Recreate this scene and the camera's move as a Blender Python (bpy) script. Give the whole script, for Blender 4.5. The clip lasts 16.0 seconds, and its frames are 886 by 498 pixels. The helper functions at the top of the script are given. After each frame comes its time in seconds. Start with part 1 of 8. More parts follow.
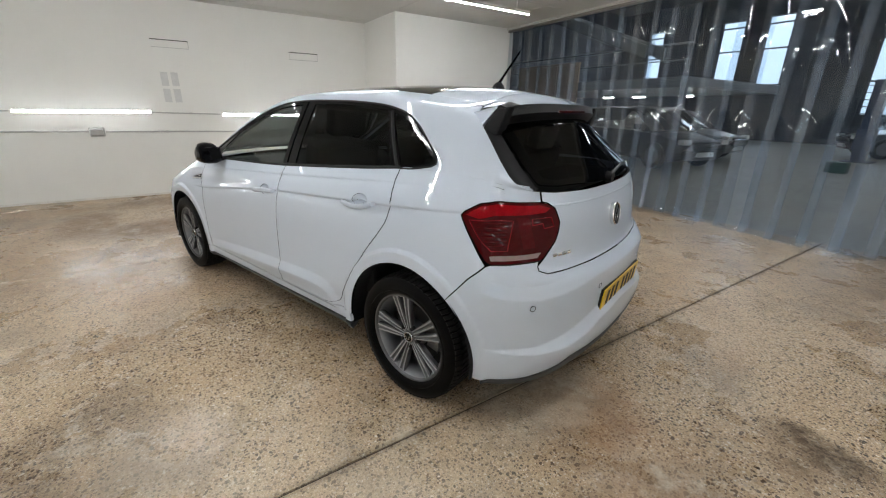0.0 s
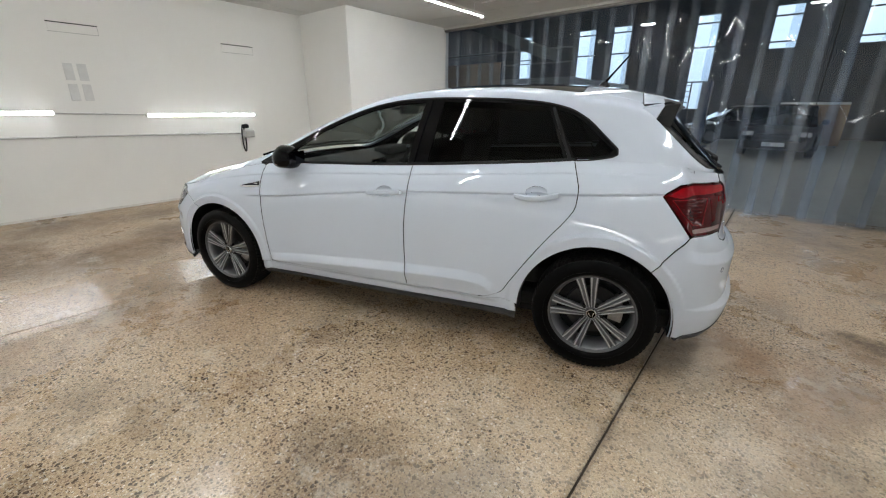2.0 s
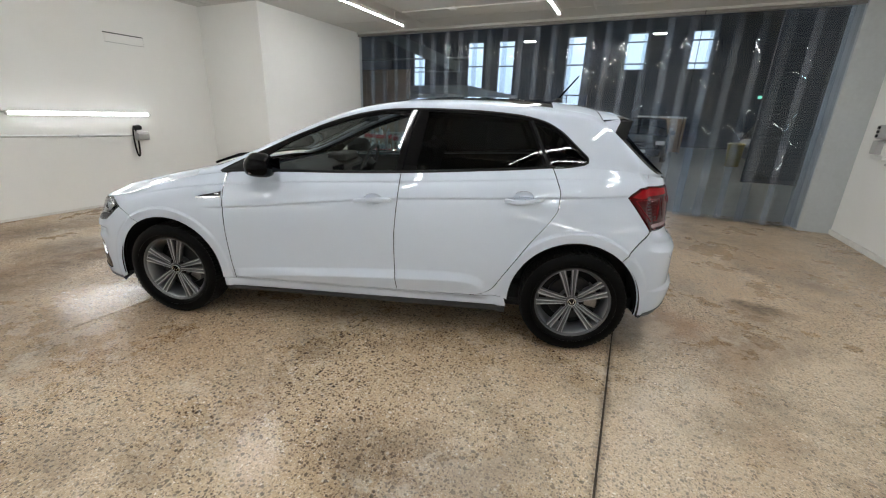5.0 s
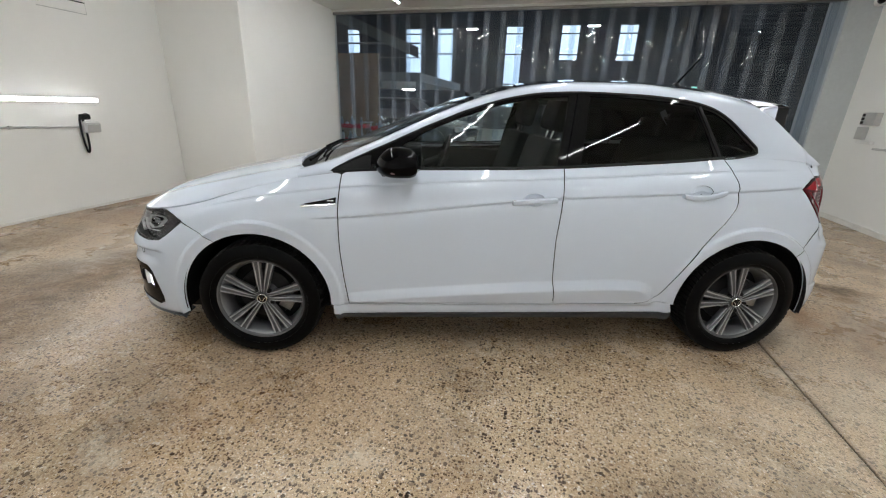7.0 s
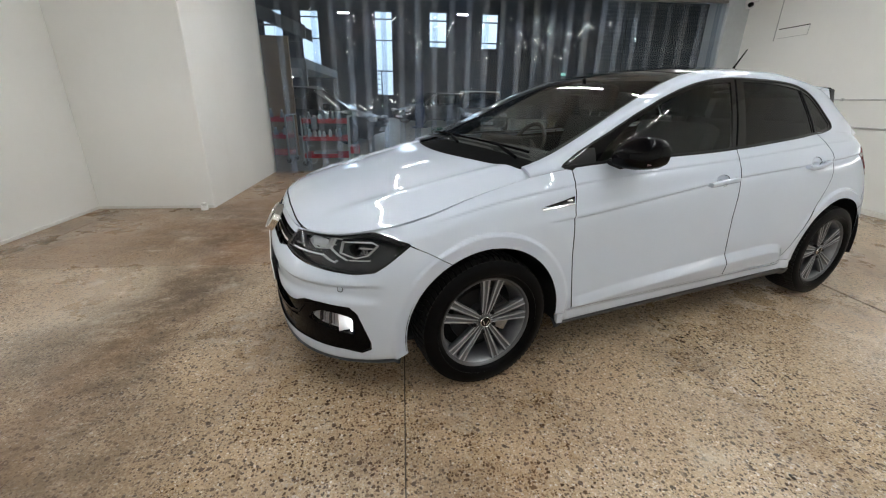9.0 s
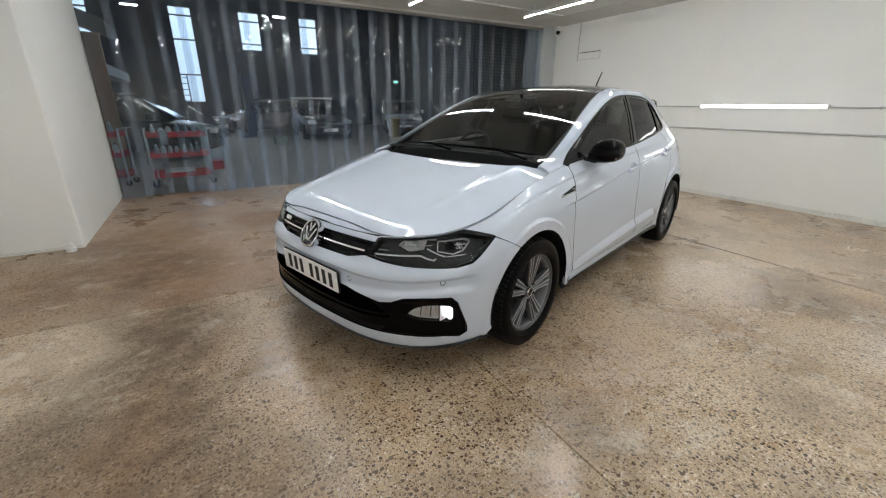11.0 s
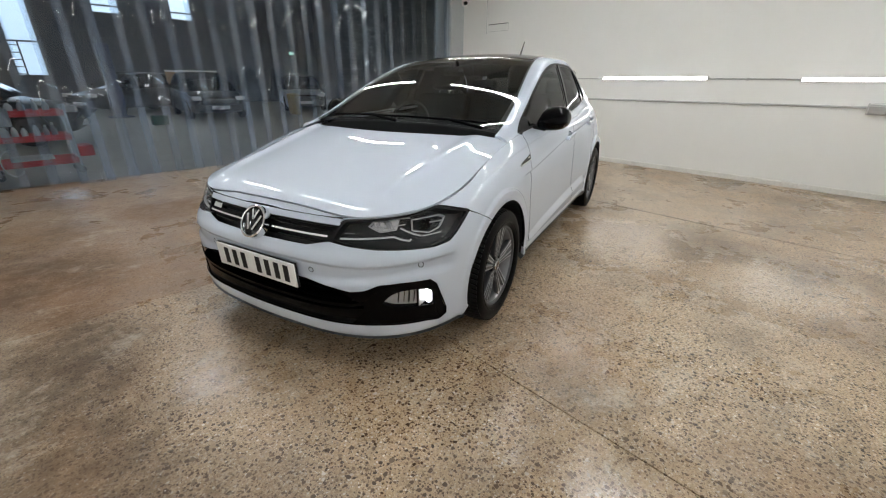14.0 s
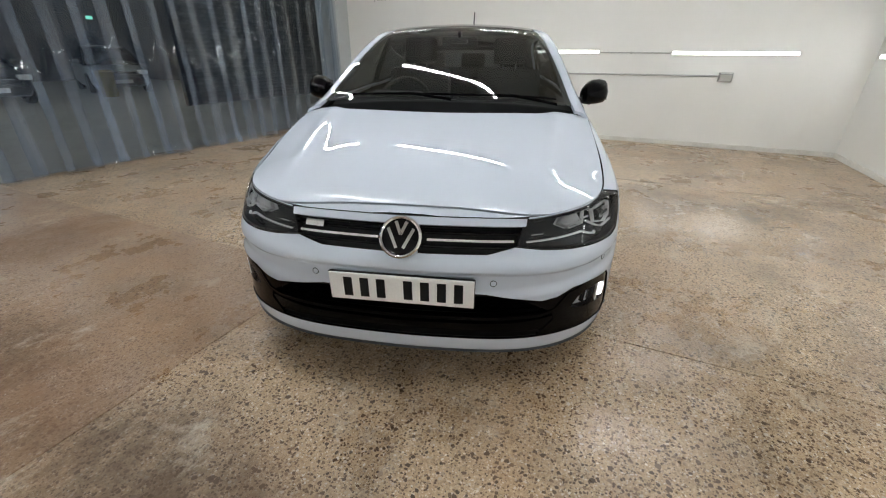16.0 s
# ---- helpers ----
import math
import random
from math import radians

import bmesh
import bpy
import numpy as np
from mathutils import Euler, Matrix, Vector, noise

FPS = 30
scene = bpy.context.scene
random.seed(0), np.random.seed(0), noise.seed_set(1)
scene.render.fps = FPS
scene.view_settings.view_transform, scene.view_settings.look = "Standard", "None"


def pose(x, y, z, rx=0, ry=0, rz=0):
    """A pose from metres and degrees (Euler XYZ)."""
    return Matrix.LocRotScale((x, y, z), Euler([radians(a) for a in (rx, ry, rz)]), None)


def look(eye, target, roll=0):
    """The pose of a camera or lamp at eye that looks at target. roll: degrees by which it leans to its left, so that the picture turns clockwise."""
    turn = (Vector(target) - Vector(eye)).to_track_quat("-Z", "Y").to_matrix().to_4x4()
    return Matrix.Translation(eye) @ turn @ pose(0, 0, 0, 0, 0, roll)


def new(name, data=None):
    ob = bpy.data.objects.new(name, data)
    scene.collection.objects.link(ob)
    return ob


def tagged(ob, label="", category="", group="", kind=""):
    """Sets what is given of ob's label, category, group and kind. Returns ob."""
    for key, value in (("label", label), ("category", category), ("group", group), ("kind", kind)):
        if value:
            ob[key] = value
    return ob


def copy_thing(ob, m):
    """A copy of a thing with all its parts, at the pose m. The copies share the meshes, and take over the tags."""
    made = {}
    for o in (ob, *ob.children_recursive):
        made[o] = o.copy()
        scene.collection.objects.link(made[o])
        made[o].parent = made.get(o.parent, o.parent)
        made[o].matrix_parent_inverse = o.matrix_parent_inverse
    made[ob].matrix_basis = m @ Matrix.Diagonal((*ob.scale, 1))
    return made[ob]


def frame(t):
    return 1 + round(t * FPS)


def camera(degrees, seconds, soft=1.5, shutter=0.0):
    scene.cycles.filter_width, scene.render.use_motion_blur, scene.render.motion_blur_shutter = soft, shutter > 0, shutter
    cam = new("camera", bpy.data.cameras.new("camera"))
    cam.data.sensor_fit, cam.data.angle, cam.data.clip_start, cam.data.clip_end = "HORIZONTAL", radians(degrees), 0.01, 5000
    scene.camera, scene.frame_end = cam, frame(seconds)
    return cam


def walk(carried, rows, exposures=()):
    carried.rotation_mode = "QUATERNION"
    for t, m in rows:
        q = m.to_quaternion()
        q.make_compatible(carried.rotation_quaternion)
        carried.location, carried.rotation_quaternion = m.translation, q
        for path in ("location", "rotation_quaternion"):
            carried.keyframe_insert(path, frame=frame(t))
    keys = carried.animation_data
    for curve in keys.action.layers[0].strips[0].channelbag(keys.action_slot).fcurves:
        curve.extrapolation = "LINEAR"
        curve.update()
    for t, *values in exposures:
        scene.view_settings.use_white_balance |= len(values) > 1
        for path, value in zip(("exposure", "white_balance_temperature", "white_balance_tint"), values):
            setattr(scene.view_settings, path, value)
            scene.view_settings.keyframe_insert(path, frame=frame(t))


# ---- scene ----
cam = camera(95.7, 16.0, soft=1.15)
PATH = [
    (0, (1.17, -1.994, 1.318), (-0.035, -0.538, 0.663), 0.8),
    (0.5, (0.881, -2.185, 1.32), (-0.225, -0.658, 0.654), 0.8),
    (1, (0.605, -2.451, 1.297), (-0.371, -0.842, 0.619), 0.8),
    (1.5, (0.317, -2.663, 1.296), (-0.533, -0.98, 0.629), 0.5),
    (2, (-0.008, -2.823, 1.303), (-0.725, -1.077, 0.643), 0.3),
    (2.5, (-0.252, -3.01, 1.347), (-0.828, -1.206, 0.702), 0.4),
    (3, (-0.363, -3.101, 1.359), (-0.831, -1.262, 0.726), 0.6),
    (3.5, (-0.369, -3.113, 1.362), (-0.757, -1.252, 0.739), 1.0),
    (3.7, (-0.368, -3.116, 1.357), (-0.733, -1.249, 0.738), 1.1),
    (5.8, (-0.841, -2.932, 1.322), (-0.976, -1.044, 0.676), 2.0),
    (6, (-0.975, -2.894, 1.323), (-1.079, -1.005, 0.674), 1.9),
    (6.5, (-1.366, -2.841, 1.31), (-1.362, -0.953, 0.651), 2.0),
    (7, (-1.742, -2.727, 1.267), (-1.628, -0.846, 0.599), 2.1),
    (7.5, (-2.165, -2.583, 1.248), (-1.921, -0.719, 0.567), 2.1),
    (8, (-2.592, -2.468, 1.243), (-2.188, -0.64, 0.539), 1.9),
    (8.5, (-2.989, -2.305, 1.221), (-2.42, -0.524, 0.51), 1.4),
    (8.7, (-3.124, -2.258, 1.225), (-2.497, -0.496, 0.517), 1.2),
    (10.8, (-4.32, -1.827, 1.267), (-2.966, -0.52, 0.589), 0.5),
    (11, (-4.351, -1.832, 1.271), (-2.964, -0.558, 0.598), 0.5),
    (11.5, (-4.373, -1.84, 1.272), (-2.926, -0.632, 0.604), 0.8),
    (12, (-4.369, -1.841, 1.27), (-2.891, -0.671, 0.604), 1.0),
    (12.5, (-4.362, -1.839, 1.271), (-2.865, -0.694, 0.601), 0.9),
    (13, (-4.364, -1.834, 1.27), (-2.845, -0.73, 0.581), 0.9),
    (13.5, (-4.396, -1.768, 1.25), (-2.837, -0.747, 0.526), 0.7),
    (14, (-4.411, -1.538, 1.219), (-2.8, -0.637, 0.451), 0.5),
    (14.5, (-4.458, -1.204, 1.206), (-2.787, -0.464, 0.394), 0.4),
    (15, (-4.572, -0.881, 1.227), (-2.849, -0.312, 0.387), 0.3),
    (15.5, (-4.594, -0.577, 1.209), (-2.83, -0.181, 0.355), 0.4),
    (16, (-4.582, -0.306, 1.204), (-2.793, -0.071, 0.341), 0.5),
]
walk(cam, [(t, look(eye, target, roll)) for t, eye, target, roll in PATH],
     exposures=((0, 1.24), (6, 1.30), (8.5, 1.30), (11, 1.18), (16, 1.25)))

# ---- world and light ----
world = bpy.data.worlds.new("overcast_sky")
scene.world = world
world.use_nodes = True
wn, wl = world.node_tree.nodes, world.node_tree.links
wn.clear()
sky = wn.new("ShaderNodeTexSky")
sky.sky_type = "NISHITA"
sky.sun_disc = False
sky.sun_elevation, sky.sun_rotation = radians(35), radians(160)
bgn = wn.new("ShaderNodeBackground")
bgn.inputs["Strength"].default_value = 0.12
wout = wn.new("ShaderNodeOutputWorld")
wl.new(sky.outputs["Color"], bgn.inputs["Color"])
wl.new(bgn.outputs["Background"], wout.inputs["Surface"])
sun = new("sun", bpy.data.lights.new("sun", "SUN"))
sun.data.energy, sun.data.angle, sun.data.color = 1.0, radians(12), (1.0, 0.96, 0.9)
sun.matrix_world = look((20, 60, 40), (0, 0, 0))
TUBE_POWER, OLD_TUBE_POWER, WALL_POWER, OLD_WALL_POWER, BACK_WALL_POWER = 54.0, 34.0, 15.0, 5.0, 9.0

# ---- materials ----
def node_mat(name):
    m = bpy.data.materials.new(name)
    m.use_nodes = True
    nt = m.node_tree
    return m, nt, nt.nodes["Principled BSDF"]


def ramp(nt, stops, fac=None):
    r = nt.nodes.new("ShaderNodeValToRGB")
    els = r.color_ramp.elements
    els[0].position, els[0].color = stops[0][0], (*stops[0][1], 1)
    els[1].position, els[1].color = stops[-1][0], (*stops[-1][1], 1)
    for p, c in stops[1:-1]:
        e = els.new(p)
        e.color = (*c, 1)
    if fac is not None:
        nt.links.new(fac, r.inputs["Fac"])
    return r.outputs["Color"]


def coords(nt, scale=1.0, kind="Object"):
    tc = nt.nodes.new("ShaderNodeTexCoord")
    mp = nt.nodes.new("ShaderNodeMapping")
    mp.inputs["Scale"].default_value = (scale,) * 3 if not hasattr(scale, "__len__") else scale
    nt.links.new(tc.outputs[kind], mp.inputs["Vector"])
    return mp.outputs["Vector"]


def noise_tex(nt, vec, scale, detail=3.0, rough=0.55):
    n = nt.nodes.new("ShaderNodeTexNoise")
    n.inputs["Scale"].default_value, n.inputs["Detail"].default_value, n.inputs["Roughness"].default_value = scale, detail, rough
    nt.links.new(vec, n.inputs["Vector"])
    return n.outputs["Fac"]


def maths(nt, op, a, b=0.5, clamp=False):
    n = nt.nodes.new("ShaderNodeMath")
    n.operation, n.use_clamp = op, clamp
    for i, v in enumerate((a, b)):
        if isinstance(v, (int, float)):
            n.inputs[i].default_value = v
        else:
            nt.links.new(v, n.inputs[i])
    return n.outputs[0]


def mixc(nt, fac, a, b, blend="MIX"):
    n = nt.nodes.new("ShaderNodeMix")
    n.data_type, n.blend_type = "RGBA", blend
    for sock, v in ((n.inputs[0], fac), (n.inputs[6], a), (n.inputs[7], b)):
        if isinstance(v, (int, float)):
            sock.default_value = v
        elif isinstance(v, tuple):
            sock.default_value = (*v, 1)
        else:
            nt.links.new(v, sock)
    return n.outputs[2]


def bumped(nt, bsdf, height, strength, dist=0.002):
    b = nt.nodes.new("ShaderNodeBump")
    b.inputs["Strength"].default_value, b.inputs["Distance"].default_value = strength, dist
    nt.links.new(height, b.inputs["Height"])
    nt.links.new(b.outputs["Normal"], bsdf.inputs["Normal"])


def simple(name, col, rough=0.5, metal=0.0, coat=0.0, vary=0.06, scale=18.0, bump=0.0, spec=0.5):
    """A plain surface with slight uneven colour, gloss and grain."""
    m, nt, p = node_mat(name)
    v = coords(nt)
    n1, n2 = noise_tex(nt, v, scale, 4), noise_tex(nt, v, scale * 9, 3)
    n = maths(nt, "MULTIPLY", maths(nt, "ADD", n1, n2), 0.5)
    dark, light = tuple(c * (1 - vary) for c in col), tuple(min(1, c * (1 + vary)) for c in col)
    nt.links.new(ramp(nt, ((0.35, dark), (0.65, light)), n), p.inputs["Base Color"])
    nt.links.new(maths(nt, "ADD", maths(nt, "MULTIPLY", n1, 0.12 * rough), rough * 0.94), p.inputs["Roughness"])
    p.inputs["Metallic"].default_value = metal
    p.inputs["Specular IOR Level"].default_value = spec
    if coat:
        p.inputs["Coat Weight"].default_value, p.inputs["Coat Roughness"].default_value = coat, 0.03
    if bump:
        bumped(nt, p, n2, bump)
    return m


def emitter(name, col, strength):
    m, nt, p = node_mat(name)
    p.inputs["Base Color"].default_value = (0.9, 0.9, 0.9, 1)
    p.inputs["Emission Color"].default_value, p.inputs["Emission Strength"].default_value = (*col, 1), strength
    return m


def glass_mat(name, tint, rough=0.0, gloss=1.0, haze=0.0, haze_col=(0.7, 0.75, 0.8), base=0.02, low_haze=0.0):
    """A thin tinted sheet: see-through, with gloss that grows at grazing angles and, where asked, a milky haze."""
    m, nt, p = node_mat(name)
    nt.nodes.remove(p)
    out = nt.nodes["Material Output"]
    tr, gl, mx = nt.nodes.new("ShaderNodeBsdfTransparent"), nt.nodes.new("ShaderNodeBsdfGlossy"), nt.nodes.new("ShaderNodeMixShader")
    fr = nt.nodes.new("ShaderNodeFresnel")
    fr.inputs["IOR"].default_value = 1.5
    tr.inputs["Color"].default_value = (*tint, 1)
    gl.inputs["Roughness"].default_value = rough
    nt.links.new(maths(nt, "ADD", maths(nt, "MULTIPLY", fr.outputs[0], gloss), base, clamp=True), mx.inputs[0])
    body = tr.outputs[0]
    if haze:
        df, mh = nt.nodes.new("ShaderNodeBsdfDiffuse"), nt.nodes.new("ShaderNodeMixShader")
        df.inputs["Color"].default_value = (*haze_col, 1)
        v = coords(nt)
        hz = maths(nt, "MULTIPLY", maths(nt, "ADD", noise_tex(nt, v, 1.7, 4), 0.45), haze)
        if low_haze:
            # haze thickens below 1.25 m: the floor's pale reflection put into the colour
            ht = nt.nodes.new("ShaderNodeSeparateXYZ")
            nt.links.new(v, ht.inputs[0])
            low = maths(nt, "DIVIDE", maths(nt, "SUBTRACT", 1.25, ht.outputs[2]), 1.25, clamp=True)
            hz = maths(nt, "MULTIPLY", hz, maths(nt, "ADD", 1.0, maths(nt, "MULTIPLY", low, low_haze)))
            # some strips are older and cloudier than others
            oi = nt.nodes.new("ShaderNodeObjectInfo")
            hz = maths(nt, "MULTIPLY", hz, maths(nt, "ADD", 0.45, maths(nt, "MULTIPLY", oi.outputs["Random"], 1.2)))
        nt.links.new(hz, mh.inputs[0])
        nt.links.new(tr.outputs[0], mh.inputs[1])
        nt.links.new(df.outputs[0], mh.inputs[2])
        body = mh.outputs[0]
    nt.links.new(body, mx.inputs[1])
    nt.links.new(gl.outputs[0], mx.inputs[2])
    nt.links.new(mx.outputs[0], out.inputs["Surface"])
    return m


def paint_mat(name, col, flake=0.0):
    m, nt, p = node_mat(name)
    v = coords(nt)
    n = noise_tex(nt, v, 2.2, 3)
    nt.links.new(ramp(nt, ((0.3, tuple(c * 0.985 for c in col)), (0.7, col)), n), p.inputs["Base Color"])
    p.inputs["Roughness"].default_value, p.inputs["Specular IOR Level"].default_value = 0.6, 0.0
    p.inputs["Metallic"].default_value = flake
    p.inputs["Coat Weight"].default_value, p.inputs["Coat Roughness"].default_value = 1.0, 0.006
    return m


def floor_mat():
    """Ground and sealed concrete with exposed stones, brown stains, dirt tracks and uneven gloss."""
    m, nt, p = node_mat("exposed_aggregate_concrete")
    v = coords(nt)
    big = noise_tex(nt, v, 0.7, 5, 0.6)
    mid = noise_tex(nt, v, 4.0, 6, 0.7)
    fine_n = noise_tex(nt, v, 95, 4, 0.7)
    base = ramp(nt, ((0.28, (0.335, 0.222, 0.126)), (0.5, (0.515, 0.368, 0.222)), (0.72, (0.66, 0.505, 0.33))), mid)
    base = mixc(nt, 0.5, base, ramp(nt, ((0.3, (0.325, 0.195, 0.102)), (0.5, (0.515, 0.362, 0.214)), (0.70, (0.63, 0.475, 0.305))), big))
    base = mixc(nt, 0.62, base, ramp(nt, ((0.32, (0.23, 0.16, 0.10)), (0.52, (0.52, 0.40, 0.26)), (0.70, (0.88, 0.74, 0.55))), fine_n))
    warp = nt.nodes.new("ShaderNodeVectorMath")
    warp.operation = "MULTIPLY_ADD"
    wnz = nt.nodes.new("ShaderNodeTexNoise")
    wnz.inputs["Scale"].default_value, wnz.inputs["Detail"].default_value = 55, 3
    nt.links.new(v, wnz.inputs["Vector"])
    nt.links.new(wnz.outputs["Color"], warp.inputs[0])
    warp.inputs[1].default_value = (0.016, 0.016, 0)
    nt.links.new(v, warp.inputs[2])

    def stones(scale, keep, cols, size, soft):
        vo = nt.nodes.new("ShaderNodeTexVoronoi")
        vo.voronoi_dimensions = "2D"
        vo.inputs["Scale"].default_value = scale
        nt.links.new(warp.outputs[0], vo.inputs["Vector"])
        sep = nt.nodes.new("ShaderNodeSeparateColor")
        nt.links.new(vo.outputs["Color"], sep.inputs[0])
        there = maths(nt, "LESS_THAN", sep.outputs[0], keep)
        radius = maths(nt, "ADD", maths(nt, "MULTIPLY", sep.outputs[1], size * 0.75), size * 0.25)
        edge = maths(nt, "DIVIDE", maths(nt, "SUBTRACT", radius, vo.outputs["Distance"]), soft, clamp=True)
        return maths(nt, "MULTIPLY", there, edge), ramp(nt, cols, sep.outputs[2])

    relief = fine_n
    shown = ramp(nt, ((0.36, (0.70, 0.70, 0.70)), (0.54, (1, 1, 1))), noise_tex(nt, v, 1.3, 5, 0.65))
    for scale, keep, cols, size, soft in (
            (165, 0.62, ((0.0, (0.12, 0.078, 0.050)), (0.45, (0.38, 0.285, 0.19)), (1.0, (0.84, 0.78, 0.67))), 0.46, 0.045),
            (98, 0.54, ((0.0, (0.040, 0.026, 0.017)), (0.5, (0.115, 0.074, 0.046)), (0.75, (0.32, 0.24, 0.165)), (1.0, (0.88, 0.82, 0.71))), 0.50, 0.04),
            (62, 0.36, ((0.0, (0.024, 0.017, 0.012)), (0.6, (0.090, 0.058, 0.037)), (0.85, (0.21, 0.14, 0.09)), (1.0, (0.80, 0.73, 0.62))), 0.46, 0.035),
            (42, 0.15, ((0.0, (0.022, 0.016, 0.012)), (0.75, (0.090, 0.060, 0.040)), (1.0, (0.40, 0.31, 0.22))), 0.43, 0.03)):
        mask, col = stones(scale, keep, cols, size, soft)
        base = mixc(nt, maths(nt, "MULTIPLY", mask, shown), base, col)

    # stains of their own shapes: (u, v, half-length along u, along v, colour, strength)
    rag = nt.nodes.new("ShaderNodeTexNoise")
    rag.inputs["Scale"].default_value, rag.inputs["Detail"].default_value, rag.inputs["Roughness"].default_value = 2.6, 7, 0.72
    nt.links.new(v, rag.inputs["Vector"])
    bent = nt.nodes.new("ShaderNodeVectorMath")
    bent.operation = "MULTIPLY_ADD"
    nt.links.new(rag.outputs["Color"], bent.inputs[0])
    bent.inputs[1].default_value = (0.55, 0.55, 0)
    nt.links.new(v, bent.inputs[2])

    grit = ramp(nt, ((0.36, (0.42, 0.42, 0.42)), (0.58, (1, 1, 1))), noise_tex(nt, v, 7.0, 7, 0.75))

    def patch(u0, v0, ru, rv):
        mp = nt.nodes.new("ShaderNodeMapping")
        mp.inputs["Location"].default_value = (-(u0 + 0.275) / ru, -(v0 + 0.275) / rv, 0)
        mp.inputs["Scale"].default_value = (1 / ru, 1 / rv, 0)
        nt.links.new(bent.outputs[0], mp.inputs["Vector"])
        ln = nt.nodes.new("ShaderNodeVectorMath")
        ln.operation = "LENGTH"
        nt.links.new(mp.outputs["Vector"], ln.inputs[0])
        return maths(nt, "MULTIPLY", maths(nt, "MULTIPLY", maths(nt, "SUBTRACT", 1.15, ln.outputs["Value"]), 1.6, clamp=True), grit)

    dirty = None
    DIRT, OIL, RUST, PALE = (0.078, 0.055, 0.038), (0.088, 0.064, 0.045), (0.30, 0.155, 0.065), (0.66, 0.58, 0.46)
    for u0, v0, ru, rv, col, k in (
            (-3.97, -0.75, 0.32, 1.35, DIRT, 0.66), (-3.80, -1.95, 0.42, 0.50, DIRT, 0.6), (-4.3, -2.55, 0.75, 0.34, DIRT, 0.6), (-4.0, 0.75, 0.48, 0.62, DIRT, 0.72), (-5.3, -1.6, 0.35, 1.5, DIRT, 0.4), (0.0, -2.36, 0.36, 0.22, OIL, 0.45), (-4.45, -0.5, 0.34, 0.8, PALE, 0.35), (-3.55, 0.25, 0.60, 0.45, RUST, 0.45),
            (-3.1, 2.05, 0.55, 0.45, DIRT, 0.6), (-0.16, -2.04, 0.46, 0.34, OIL, 0.55), (1.50, 0.42, 0.2, 0.18, DIRT, 0.9), (0.86, -0.17, 0.36, 0.32, RUST, 0.7),
            (0.62, -0.30, 0.24, 0.42, PALE, 0.6), (-0.25, -2.70, 0.45, 0.25, OIL, 0.5), (-2.05, -1.75, 0.7, 0.5, RUST, 0.22), (-1.0, -2.5, 0.8, 0.3, PALE, 0.20), (-4.5, 0.75, 0.55, 0.70, DIRT, 0.45), (-4.25, -1.3, 0.50, 0.45, DIRT, 0.40), (1.05, -1.15, 0.75, 0.60, PALE, 0.42), (1.55, -0.45, 0.50, 0.50, PALE, 0.35), (0.15, -1.55, 0.5, 0.45, PALE, 0.25), (0.75, -1.95, 0.7, 0.5, PALE, 0.28), (-4.2, 1.6, 0.60, 0.70, DIRT, 0.45), (-3.95, -0.45, 0.45, 0.55, DIRT, 0.40)):
        spot = maths(nt, "MULTIPLY", patch(u0, v0, ru, rv), k)
        base = mixc(nt, spot, base, col)
        if col is DIRT:
            dirty = spot if dirty is None else maths(nt, "MAXIMUM", dirty, spot)
    # the slab before the car is browner, most of all its half towards the curtain
    sep_uv = nt.nodes.new("ShaderNodeSeparateXYZ")
    nt.links.new(v, sep_uv.inputs[0])
    front = maths(nt, "LESS_THAN", sep_uv.outputs[0], -2.6)
    inner_half = maths(nt, "ADD", maths(nt, "MULTIPLY", maths(nt, "GREATER_THAN", sep_uv.outputs[1], -0.045), 0.33), 0.15)
    base = mixc(nt, maths(nt, "MULTIPLY", front, inner_half), base, (0.20, 0.106, 0.054))
    # dirt packed along the wide joint
    off = maths(nt, "ABSOLUTE", maths(nt, "SUBTRACT", sep_uv.outputs[0], 0.496), 0.0)
    packed = maths(nt, "MULTIPLY", maths(nt, "DIVIDE", maths(nt, "SUBTRACT", 0.032, off), 0.02, clamp=True), grit)
    base = mixc(nt, maths(nt, "MULTIPLY", packed, 0.5), base, DIRT)
    stain = noise_tex(nt, v, 1.1, 7, 0.72)
    base = mixc(nt, ramp(nt, ((0.48, (0, 0, 0)), (0.70, (0.68, 0.68, 0.68))), stain), base, (0.105, 0.074, 0.048))
    rust = noise_tex(nt, coords(nt, (1.3, 0.9, 1)), 0.9, 6, 0.66)
    base = mixc(nt, ramp(nt, ((0.52, (0, 0, 0)), (0.72, (0.34, 0.34, 0.34))), rust), base, (0.36, 0.20, 0.09))
    pale = noise_tex(nt, coords(nt, (1.0, 1.2, 1)), 2.3, 8, 0.78)
    base = mixc(nt, ramp(nt, ((0.56, (0, 0, 0)), (0.70, (0.6, 0.6, 0.6))), pale), base, (0.66, 0.59, 0.48))
    # pale flecks of spilt paint
    fleck = maths(nt, "MULTIPLY", ramp(nt, ((0.70, (0, 0, 0)), (0.73, (1, 1, 1))), noise_tex(nt, v, 60, 3, 0.6)), ramp(nt, ((0.50, (0, 0, 0)), (0.64, (0.8, 0.8, 0.8))), noise_tex(nt, v, 1.6, 4, 0.6)))
    base = mixc(nt, fleck, base, (0.74, 0.72, 0.67))
    base = mixc(nt, 1.0, base, (0.99, 0.985, 1.0), "MULTIPLY")
    nt.links.new(base, p.inputs["Base Color"])
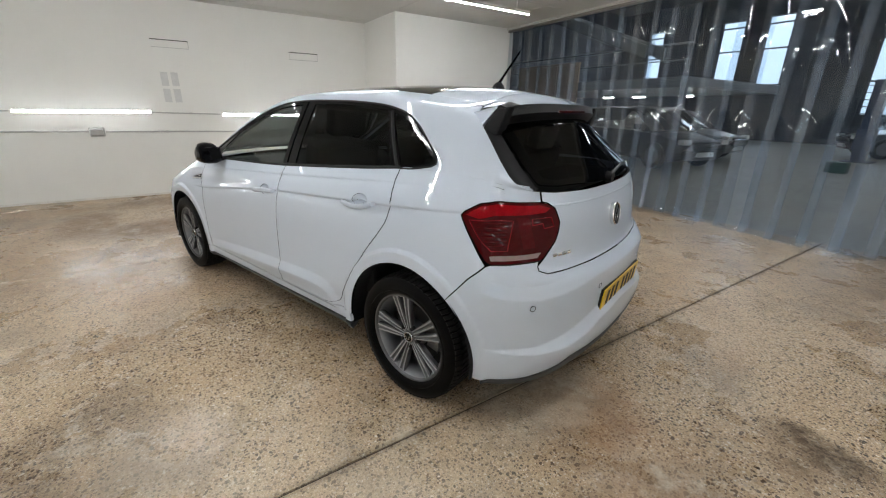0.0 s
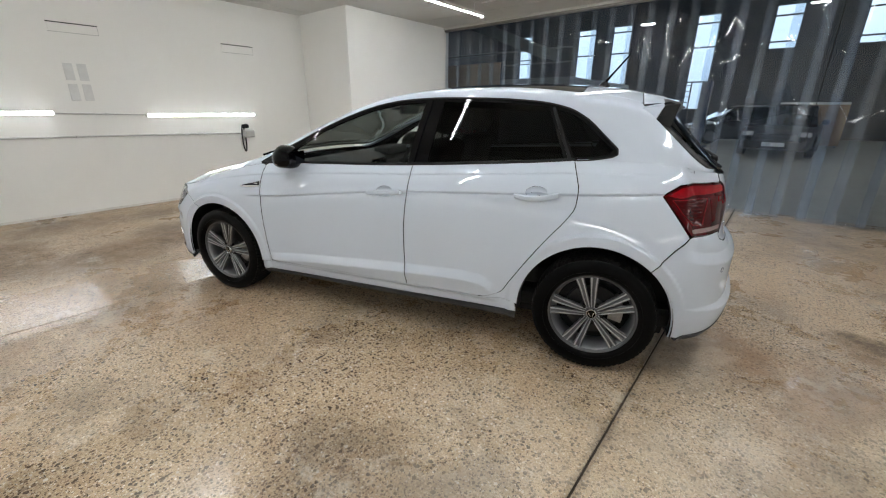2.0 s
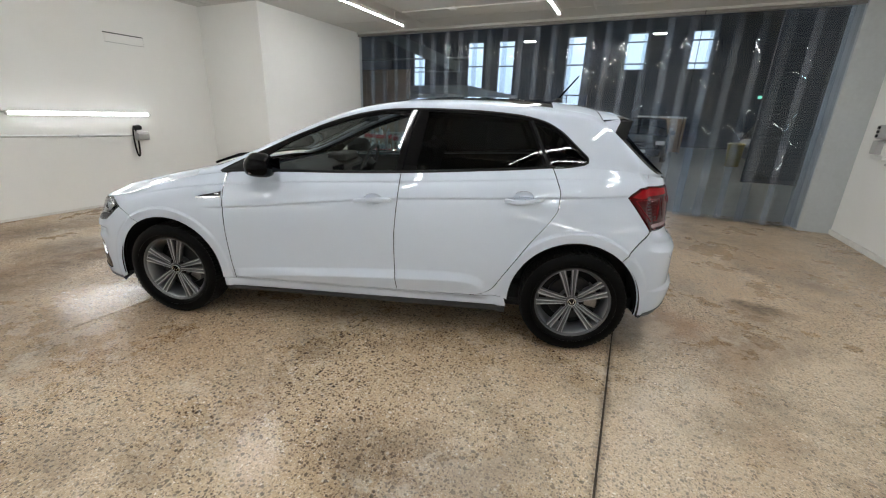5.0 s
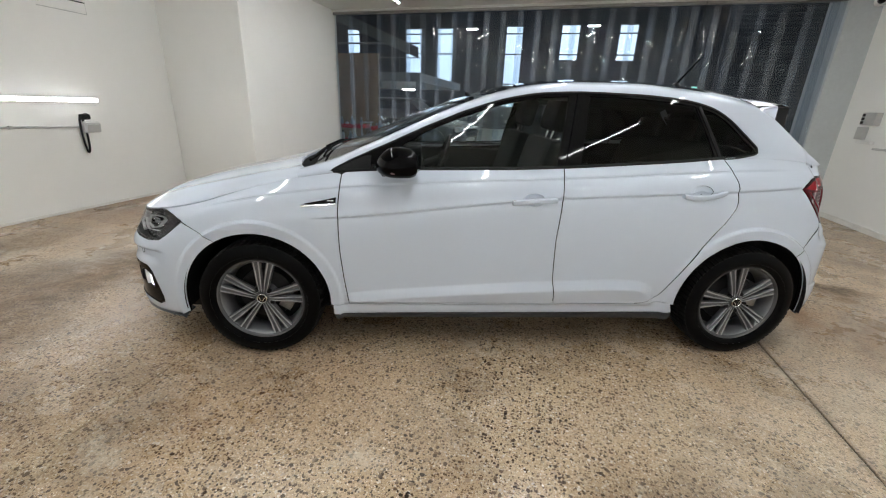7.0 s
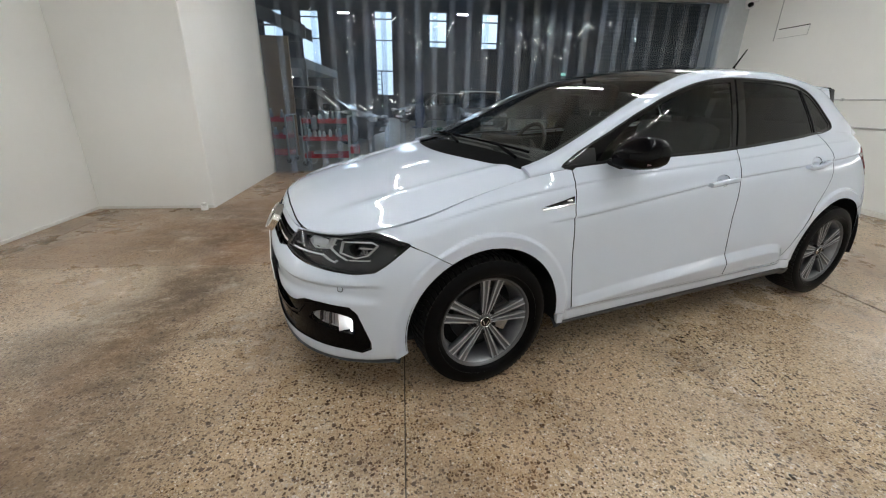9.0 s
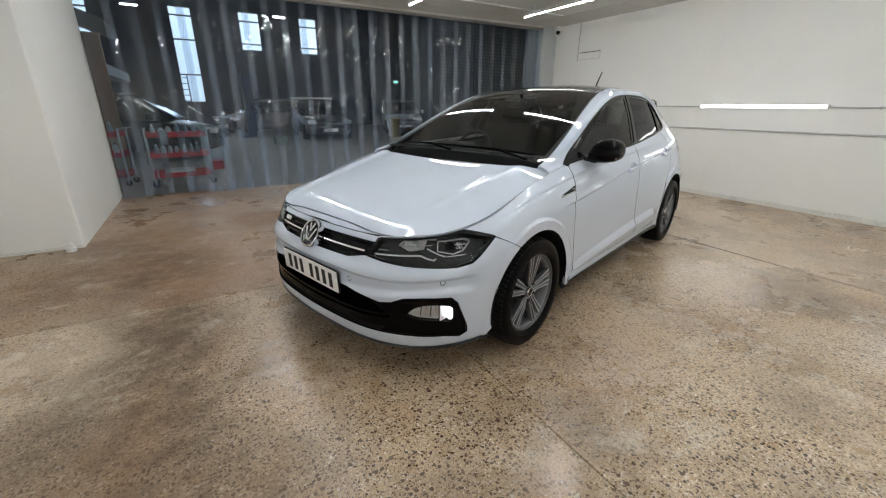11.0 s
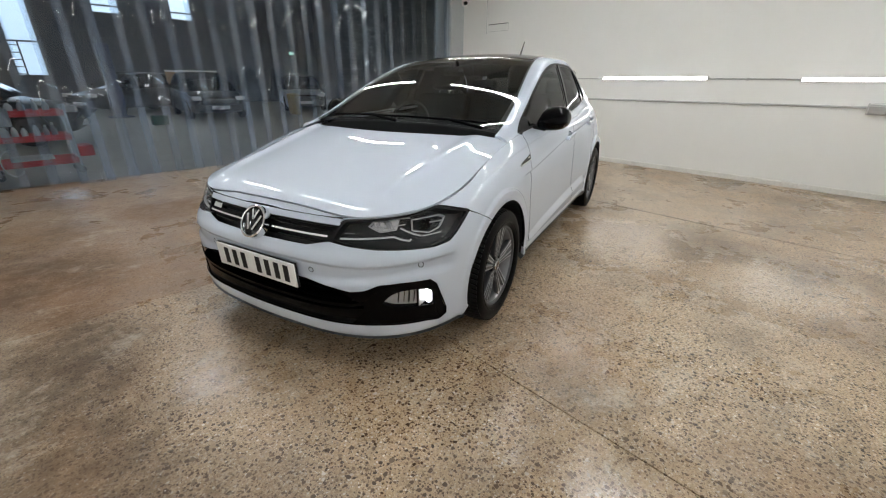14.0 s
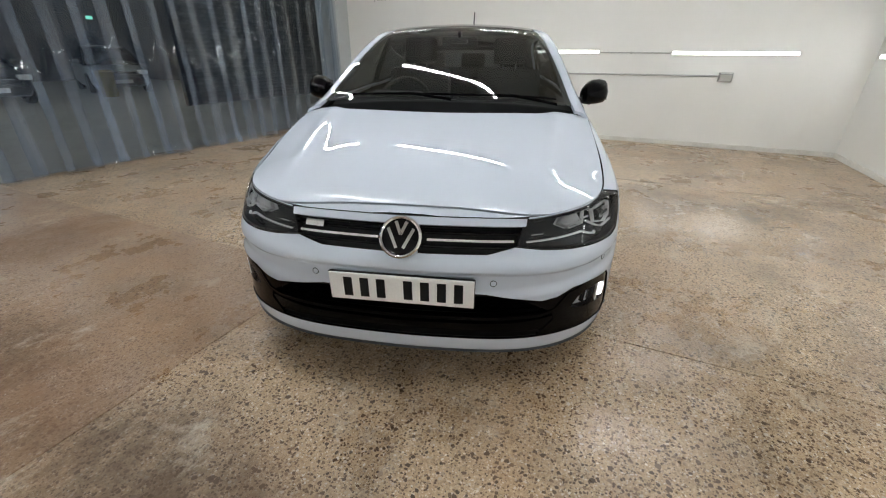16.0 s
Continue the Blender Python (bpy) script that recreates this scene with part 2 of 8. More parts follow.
    rg = ramp(nt, ((0.38, (0.22, 0.22, 0.22)), (0.50, (0.33, 0.33, 0.33)), (0.64, (0.48, 0.48, 0.48))), noise_tex(nt, v, 1.7, 6, 0.7))
    # worn smooth where people walk between the car and the wall
    worn = maths(nt, "MAXIMUM", patch(-0.55, -1.62, 0.60, 0.60), patch(-0.65, -2.55, 0.60, 0.50))
    worn = maths(nt, "MULTIPLY", maths(nt, "MAXIMUM", worn, maths(nt, "MAXIMUM", patch(-2.85, -1.75, 0.40, 0.40), patch(-2.85, -2.50, 0.50, 0.40))), 0.95)
    rg = mixc(nt, worn, rg, (0.085, 0.085, 0.085))
    nt.links.new(mixc(nt, dirty, rg, (0.75, 0.75, 0.75)), p.inputs["Roughness"])
    nt.links.new(maths(nt, "SUBTRACT", 0.5, maths(nt, "MULTIPLY", dirty, 0.35)), p.inputs["Specular IOR Level"])
    hsum = maths(nt, "ADD", relief, maths(nt, "MULTIPLY", noise_tex(nt, v, 9, 4), 1.6))
    bumped(nt, p, hsum, 0.16, 0.003)
    return m


def wall_mat(name, col, rough=0.55):
    m, nt, p = node_mat(name)
    v = coords(nt)
    big, fine, str1 = noise_tex(nt, v, 0.8, 5, 0.6), noise_tex(nt, v, 140, 2), noise_tex(nt, coords(nt, (3, 3, 0.6)), 1.4, 5, 0.65)
    c = ramp(nt, ((0.3, tuple(x * 0.95 for x in col)), (0.7, col)), big)
    c = mixc(nt, ramp(nt, ((0.6, (0, 0, 0)), (0.8, (0.25, 0.25, 0.25))), str1), c, tuple(x * 0.88 for x in col))
    scuff = noise_tex(nt, coords(nt, (1.2, 1.2, 2.5)), 3.1, 7, 0.75)
    c = mixc(nt, ramp(nt, ((0.68, (0, 0, 0)), (0.76, (0.2, 0.2, 0.2))), scuff), c, tuple(x * 0.7 for x in col))
    nt.links.new(c, p.inputs["Base Color"])
    p.inputs["Roughness"].default_value = rough
    bumped(nt, p, maths(nt, "ADD", fine, maths(nt, "MULTIPLY", big, 3)), 0.12, 0.003)
    return m


M_FLOOR = floor_mat()
M_HALLFLOOR = simple("hall_concrete", (0.34, 0.335, 0.30), 0.42, vary=0.16, scale=1.3, bump=0.03, spec=0.3)
M_WALL = wall_mat("white_wall_paint", (0.86, 0.86, 0.835))
M_BLOCK = wall_mat("painted_column", (0.87, 0.87, 0.845))
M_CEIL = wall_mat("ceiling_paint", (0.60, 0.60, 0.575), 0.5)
M_BASE = simple("scuffed_base_strip", (0.74, 0.73, 0.69), 0.6, vary=0.12, scale=6)
M_JOINT = simple("joint_filler", (0.055, 0.042, 0.03), 0.85, vary=0.3)
M_TUBE = emitter("tube_diffuser", (0.97, 0.995, 1.0), TUBE_POWER)
M_WALLTUBE = emitter("wall_tube_diffuser", (0.97, 0.995, 1.0), WALL_POWER)
M_TUBE_OLD = emitter("old_tube_diffuser", (0.97, 0.995, 1.0), OLD_TUBE_POWER)
M_WALLTUBE_BACK = emitter("back_wall_tube_diffuser", (0.97, 0.995, 1.0), BACK_WALL_POWER)
M_WALLTUBE_OLD = emitter("old_wall_tube_diffuser", (0.97, 0.995, 1.0), OLD_WALL_POWER)
M_FIT = simple("white_plastic", (0.78, 0.78, 0.76), 0.4)
M_CONDUIT = simple("grey_conduit", (0.50, 0.50, 0.49), 0.45, vary=0.1)
M_GREYBOX = simple("grey_plastic", (0.46, 0.46, 0.45), 0.45)
M_BLACK = simple("black_plastic", (0.008, 0.008, 0.009), 0.5, vary=0.2, bump=0.05, spec=0.2)
M_GLOSSBLACK = simple("gloss_black", (0.003, 0.003, 0.0035), 0.05, vary=0.1, spec=0.22)
M_PANEL = simple("grey_side_panel", (0.50, 0.53, 0.545), 0.5, vary=0.05, scale=3)
M_STRIP = glass_mat("clear_strip_plastic", (0.82, 0.88, 0.95), 0.012, 1.0, 0.035, (0.42, 0.56, 0.78), low_haze=1.0)
# margins milkier: the brighter reflections in the overlaps put into their haze
M_STRIPEDGE = glass_mat("hazed_strip_edge", (0.80, 0.86, 0.92), 0.02, 1.0, 0.098, (0.49, 0.61, 0.80), low_haze=0.8)
M_MIRROR = simple("dim_mirror_glass", (0.015, 0.0155, 0.017), 0.02, metal=1.0, vary=0.02)
M_PAINT = paint_mat("white_car_paint", (0.555, 0.61, 0.70))
M_SEAM = simple("dark_seam", (0.002, 0.002, 0.0023), 0.8, spec=0.05)
M_TREAD = simple("dusty_tread", (0.012, 0.0118, 0.0115), 0.6, vary=0.3, scale=50, spec=0.15)
M_RUBBER = simple("tyre_rubber", (0.0026, 0.0026, 0.0028), 0.42, vary=0.25, scale=40, bump=0.1, spec=0.07)
M_TRIM = simple("satin_black_trim", (0.0014, 0.0014, 0.0018), 0.06, vary=0.1, spec=0.10)
M_BRAKE = simple("dark_brake_steel", (0.022, 0.022, 0.023), 0.45, metal=0.3, vary=0.2)
M_ALLOY = simple("machined_alloy", (0.36, 0.37, 0.39), 0.30, metal=0.35, vary=0.06, scale=60)
M_ALLOYDARK = simple("dark_alloy", (0.085, 0.088, 0.095), 0.33, metal=0.35, coat=0.2)
M_BARREL = simple("silver_rim_barrel", (0.22, 0.226, 0.24), 0.32, metal=0.5, vary=0.1)
M_CHROME = simple("chrome", (0.82, 0.83, 0.84), 0.08, metal=1.0, vary=0.02)
M_STEEL = simple("brake_steel", (0.32, 0.31, 0.30), 0.4, metal=1.0, vary=0.2)
M_GLASS = glass_mat("clear_car_glass", (0.84, 0.90, 0.87), 0.0, 0.85, base=0.0)
M_DOORGLASS = glass_mat("door_glass", (0.84, 0.90, 0.87), 0.0, 0.85, base=0.0)
M_GLASSDARK = glass_mat("privacy_glass", (0.12, 0.125, 0.125), 0.0, 0.52, base=0.0)
M_LAMPLENS = glass_mat("clear_lamp_lens", (0.95, 0.955, 0.96), 0.0, 0.42, base=0.0)
M_RED = simple("red_lamp", (0.25, 0.002, 0.006), 0.06, vary=0.2, scale=30, spec=0.22)
M_REDDARK = simple("dark_red_lamp", (0.052, 0.0005, 0.0014), 0.05, vary=0.2, scale=30, spec=0.22)
M_REDMID = simple("mid_red_lamp", (0.075, 0.0007, 0.002), 0.06, vary=0.15, scale=40, spec=0.22)
M_REDLINE = simple("bright_red_line", (0.22, 0.006, 0.012), 0.2, spec=0.3)
M_TAILCLEAR = simple("clear_tail_section", (0.24, 0.17, 0.17), 0.12, vary=0.15)
M_LAMPDARK = simple("lamp_housing", (0.028, 0.0295, 0.032), 0.25, vary=0.2, spec=0.3)
M_SILVER = simple("silver_reflector", (0.86, 0.87, 0.89), 0.22, metal=0.35)
M_DRL = emitter("lit_fog_lamp", (0.95, 0.98, 1.0), 1.3)
M_SKIRT = simple("grey_skirt", (0.045, 0.05, 0.055), 0.42, vary=0.1, spec=0.3)
M_PLATEW = simple("white_plate", (0.86, 0.86, 0.85), 0.35, coat=0.4)
M_PLATEY = simple("yellow_plate", (0.80, 0.50, 0.015), 0.35, coat=0.4)
M_SEAT = simple("dark_seat_fabric", (0.012, 0.013, 0.0135), 0.9, vary=0.25, scale=60, bump=0.2, spec=0.08)
M_DASH = simple("dashboard", (0.017, 0.018, 0.018), 0.7, vary=0.15, bump=0.1, spec=0.12)
M_LINER = simple("headliner", (0.05, 0.05, 0.05), 0.9)

# ---- mesh helpers ----
ROOM = pose(0, 0, 0, 0, 0, -17.0)          # the bay stands turned against the car; u along the curtain, v towards it
U_LEFT, U_RIGHT, V_BACK, V_CURTAIN, Z_CEIL = -5.97, 2.98, -4.22, 4.10, 2.78
U_STRIPS, SLANT = 2.62, 0.045              # where the strip curtain ends, and how it runs nearer on the way there


def finish(ob, bm, mat, smooth=False, angle=0.6):
    me = ob.data
    bm.normal_update()
    bm.to_mesh(me)
    bm.free()
    mats = mat if isinstance(mat, (list, tuple)) else [mat]
    for m in mats:
        me.materials.append(m)
    if smooth:
        me.shade_smooth()
        me.set_sharp_from_angle(angle=angle)
    return ob


def part(name, bm, mat, parent=None, label="", smooth=True):
    ob = new(name, bpy.data.meshes.new(name))
    finish(ob, bm, mat, smooth)
    if parent is not None:
        ob.parent = parent
    if label:
        ob["label"] = label
    return ob


def thing(name, m, label, category, group=""):
    ob = new(name)
    ob.empty_display_size = 0.2
    ob.matrix_world = m
    return tagged(ob, label, category, group)


def solo(name, bm, mat, m, label, category, group="", smooth=True):
    ob = new(name, bpy.data.meshes.new(name))
    finish(ob, bm, mat, smooth)
    ob.matrix_world = m
    return tagged(ob, label, category, group)


def structure(name, bm, mat, label="", m=ROOM, smooth=False):
    ob = new(name, bpy.data.meshes.new(name))
    finish(ob, bm, mat, smooth)
    ob.matrix_world = m
    return tagged(ob, label, kind="structure")


def box(bm, lo, hi, bevel=0.0, seg=1):
    vs = [bm.verts.new((x, y, z)) for x in (lo[0], hi[0]) for y in (lo[1], hi[1]) for z in (lo[2], hi[2])]
    fs = [bm.faces.new([vs[i] for i in f]) for f in ((0, 1, 3, 2), (4, 6, 7, 5), (0, 4, 5, 1), (2, 3, 7, 6), (0, 2, 6, 4), (1, 5, 7, 3))]
    if bevel:
        es = list({e for f in fs for e in f.edges})
        bmesh.ops.bevel(bm, geom=es, offset=bevel, segments=seg, affect="EDGES", profile=0.6)
    return bm


def boxed(lo, hi, bevel=0.0, seg=1):
    return box(bmesh.new(), lo, hi, bevel, seg)


def sweep(bm, pts, r, seg=8, closed=False, caps=True):
    """A round bar along a line of points."""
    pts = [Vector(p) for p in pts]
    n, rings, up = len(pts), [], Vector((0, 0, 1))
    for i, p in enumerate(pts):
        a = pts[(i - 1) % n] if closed or i else p
        b = pts[(i + 1) % n] if closed or i < n - 1 else p
        t = (b - a).normalized()
        if abs(t.dot(up)) > 0.95:
            up = Vector((1, 0, 0)) if abs(t.x) < 0.9 else Vector((0, 1, 0))
        s = t.cross(up).normalized()
        w = s.cross(t)
        up = w
        rr = r[i] if isinstance(r, (list, tuple)) else r
        rings.append([bm.verts.new(p + (s * math.cos(k * math.tau / seg) + w * math.sin(k * math.tau / seg)) * rr) for k in range(seg)])
    for i in range(n if closed else n - 1):
        a, b = rings[i], rings[(i + 1) % n]
        for k in range(seg):
            bm.faces.new((a[k], a[(k + 1) % seg], b[(k + 1) % seg], b[k]))
    if caps and not closed:
        bm.faces.new(rings[0][::-1])
        bm.faces.new(rings[-1])
    return bm


def lathe(bm, profile, seg=48, axis="Y", centre=(0, 0, 0)):
    """Turns a profile of (radius, height) round an axis."""
    rings = []
    for r, h in profile:
        ring = []
        for k in range(seg):
            a = k * math.tau / seg
            c, s = r * math.cos(a), r * math.sin(a)
            p = {"Y": (c, h, s), "Z": (c, s, h), "X": (h, c, s)}[axis]
            ring.append(bm.verts.new(Vector(p) + Vector(centre)))
        rings.append(ring)
    for a, b in zip(rings, rings[1:]):
        for k in range(seg):
            bm.faces.new((a[k], a[(k + 1) % seg], b[(k + 1) % seg], b[k]))
    return bm


def loft(bm, rings, closed=True, caps=True):
    vs = [[bm.verts.new(p) for p in ring] for ring in rings]
    n = len(vs[0])
    for a, b in zip(vs, vs[1:]):
        for k in range(n if closed else n - 1):
            bm.faces.new((a[k], a[(k + 1) % n], b[(k + 1) % n], b[k]))
    if caps:
        bm.faces.new(vs[0][::-1])
        bm.faces.new(vs[-1])
    return bm


def prism(bm, outline, y0, y1, plane="XZ"):
    """A plate with that outline between two depths."""
    def at(a, b, d):
        return {"XZ": (a, d, b), "YZ": (d, a, b), "XY": (a, b, d)}[plane]
    lo, hi = [bm.verts.new(at(a, b, y0)) for a, b in outline], [bm.verts.new(at(a, b, y1)) for a, b in outline]
    n = len(outline)
    bm.faces.new(lo)
    bm.faces.new(hi[::-1])
    for i in range(n):
        bm.faces.new((lo[i], hi[i], hi[(i + 1) % n], lo[(i + 1) % n]))
    bmesh.ops.recalc_face_normals(bm, faces=bm.faces)
    return bm


def at_room(u, v, z=0.0, turn=0.0):
    return ROOM @ pose(u, v, z, 0, 0, turn)


def slanted(bm):
    """Shears what runs along the strip curtain to the curtain's line."""
    for q in bm.verts:
        q.co.y -= SLANT * (q.co.x + 4.72)
    return bm


# ---- the bay: floor, walls, ceiling ----
structure("wall_left", boxed((U_LEFT - 0.2, V_BACK - 0.2, -0.1), (U_LEFT, V_CURTAIN + 0.1, 3.0)), M_WALL, "white painted wall with marks and scuffs")
structure("wall_right", boxed((U_RIGHT, V_BACK - 0.2, -0.1), (U_RIGHT + 0.2, V_CURTAIN + 0.1, 3.0)), M_WALL, "white painted wall with marks and scuffs")
structure("wall_back", boxed((U_LEFT, V_BACK - 0.2, -0.1), (U_RIGHT, V_BACK, 3.0)), M_WALL, "plain white painted wall")
structure("column_block", boxed((U_LEFT, 1.70, -0.1), (-4.72, V_CURTAIN + 0.1, Z_CEIL), 0.012, 2), M_BLOCK, "white boxed-in column beside the strip curtain")
structure("side_pier", boxed((U_STRIPS + 0.004, 3.72, -0.1), (U_RIGHT, V_CURTAIN + 0.09, Z_CEIL), 0.006, 2), M_PANEL, "grey boxed pier between strip curtain and wall")
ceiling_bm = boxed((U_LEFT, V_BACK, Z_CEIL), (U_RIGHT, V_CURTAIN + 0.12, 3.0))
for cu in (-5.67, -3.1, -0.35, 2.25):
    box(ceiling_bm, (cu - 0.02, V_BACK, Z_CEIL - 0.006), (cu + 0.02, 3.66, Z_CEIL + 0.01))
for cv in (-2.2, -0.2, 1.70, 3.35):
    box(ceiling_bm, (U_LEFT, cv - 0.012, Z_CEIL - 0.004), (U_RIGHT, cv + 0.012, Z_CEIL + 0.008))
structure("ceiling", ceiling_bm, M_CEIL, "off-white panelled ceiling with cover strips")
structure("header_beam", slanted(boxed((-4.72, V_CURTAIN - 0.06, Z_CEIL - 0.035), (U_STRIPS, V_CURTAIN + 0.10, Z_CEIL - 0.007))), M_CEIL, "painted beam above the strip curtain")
for nm, lo, hi in (("baseboard_left", (U_LEFT, V_BACK, 0), (U_LEFT + 0.012, 1.70, 0.03)),
                   ("baseboard_right", (U_RIGHT - 0.022, V_BACK, 0), (U_RIGHT, 3.72, 0.065)),
                   ("baseboard_back", (U_LEFT + 0.012, V_BACK, 0), (U_RIGHT - 0.022, V_BACK + 0.022, 0.065)),
                   ("baseboard_column", (U_LEFT + 0.012, 1.69, 0), (-4.72, 1.70, 0.03))):
    structure(nm, boxed(lo, hi, 0.006, 2), M_BASE, "pale strip with scuffs at the foot of the wall")

# slabs of the floor with open joints between them, over a dark bed
floor_bed = structure("floor", boxed((-18, -4.5, -0.30), (14, 25, -0.007)), M_JOINT, "worn exposed-aggregate concrete floor with joints")
JOINTS = (-5.68, -2.556, 0.496, 3.54)
edges_u = (U_LEFT - 0.3, *JOINTS, U_RIGHT + 0.8)
for a, b in zip(edges_u, edges_u[1:]):
    # the slab before the car is cast in two lengths with a hairline joint
    spans = ((-4.4, -0.0465), (-0.0435, 4.16)) if a == -5.68 else ((-4.4, 4.16),)
    for v0, v1 in spans:
        ga, gb = (0.0048 if k == 0.496 else 0.0022 for k in (a, b))
        part("slab", boxed((a + ga, v0, -0.2), (b - gb, v1, 0.0), 0.004, 2), M_FLOOR, floor_bed, smooth=False)
structure("floor_hall", boxed((-17.9, 4.165, -0.2), (13.9, 24.9, 0.0), 0.004, 2), M_HALLFLOOR, "smooth dull grey concrete floor of the workshop")


# ---- lamps ----
def batten(m, length, group, glow=None, depth=0.022, half=0.019):
    lamp = thing("batten_light", m, "lit white tube lamp batten with frosted diffuser", "light", group)
    part("housing", boxed((-length / 2, -0.0075, -0.024), (length / 2, 0.03, 0.024), 0.004), M_FIT, lamp, "white metal housing")
    bm = bmesh.new()
    prof = [(half * math.sin(a), -0.008 - depth * math.cos(a)) for a in [math.pi * (k / 10 - 0.5) * 0.98 for k in range(11)]]
    loft(bm, [[(x, y, z) for z, y in prof] for x in [-length / 2 + 0.012, length / 2 - 0.012]])
    bmesh.ops.recalc_face_normals(bm, faces=bm.faces)
    part("diffuser", bm, glow or M_TUBE, lamp, "glowing frosted diffuser")
    for s in (-1, 1):
        x0, x1 = sorted((s * (length / 2 - 0.012), s * (length / 2 + 0.006)))
        part("end_cap", boxed((x0, -0.032, -0.024), (x1, 0.028, 0.024), 0.005), M_FIT, lamp)
    return lamp


def on_wall_left(v, z):
    return ROOM @ pose(U_LEFT + 0.03, v, z, 0, 0, 90)


def on_wall_right(v, z):
    return ROOM @ pose(U_RIGHT - 0.03, v, z, 0, 0, -90)


for v, z in ((-2.50, 1.233), (-0.075, 1.198)):
    batten(on_wall_left(v, z), 1.5, "tube lamps on the walls", M_WALLTUBE, 0.010)
for v, z in ((-2.69, 1.282), (-0.20, 1.296)):
    batten(on_wall_right(v, z), 1.5, "tube lamps on the walls", M_WALLTUBE_OLD, 0.010)
for u in (-4.9, -2.4, 0.1, 2.0):
    batten(ROOM @ pose(u, V_BACK + 0.03, 1.25, 0, 0, 180), 1.5, "tube lamps on the walls", M_WALLTUBE_BACK, 0.010)
Z_LAMP = 2.64
for u, shift, glow in ((-3.12, 0.0, M_TUBE), (-0.72, -0.1, M_TUBE), (1.22, -0.35, M_TUBE_OLD)):
    for v in (2.25, 0.02, -2.20):
        lamp = batten(ROOM @ Matrix.Translation((u, v + shift, Z_LAMP)) @ pose(0, 0, 0, 0, 0, 90) @ pose(0, 0, 0, 90, 0, 0), 1.56, "tube lamps on the ceiling", glow, depth=0.009, half=0.0145)
        for x in (-0.55, 0.55):
            part("hanger", boxed((x - 0.005, 0.03, -0.005), (x + 0.005, Z_CEIL - Z_LAMP, 0.005)), M_FIT, lamp)

# ---- conduits, boxes and vents on the walls ----
def conduit(name, pts, r, label):
    return solo(name, sweep(bmesh.new(), pts, r, 8), M_CONDUIT, ROOM, label, "conduit")


UL, UR = U_LEFT + 0.014, U_RIGHT - 0.014
conduit("cable_conduit", [(UL, V_BACK + 0.02, 1.235), (UL, -3.27, 1.235)], 0.009, "thin grey conduit between wall lamps")
conduit("cable_conduit", [(UL, -1.74, 1.228), (UL, -0.84, 1.207)], 0.009, "thin grey conduit between wall lamps")
conduit("cable_conduit", [(UR, -1.93, 1.284), (UR, -0.96, 1.290)], 0.009, "thin grey conduit between wall lamps")
conduit("cable_conduit", [(UR, 0.56, 1.293), (UR, 2.9, 1.295)], 0.009, "thin grey conduit between wall lamps")
conduit("power_conduit", [(UL, V_BACK + 0.02, 0.985), (UL, -2.53, 0.965)], 0.011, "thin grey power conduit along the white wall")
conduit("power_conduit", [(UL, -2.34, 0.962), (UL, -1.0, 0.945), (UL, 0.44, 0.915)], 0.011, "thin grey power conduit along the white wall")
conduit("power_conduit", [(UR, -2.59, 0.993), (UR, -0.5, 0.985), (UR, 3.0, 0.965)], 0.013, "pale power conduit along the white wall")
conduit("power_conduit", [(UR, 3.09, Z_CEIL), (UR, 3.09, 2.10)], 0.007, "thin drop wire on the white wall")


def clips(side, line):
    for v, z in line:
        u = UL if side < 0 else UR
        solo("conduit_clip", boxed((u - 0.014, v - 0.012, z - 0.016), (u + 0.014, v + 0.012, z + 0.016), 0.003), M_CONDUIT, ROOM, "small grey saddle clip on a conduit", "clip", "conduit clips")


clips(-1, ((-3.1, 0.976), (-1.6, 0.953), (-0.2, 0.929), (-1.25, 1.217)))
clips(1, ((-1.2, 0.988), (0.9, 0.977), (2.2, 0.97), (-1.4, 1.287), (1.8, 1.294)))


def socket_box(m, label):
    b = thing("socket_box", m, label, "socket")
    part("body", boxed((-0.085, -0.062, -0.062), (0.085, 0.0, 0.062), 0.012, 3), M_GREYBOX, b, "grey weatherproof body")
    bm = bmesh.new()
    loft(bm, [[(-0.08, -0.062, 0.05), (0.08, -0.062, 0.05), (0.08, -0.062, -0.05), (-0.08, -0.062, -0.05)],
              [(-0.07, -0.092, 0.028), (0.07, -0.092, 0.028), (0.07, -0.082, -0.044), (-0.07, -0.082, -0.044)]])
    bmesh.ops.recalc_face_normals(bm, faces=bm.faces)
    part("cover", bm, M_GREYBOX, b, "hinged grey cover", smooth=False)
    part("hinge", sweep(bmesh.new(), [(-0.07, -0.068, 0.053), (0.07, -0.068, 0.053)], 0.007), M_FIT, b)
    return b


socket_box(ROOM @ pose(U_LEFT, -2.435, 0.960, 0, 0, 90), "grey weatherproof socket box on the white wall")
socket_box(ROOM @ pose(U_LEFT, 0.535, 0.912, 0, 0, 90), "grey weatherproof socket box with a plug in it")
socket_box(ROOM @ pose(U_RIGHT, -2.68, 0.980, 0, 0, -90), "grey weatherproof socket box at the conduit's end")
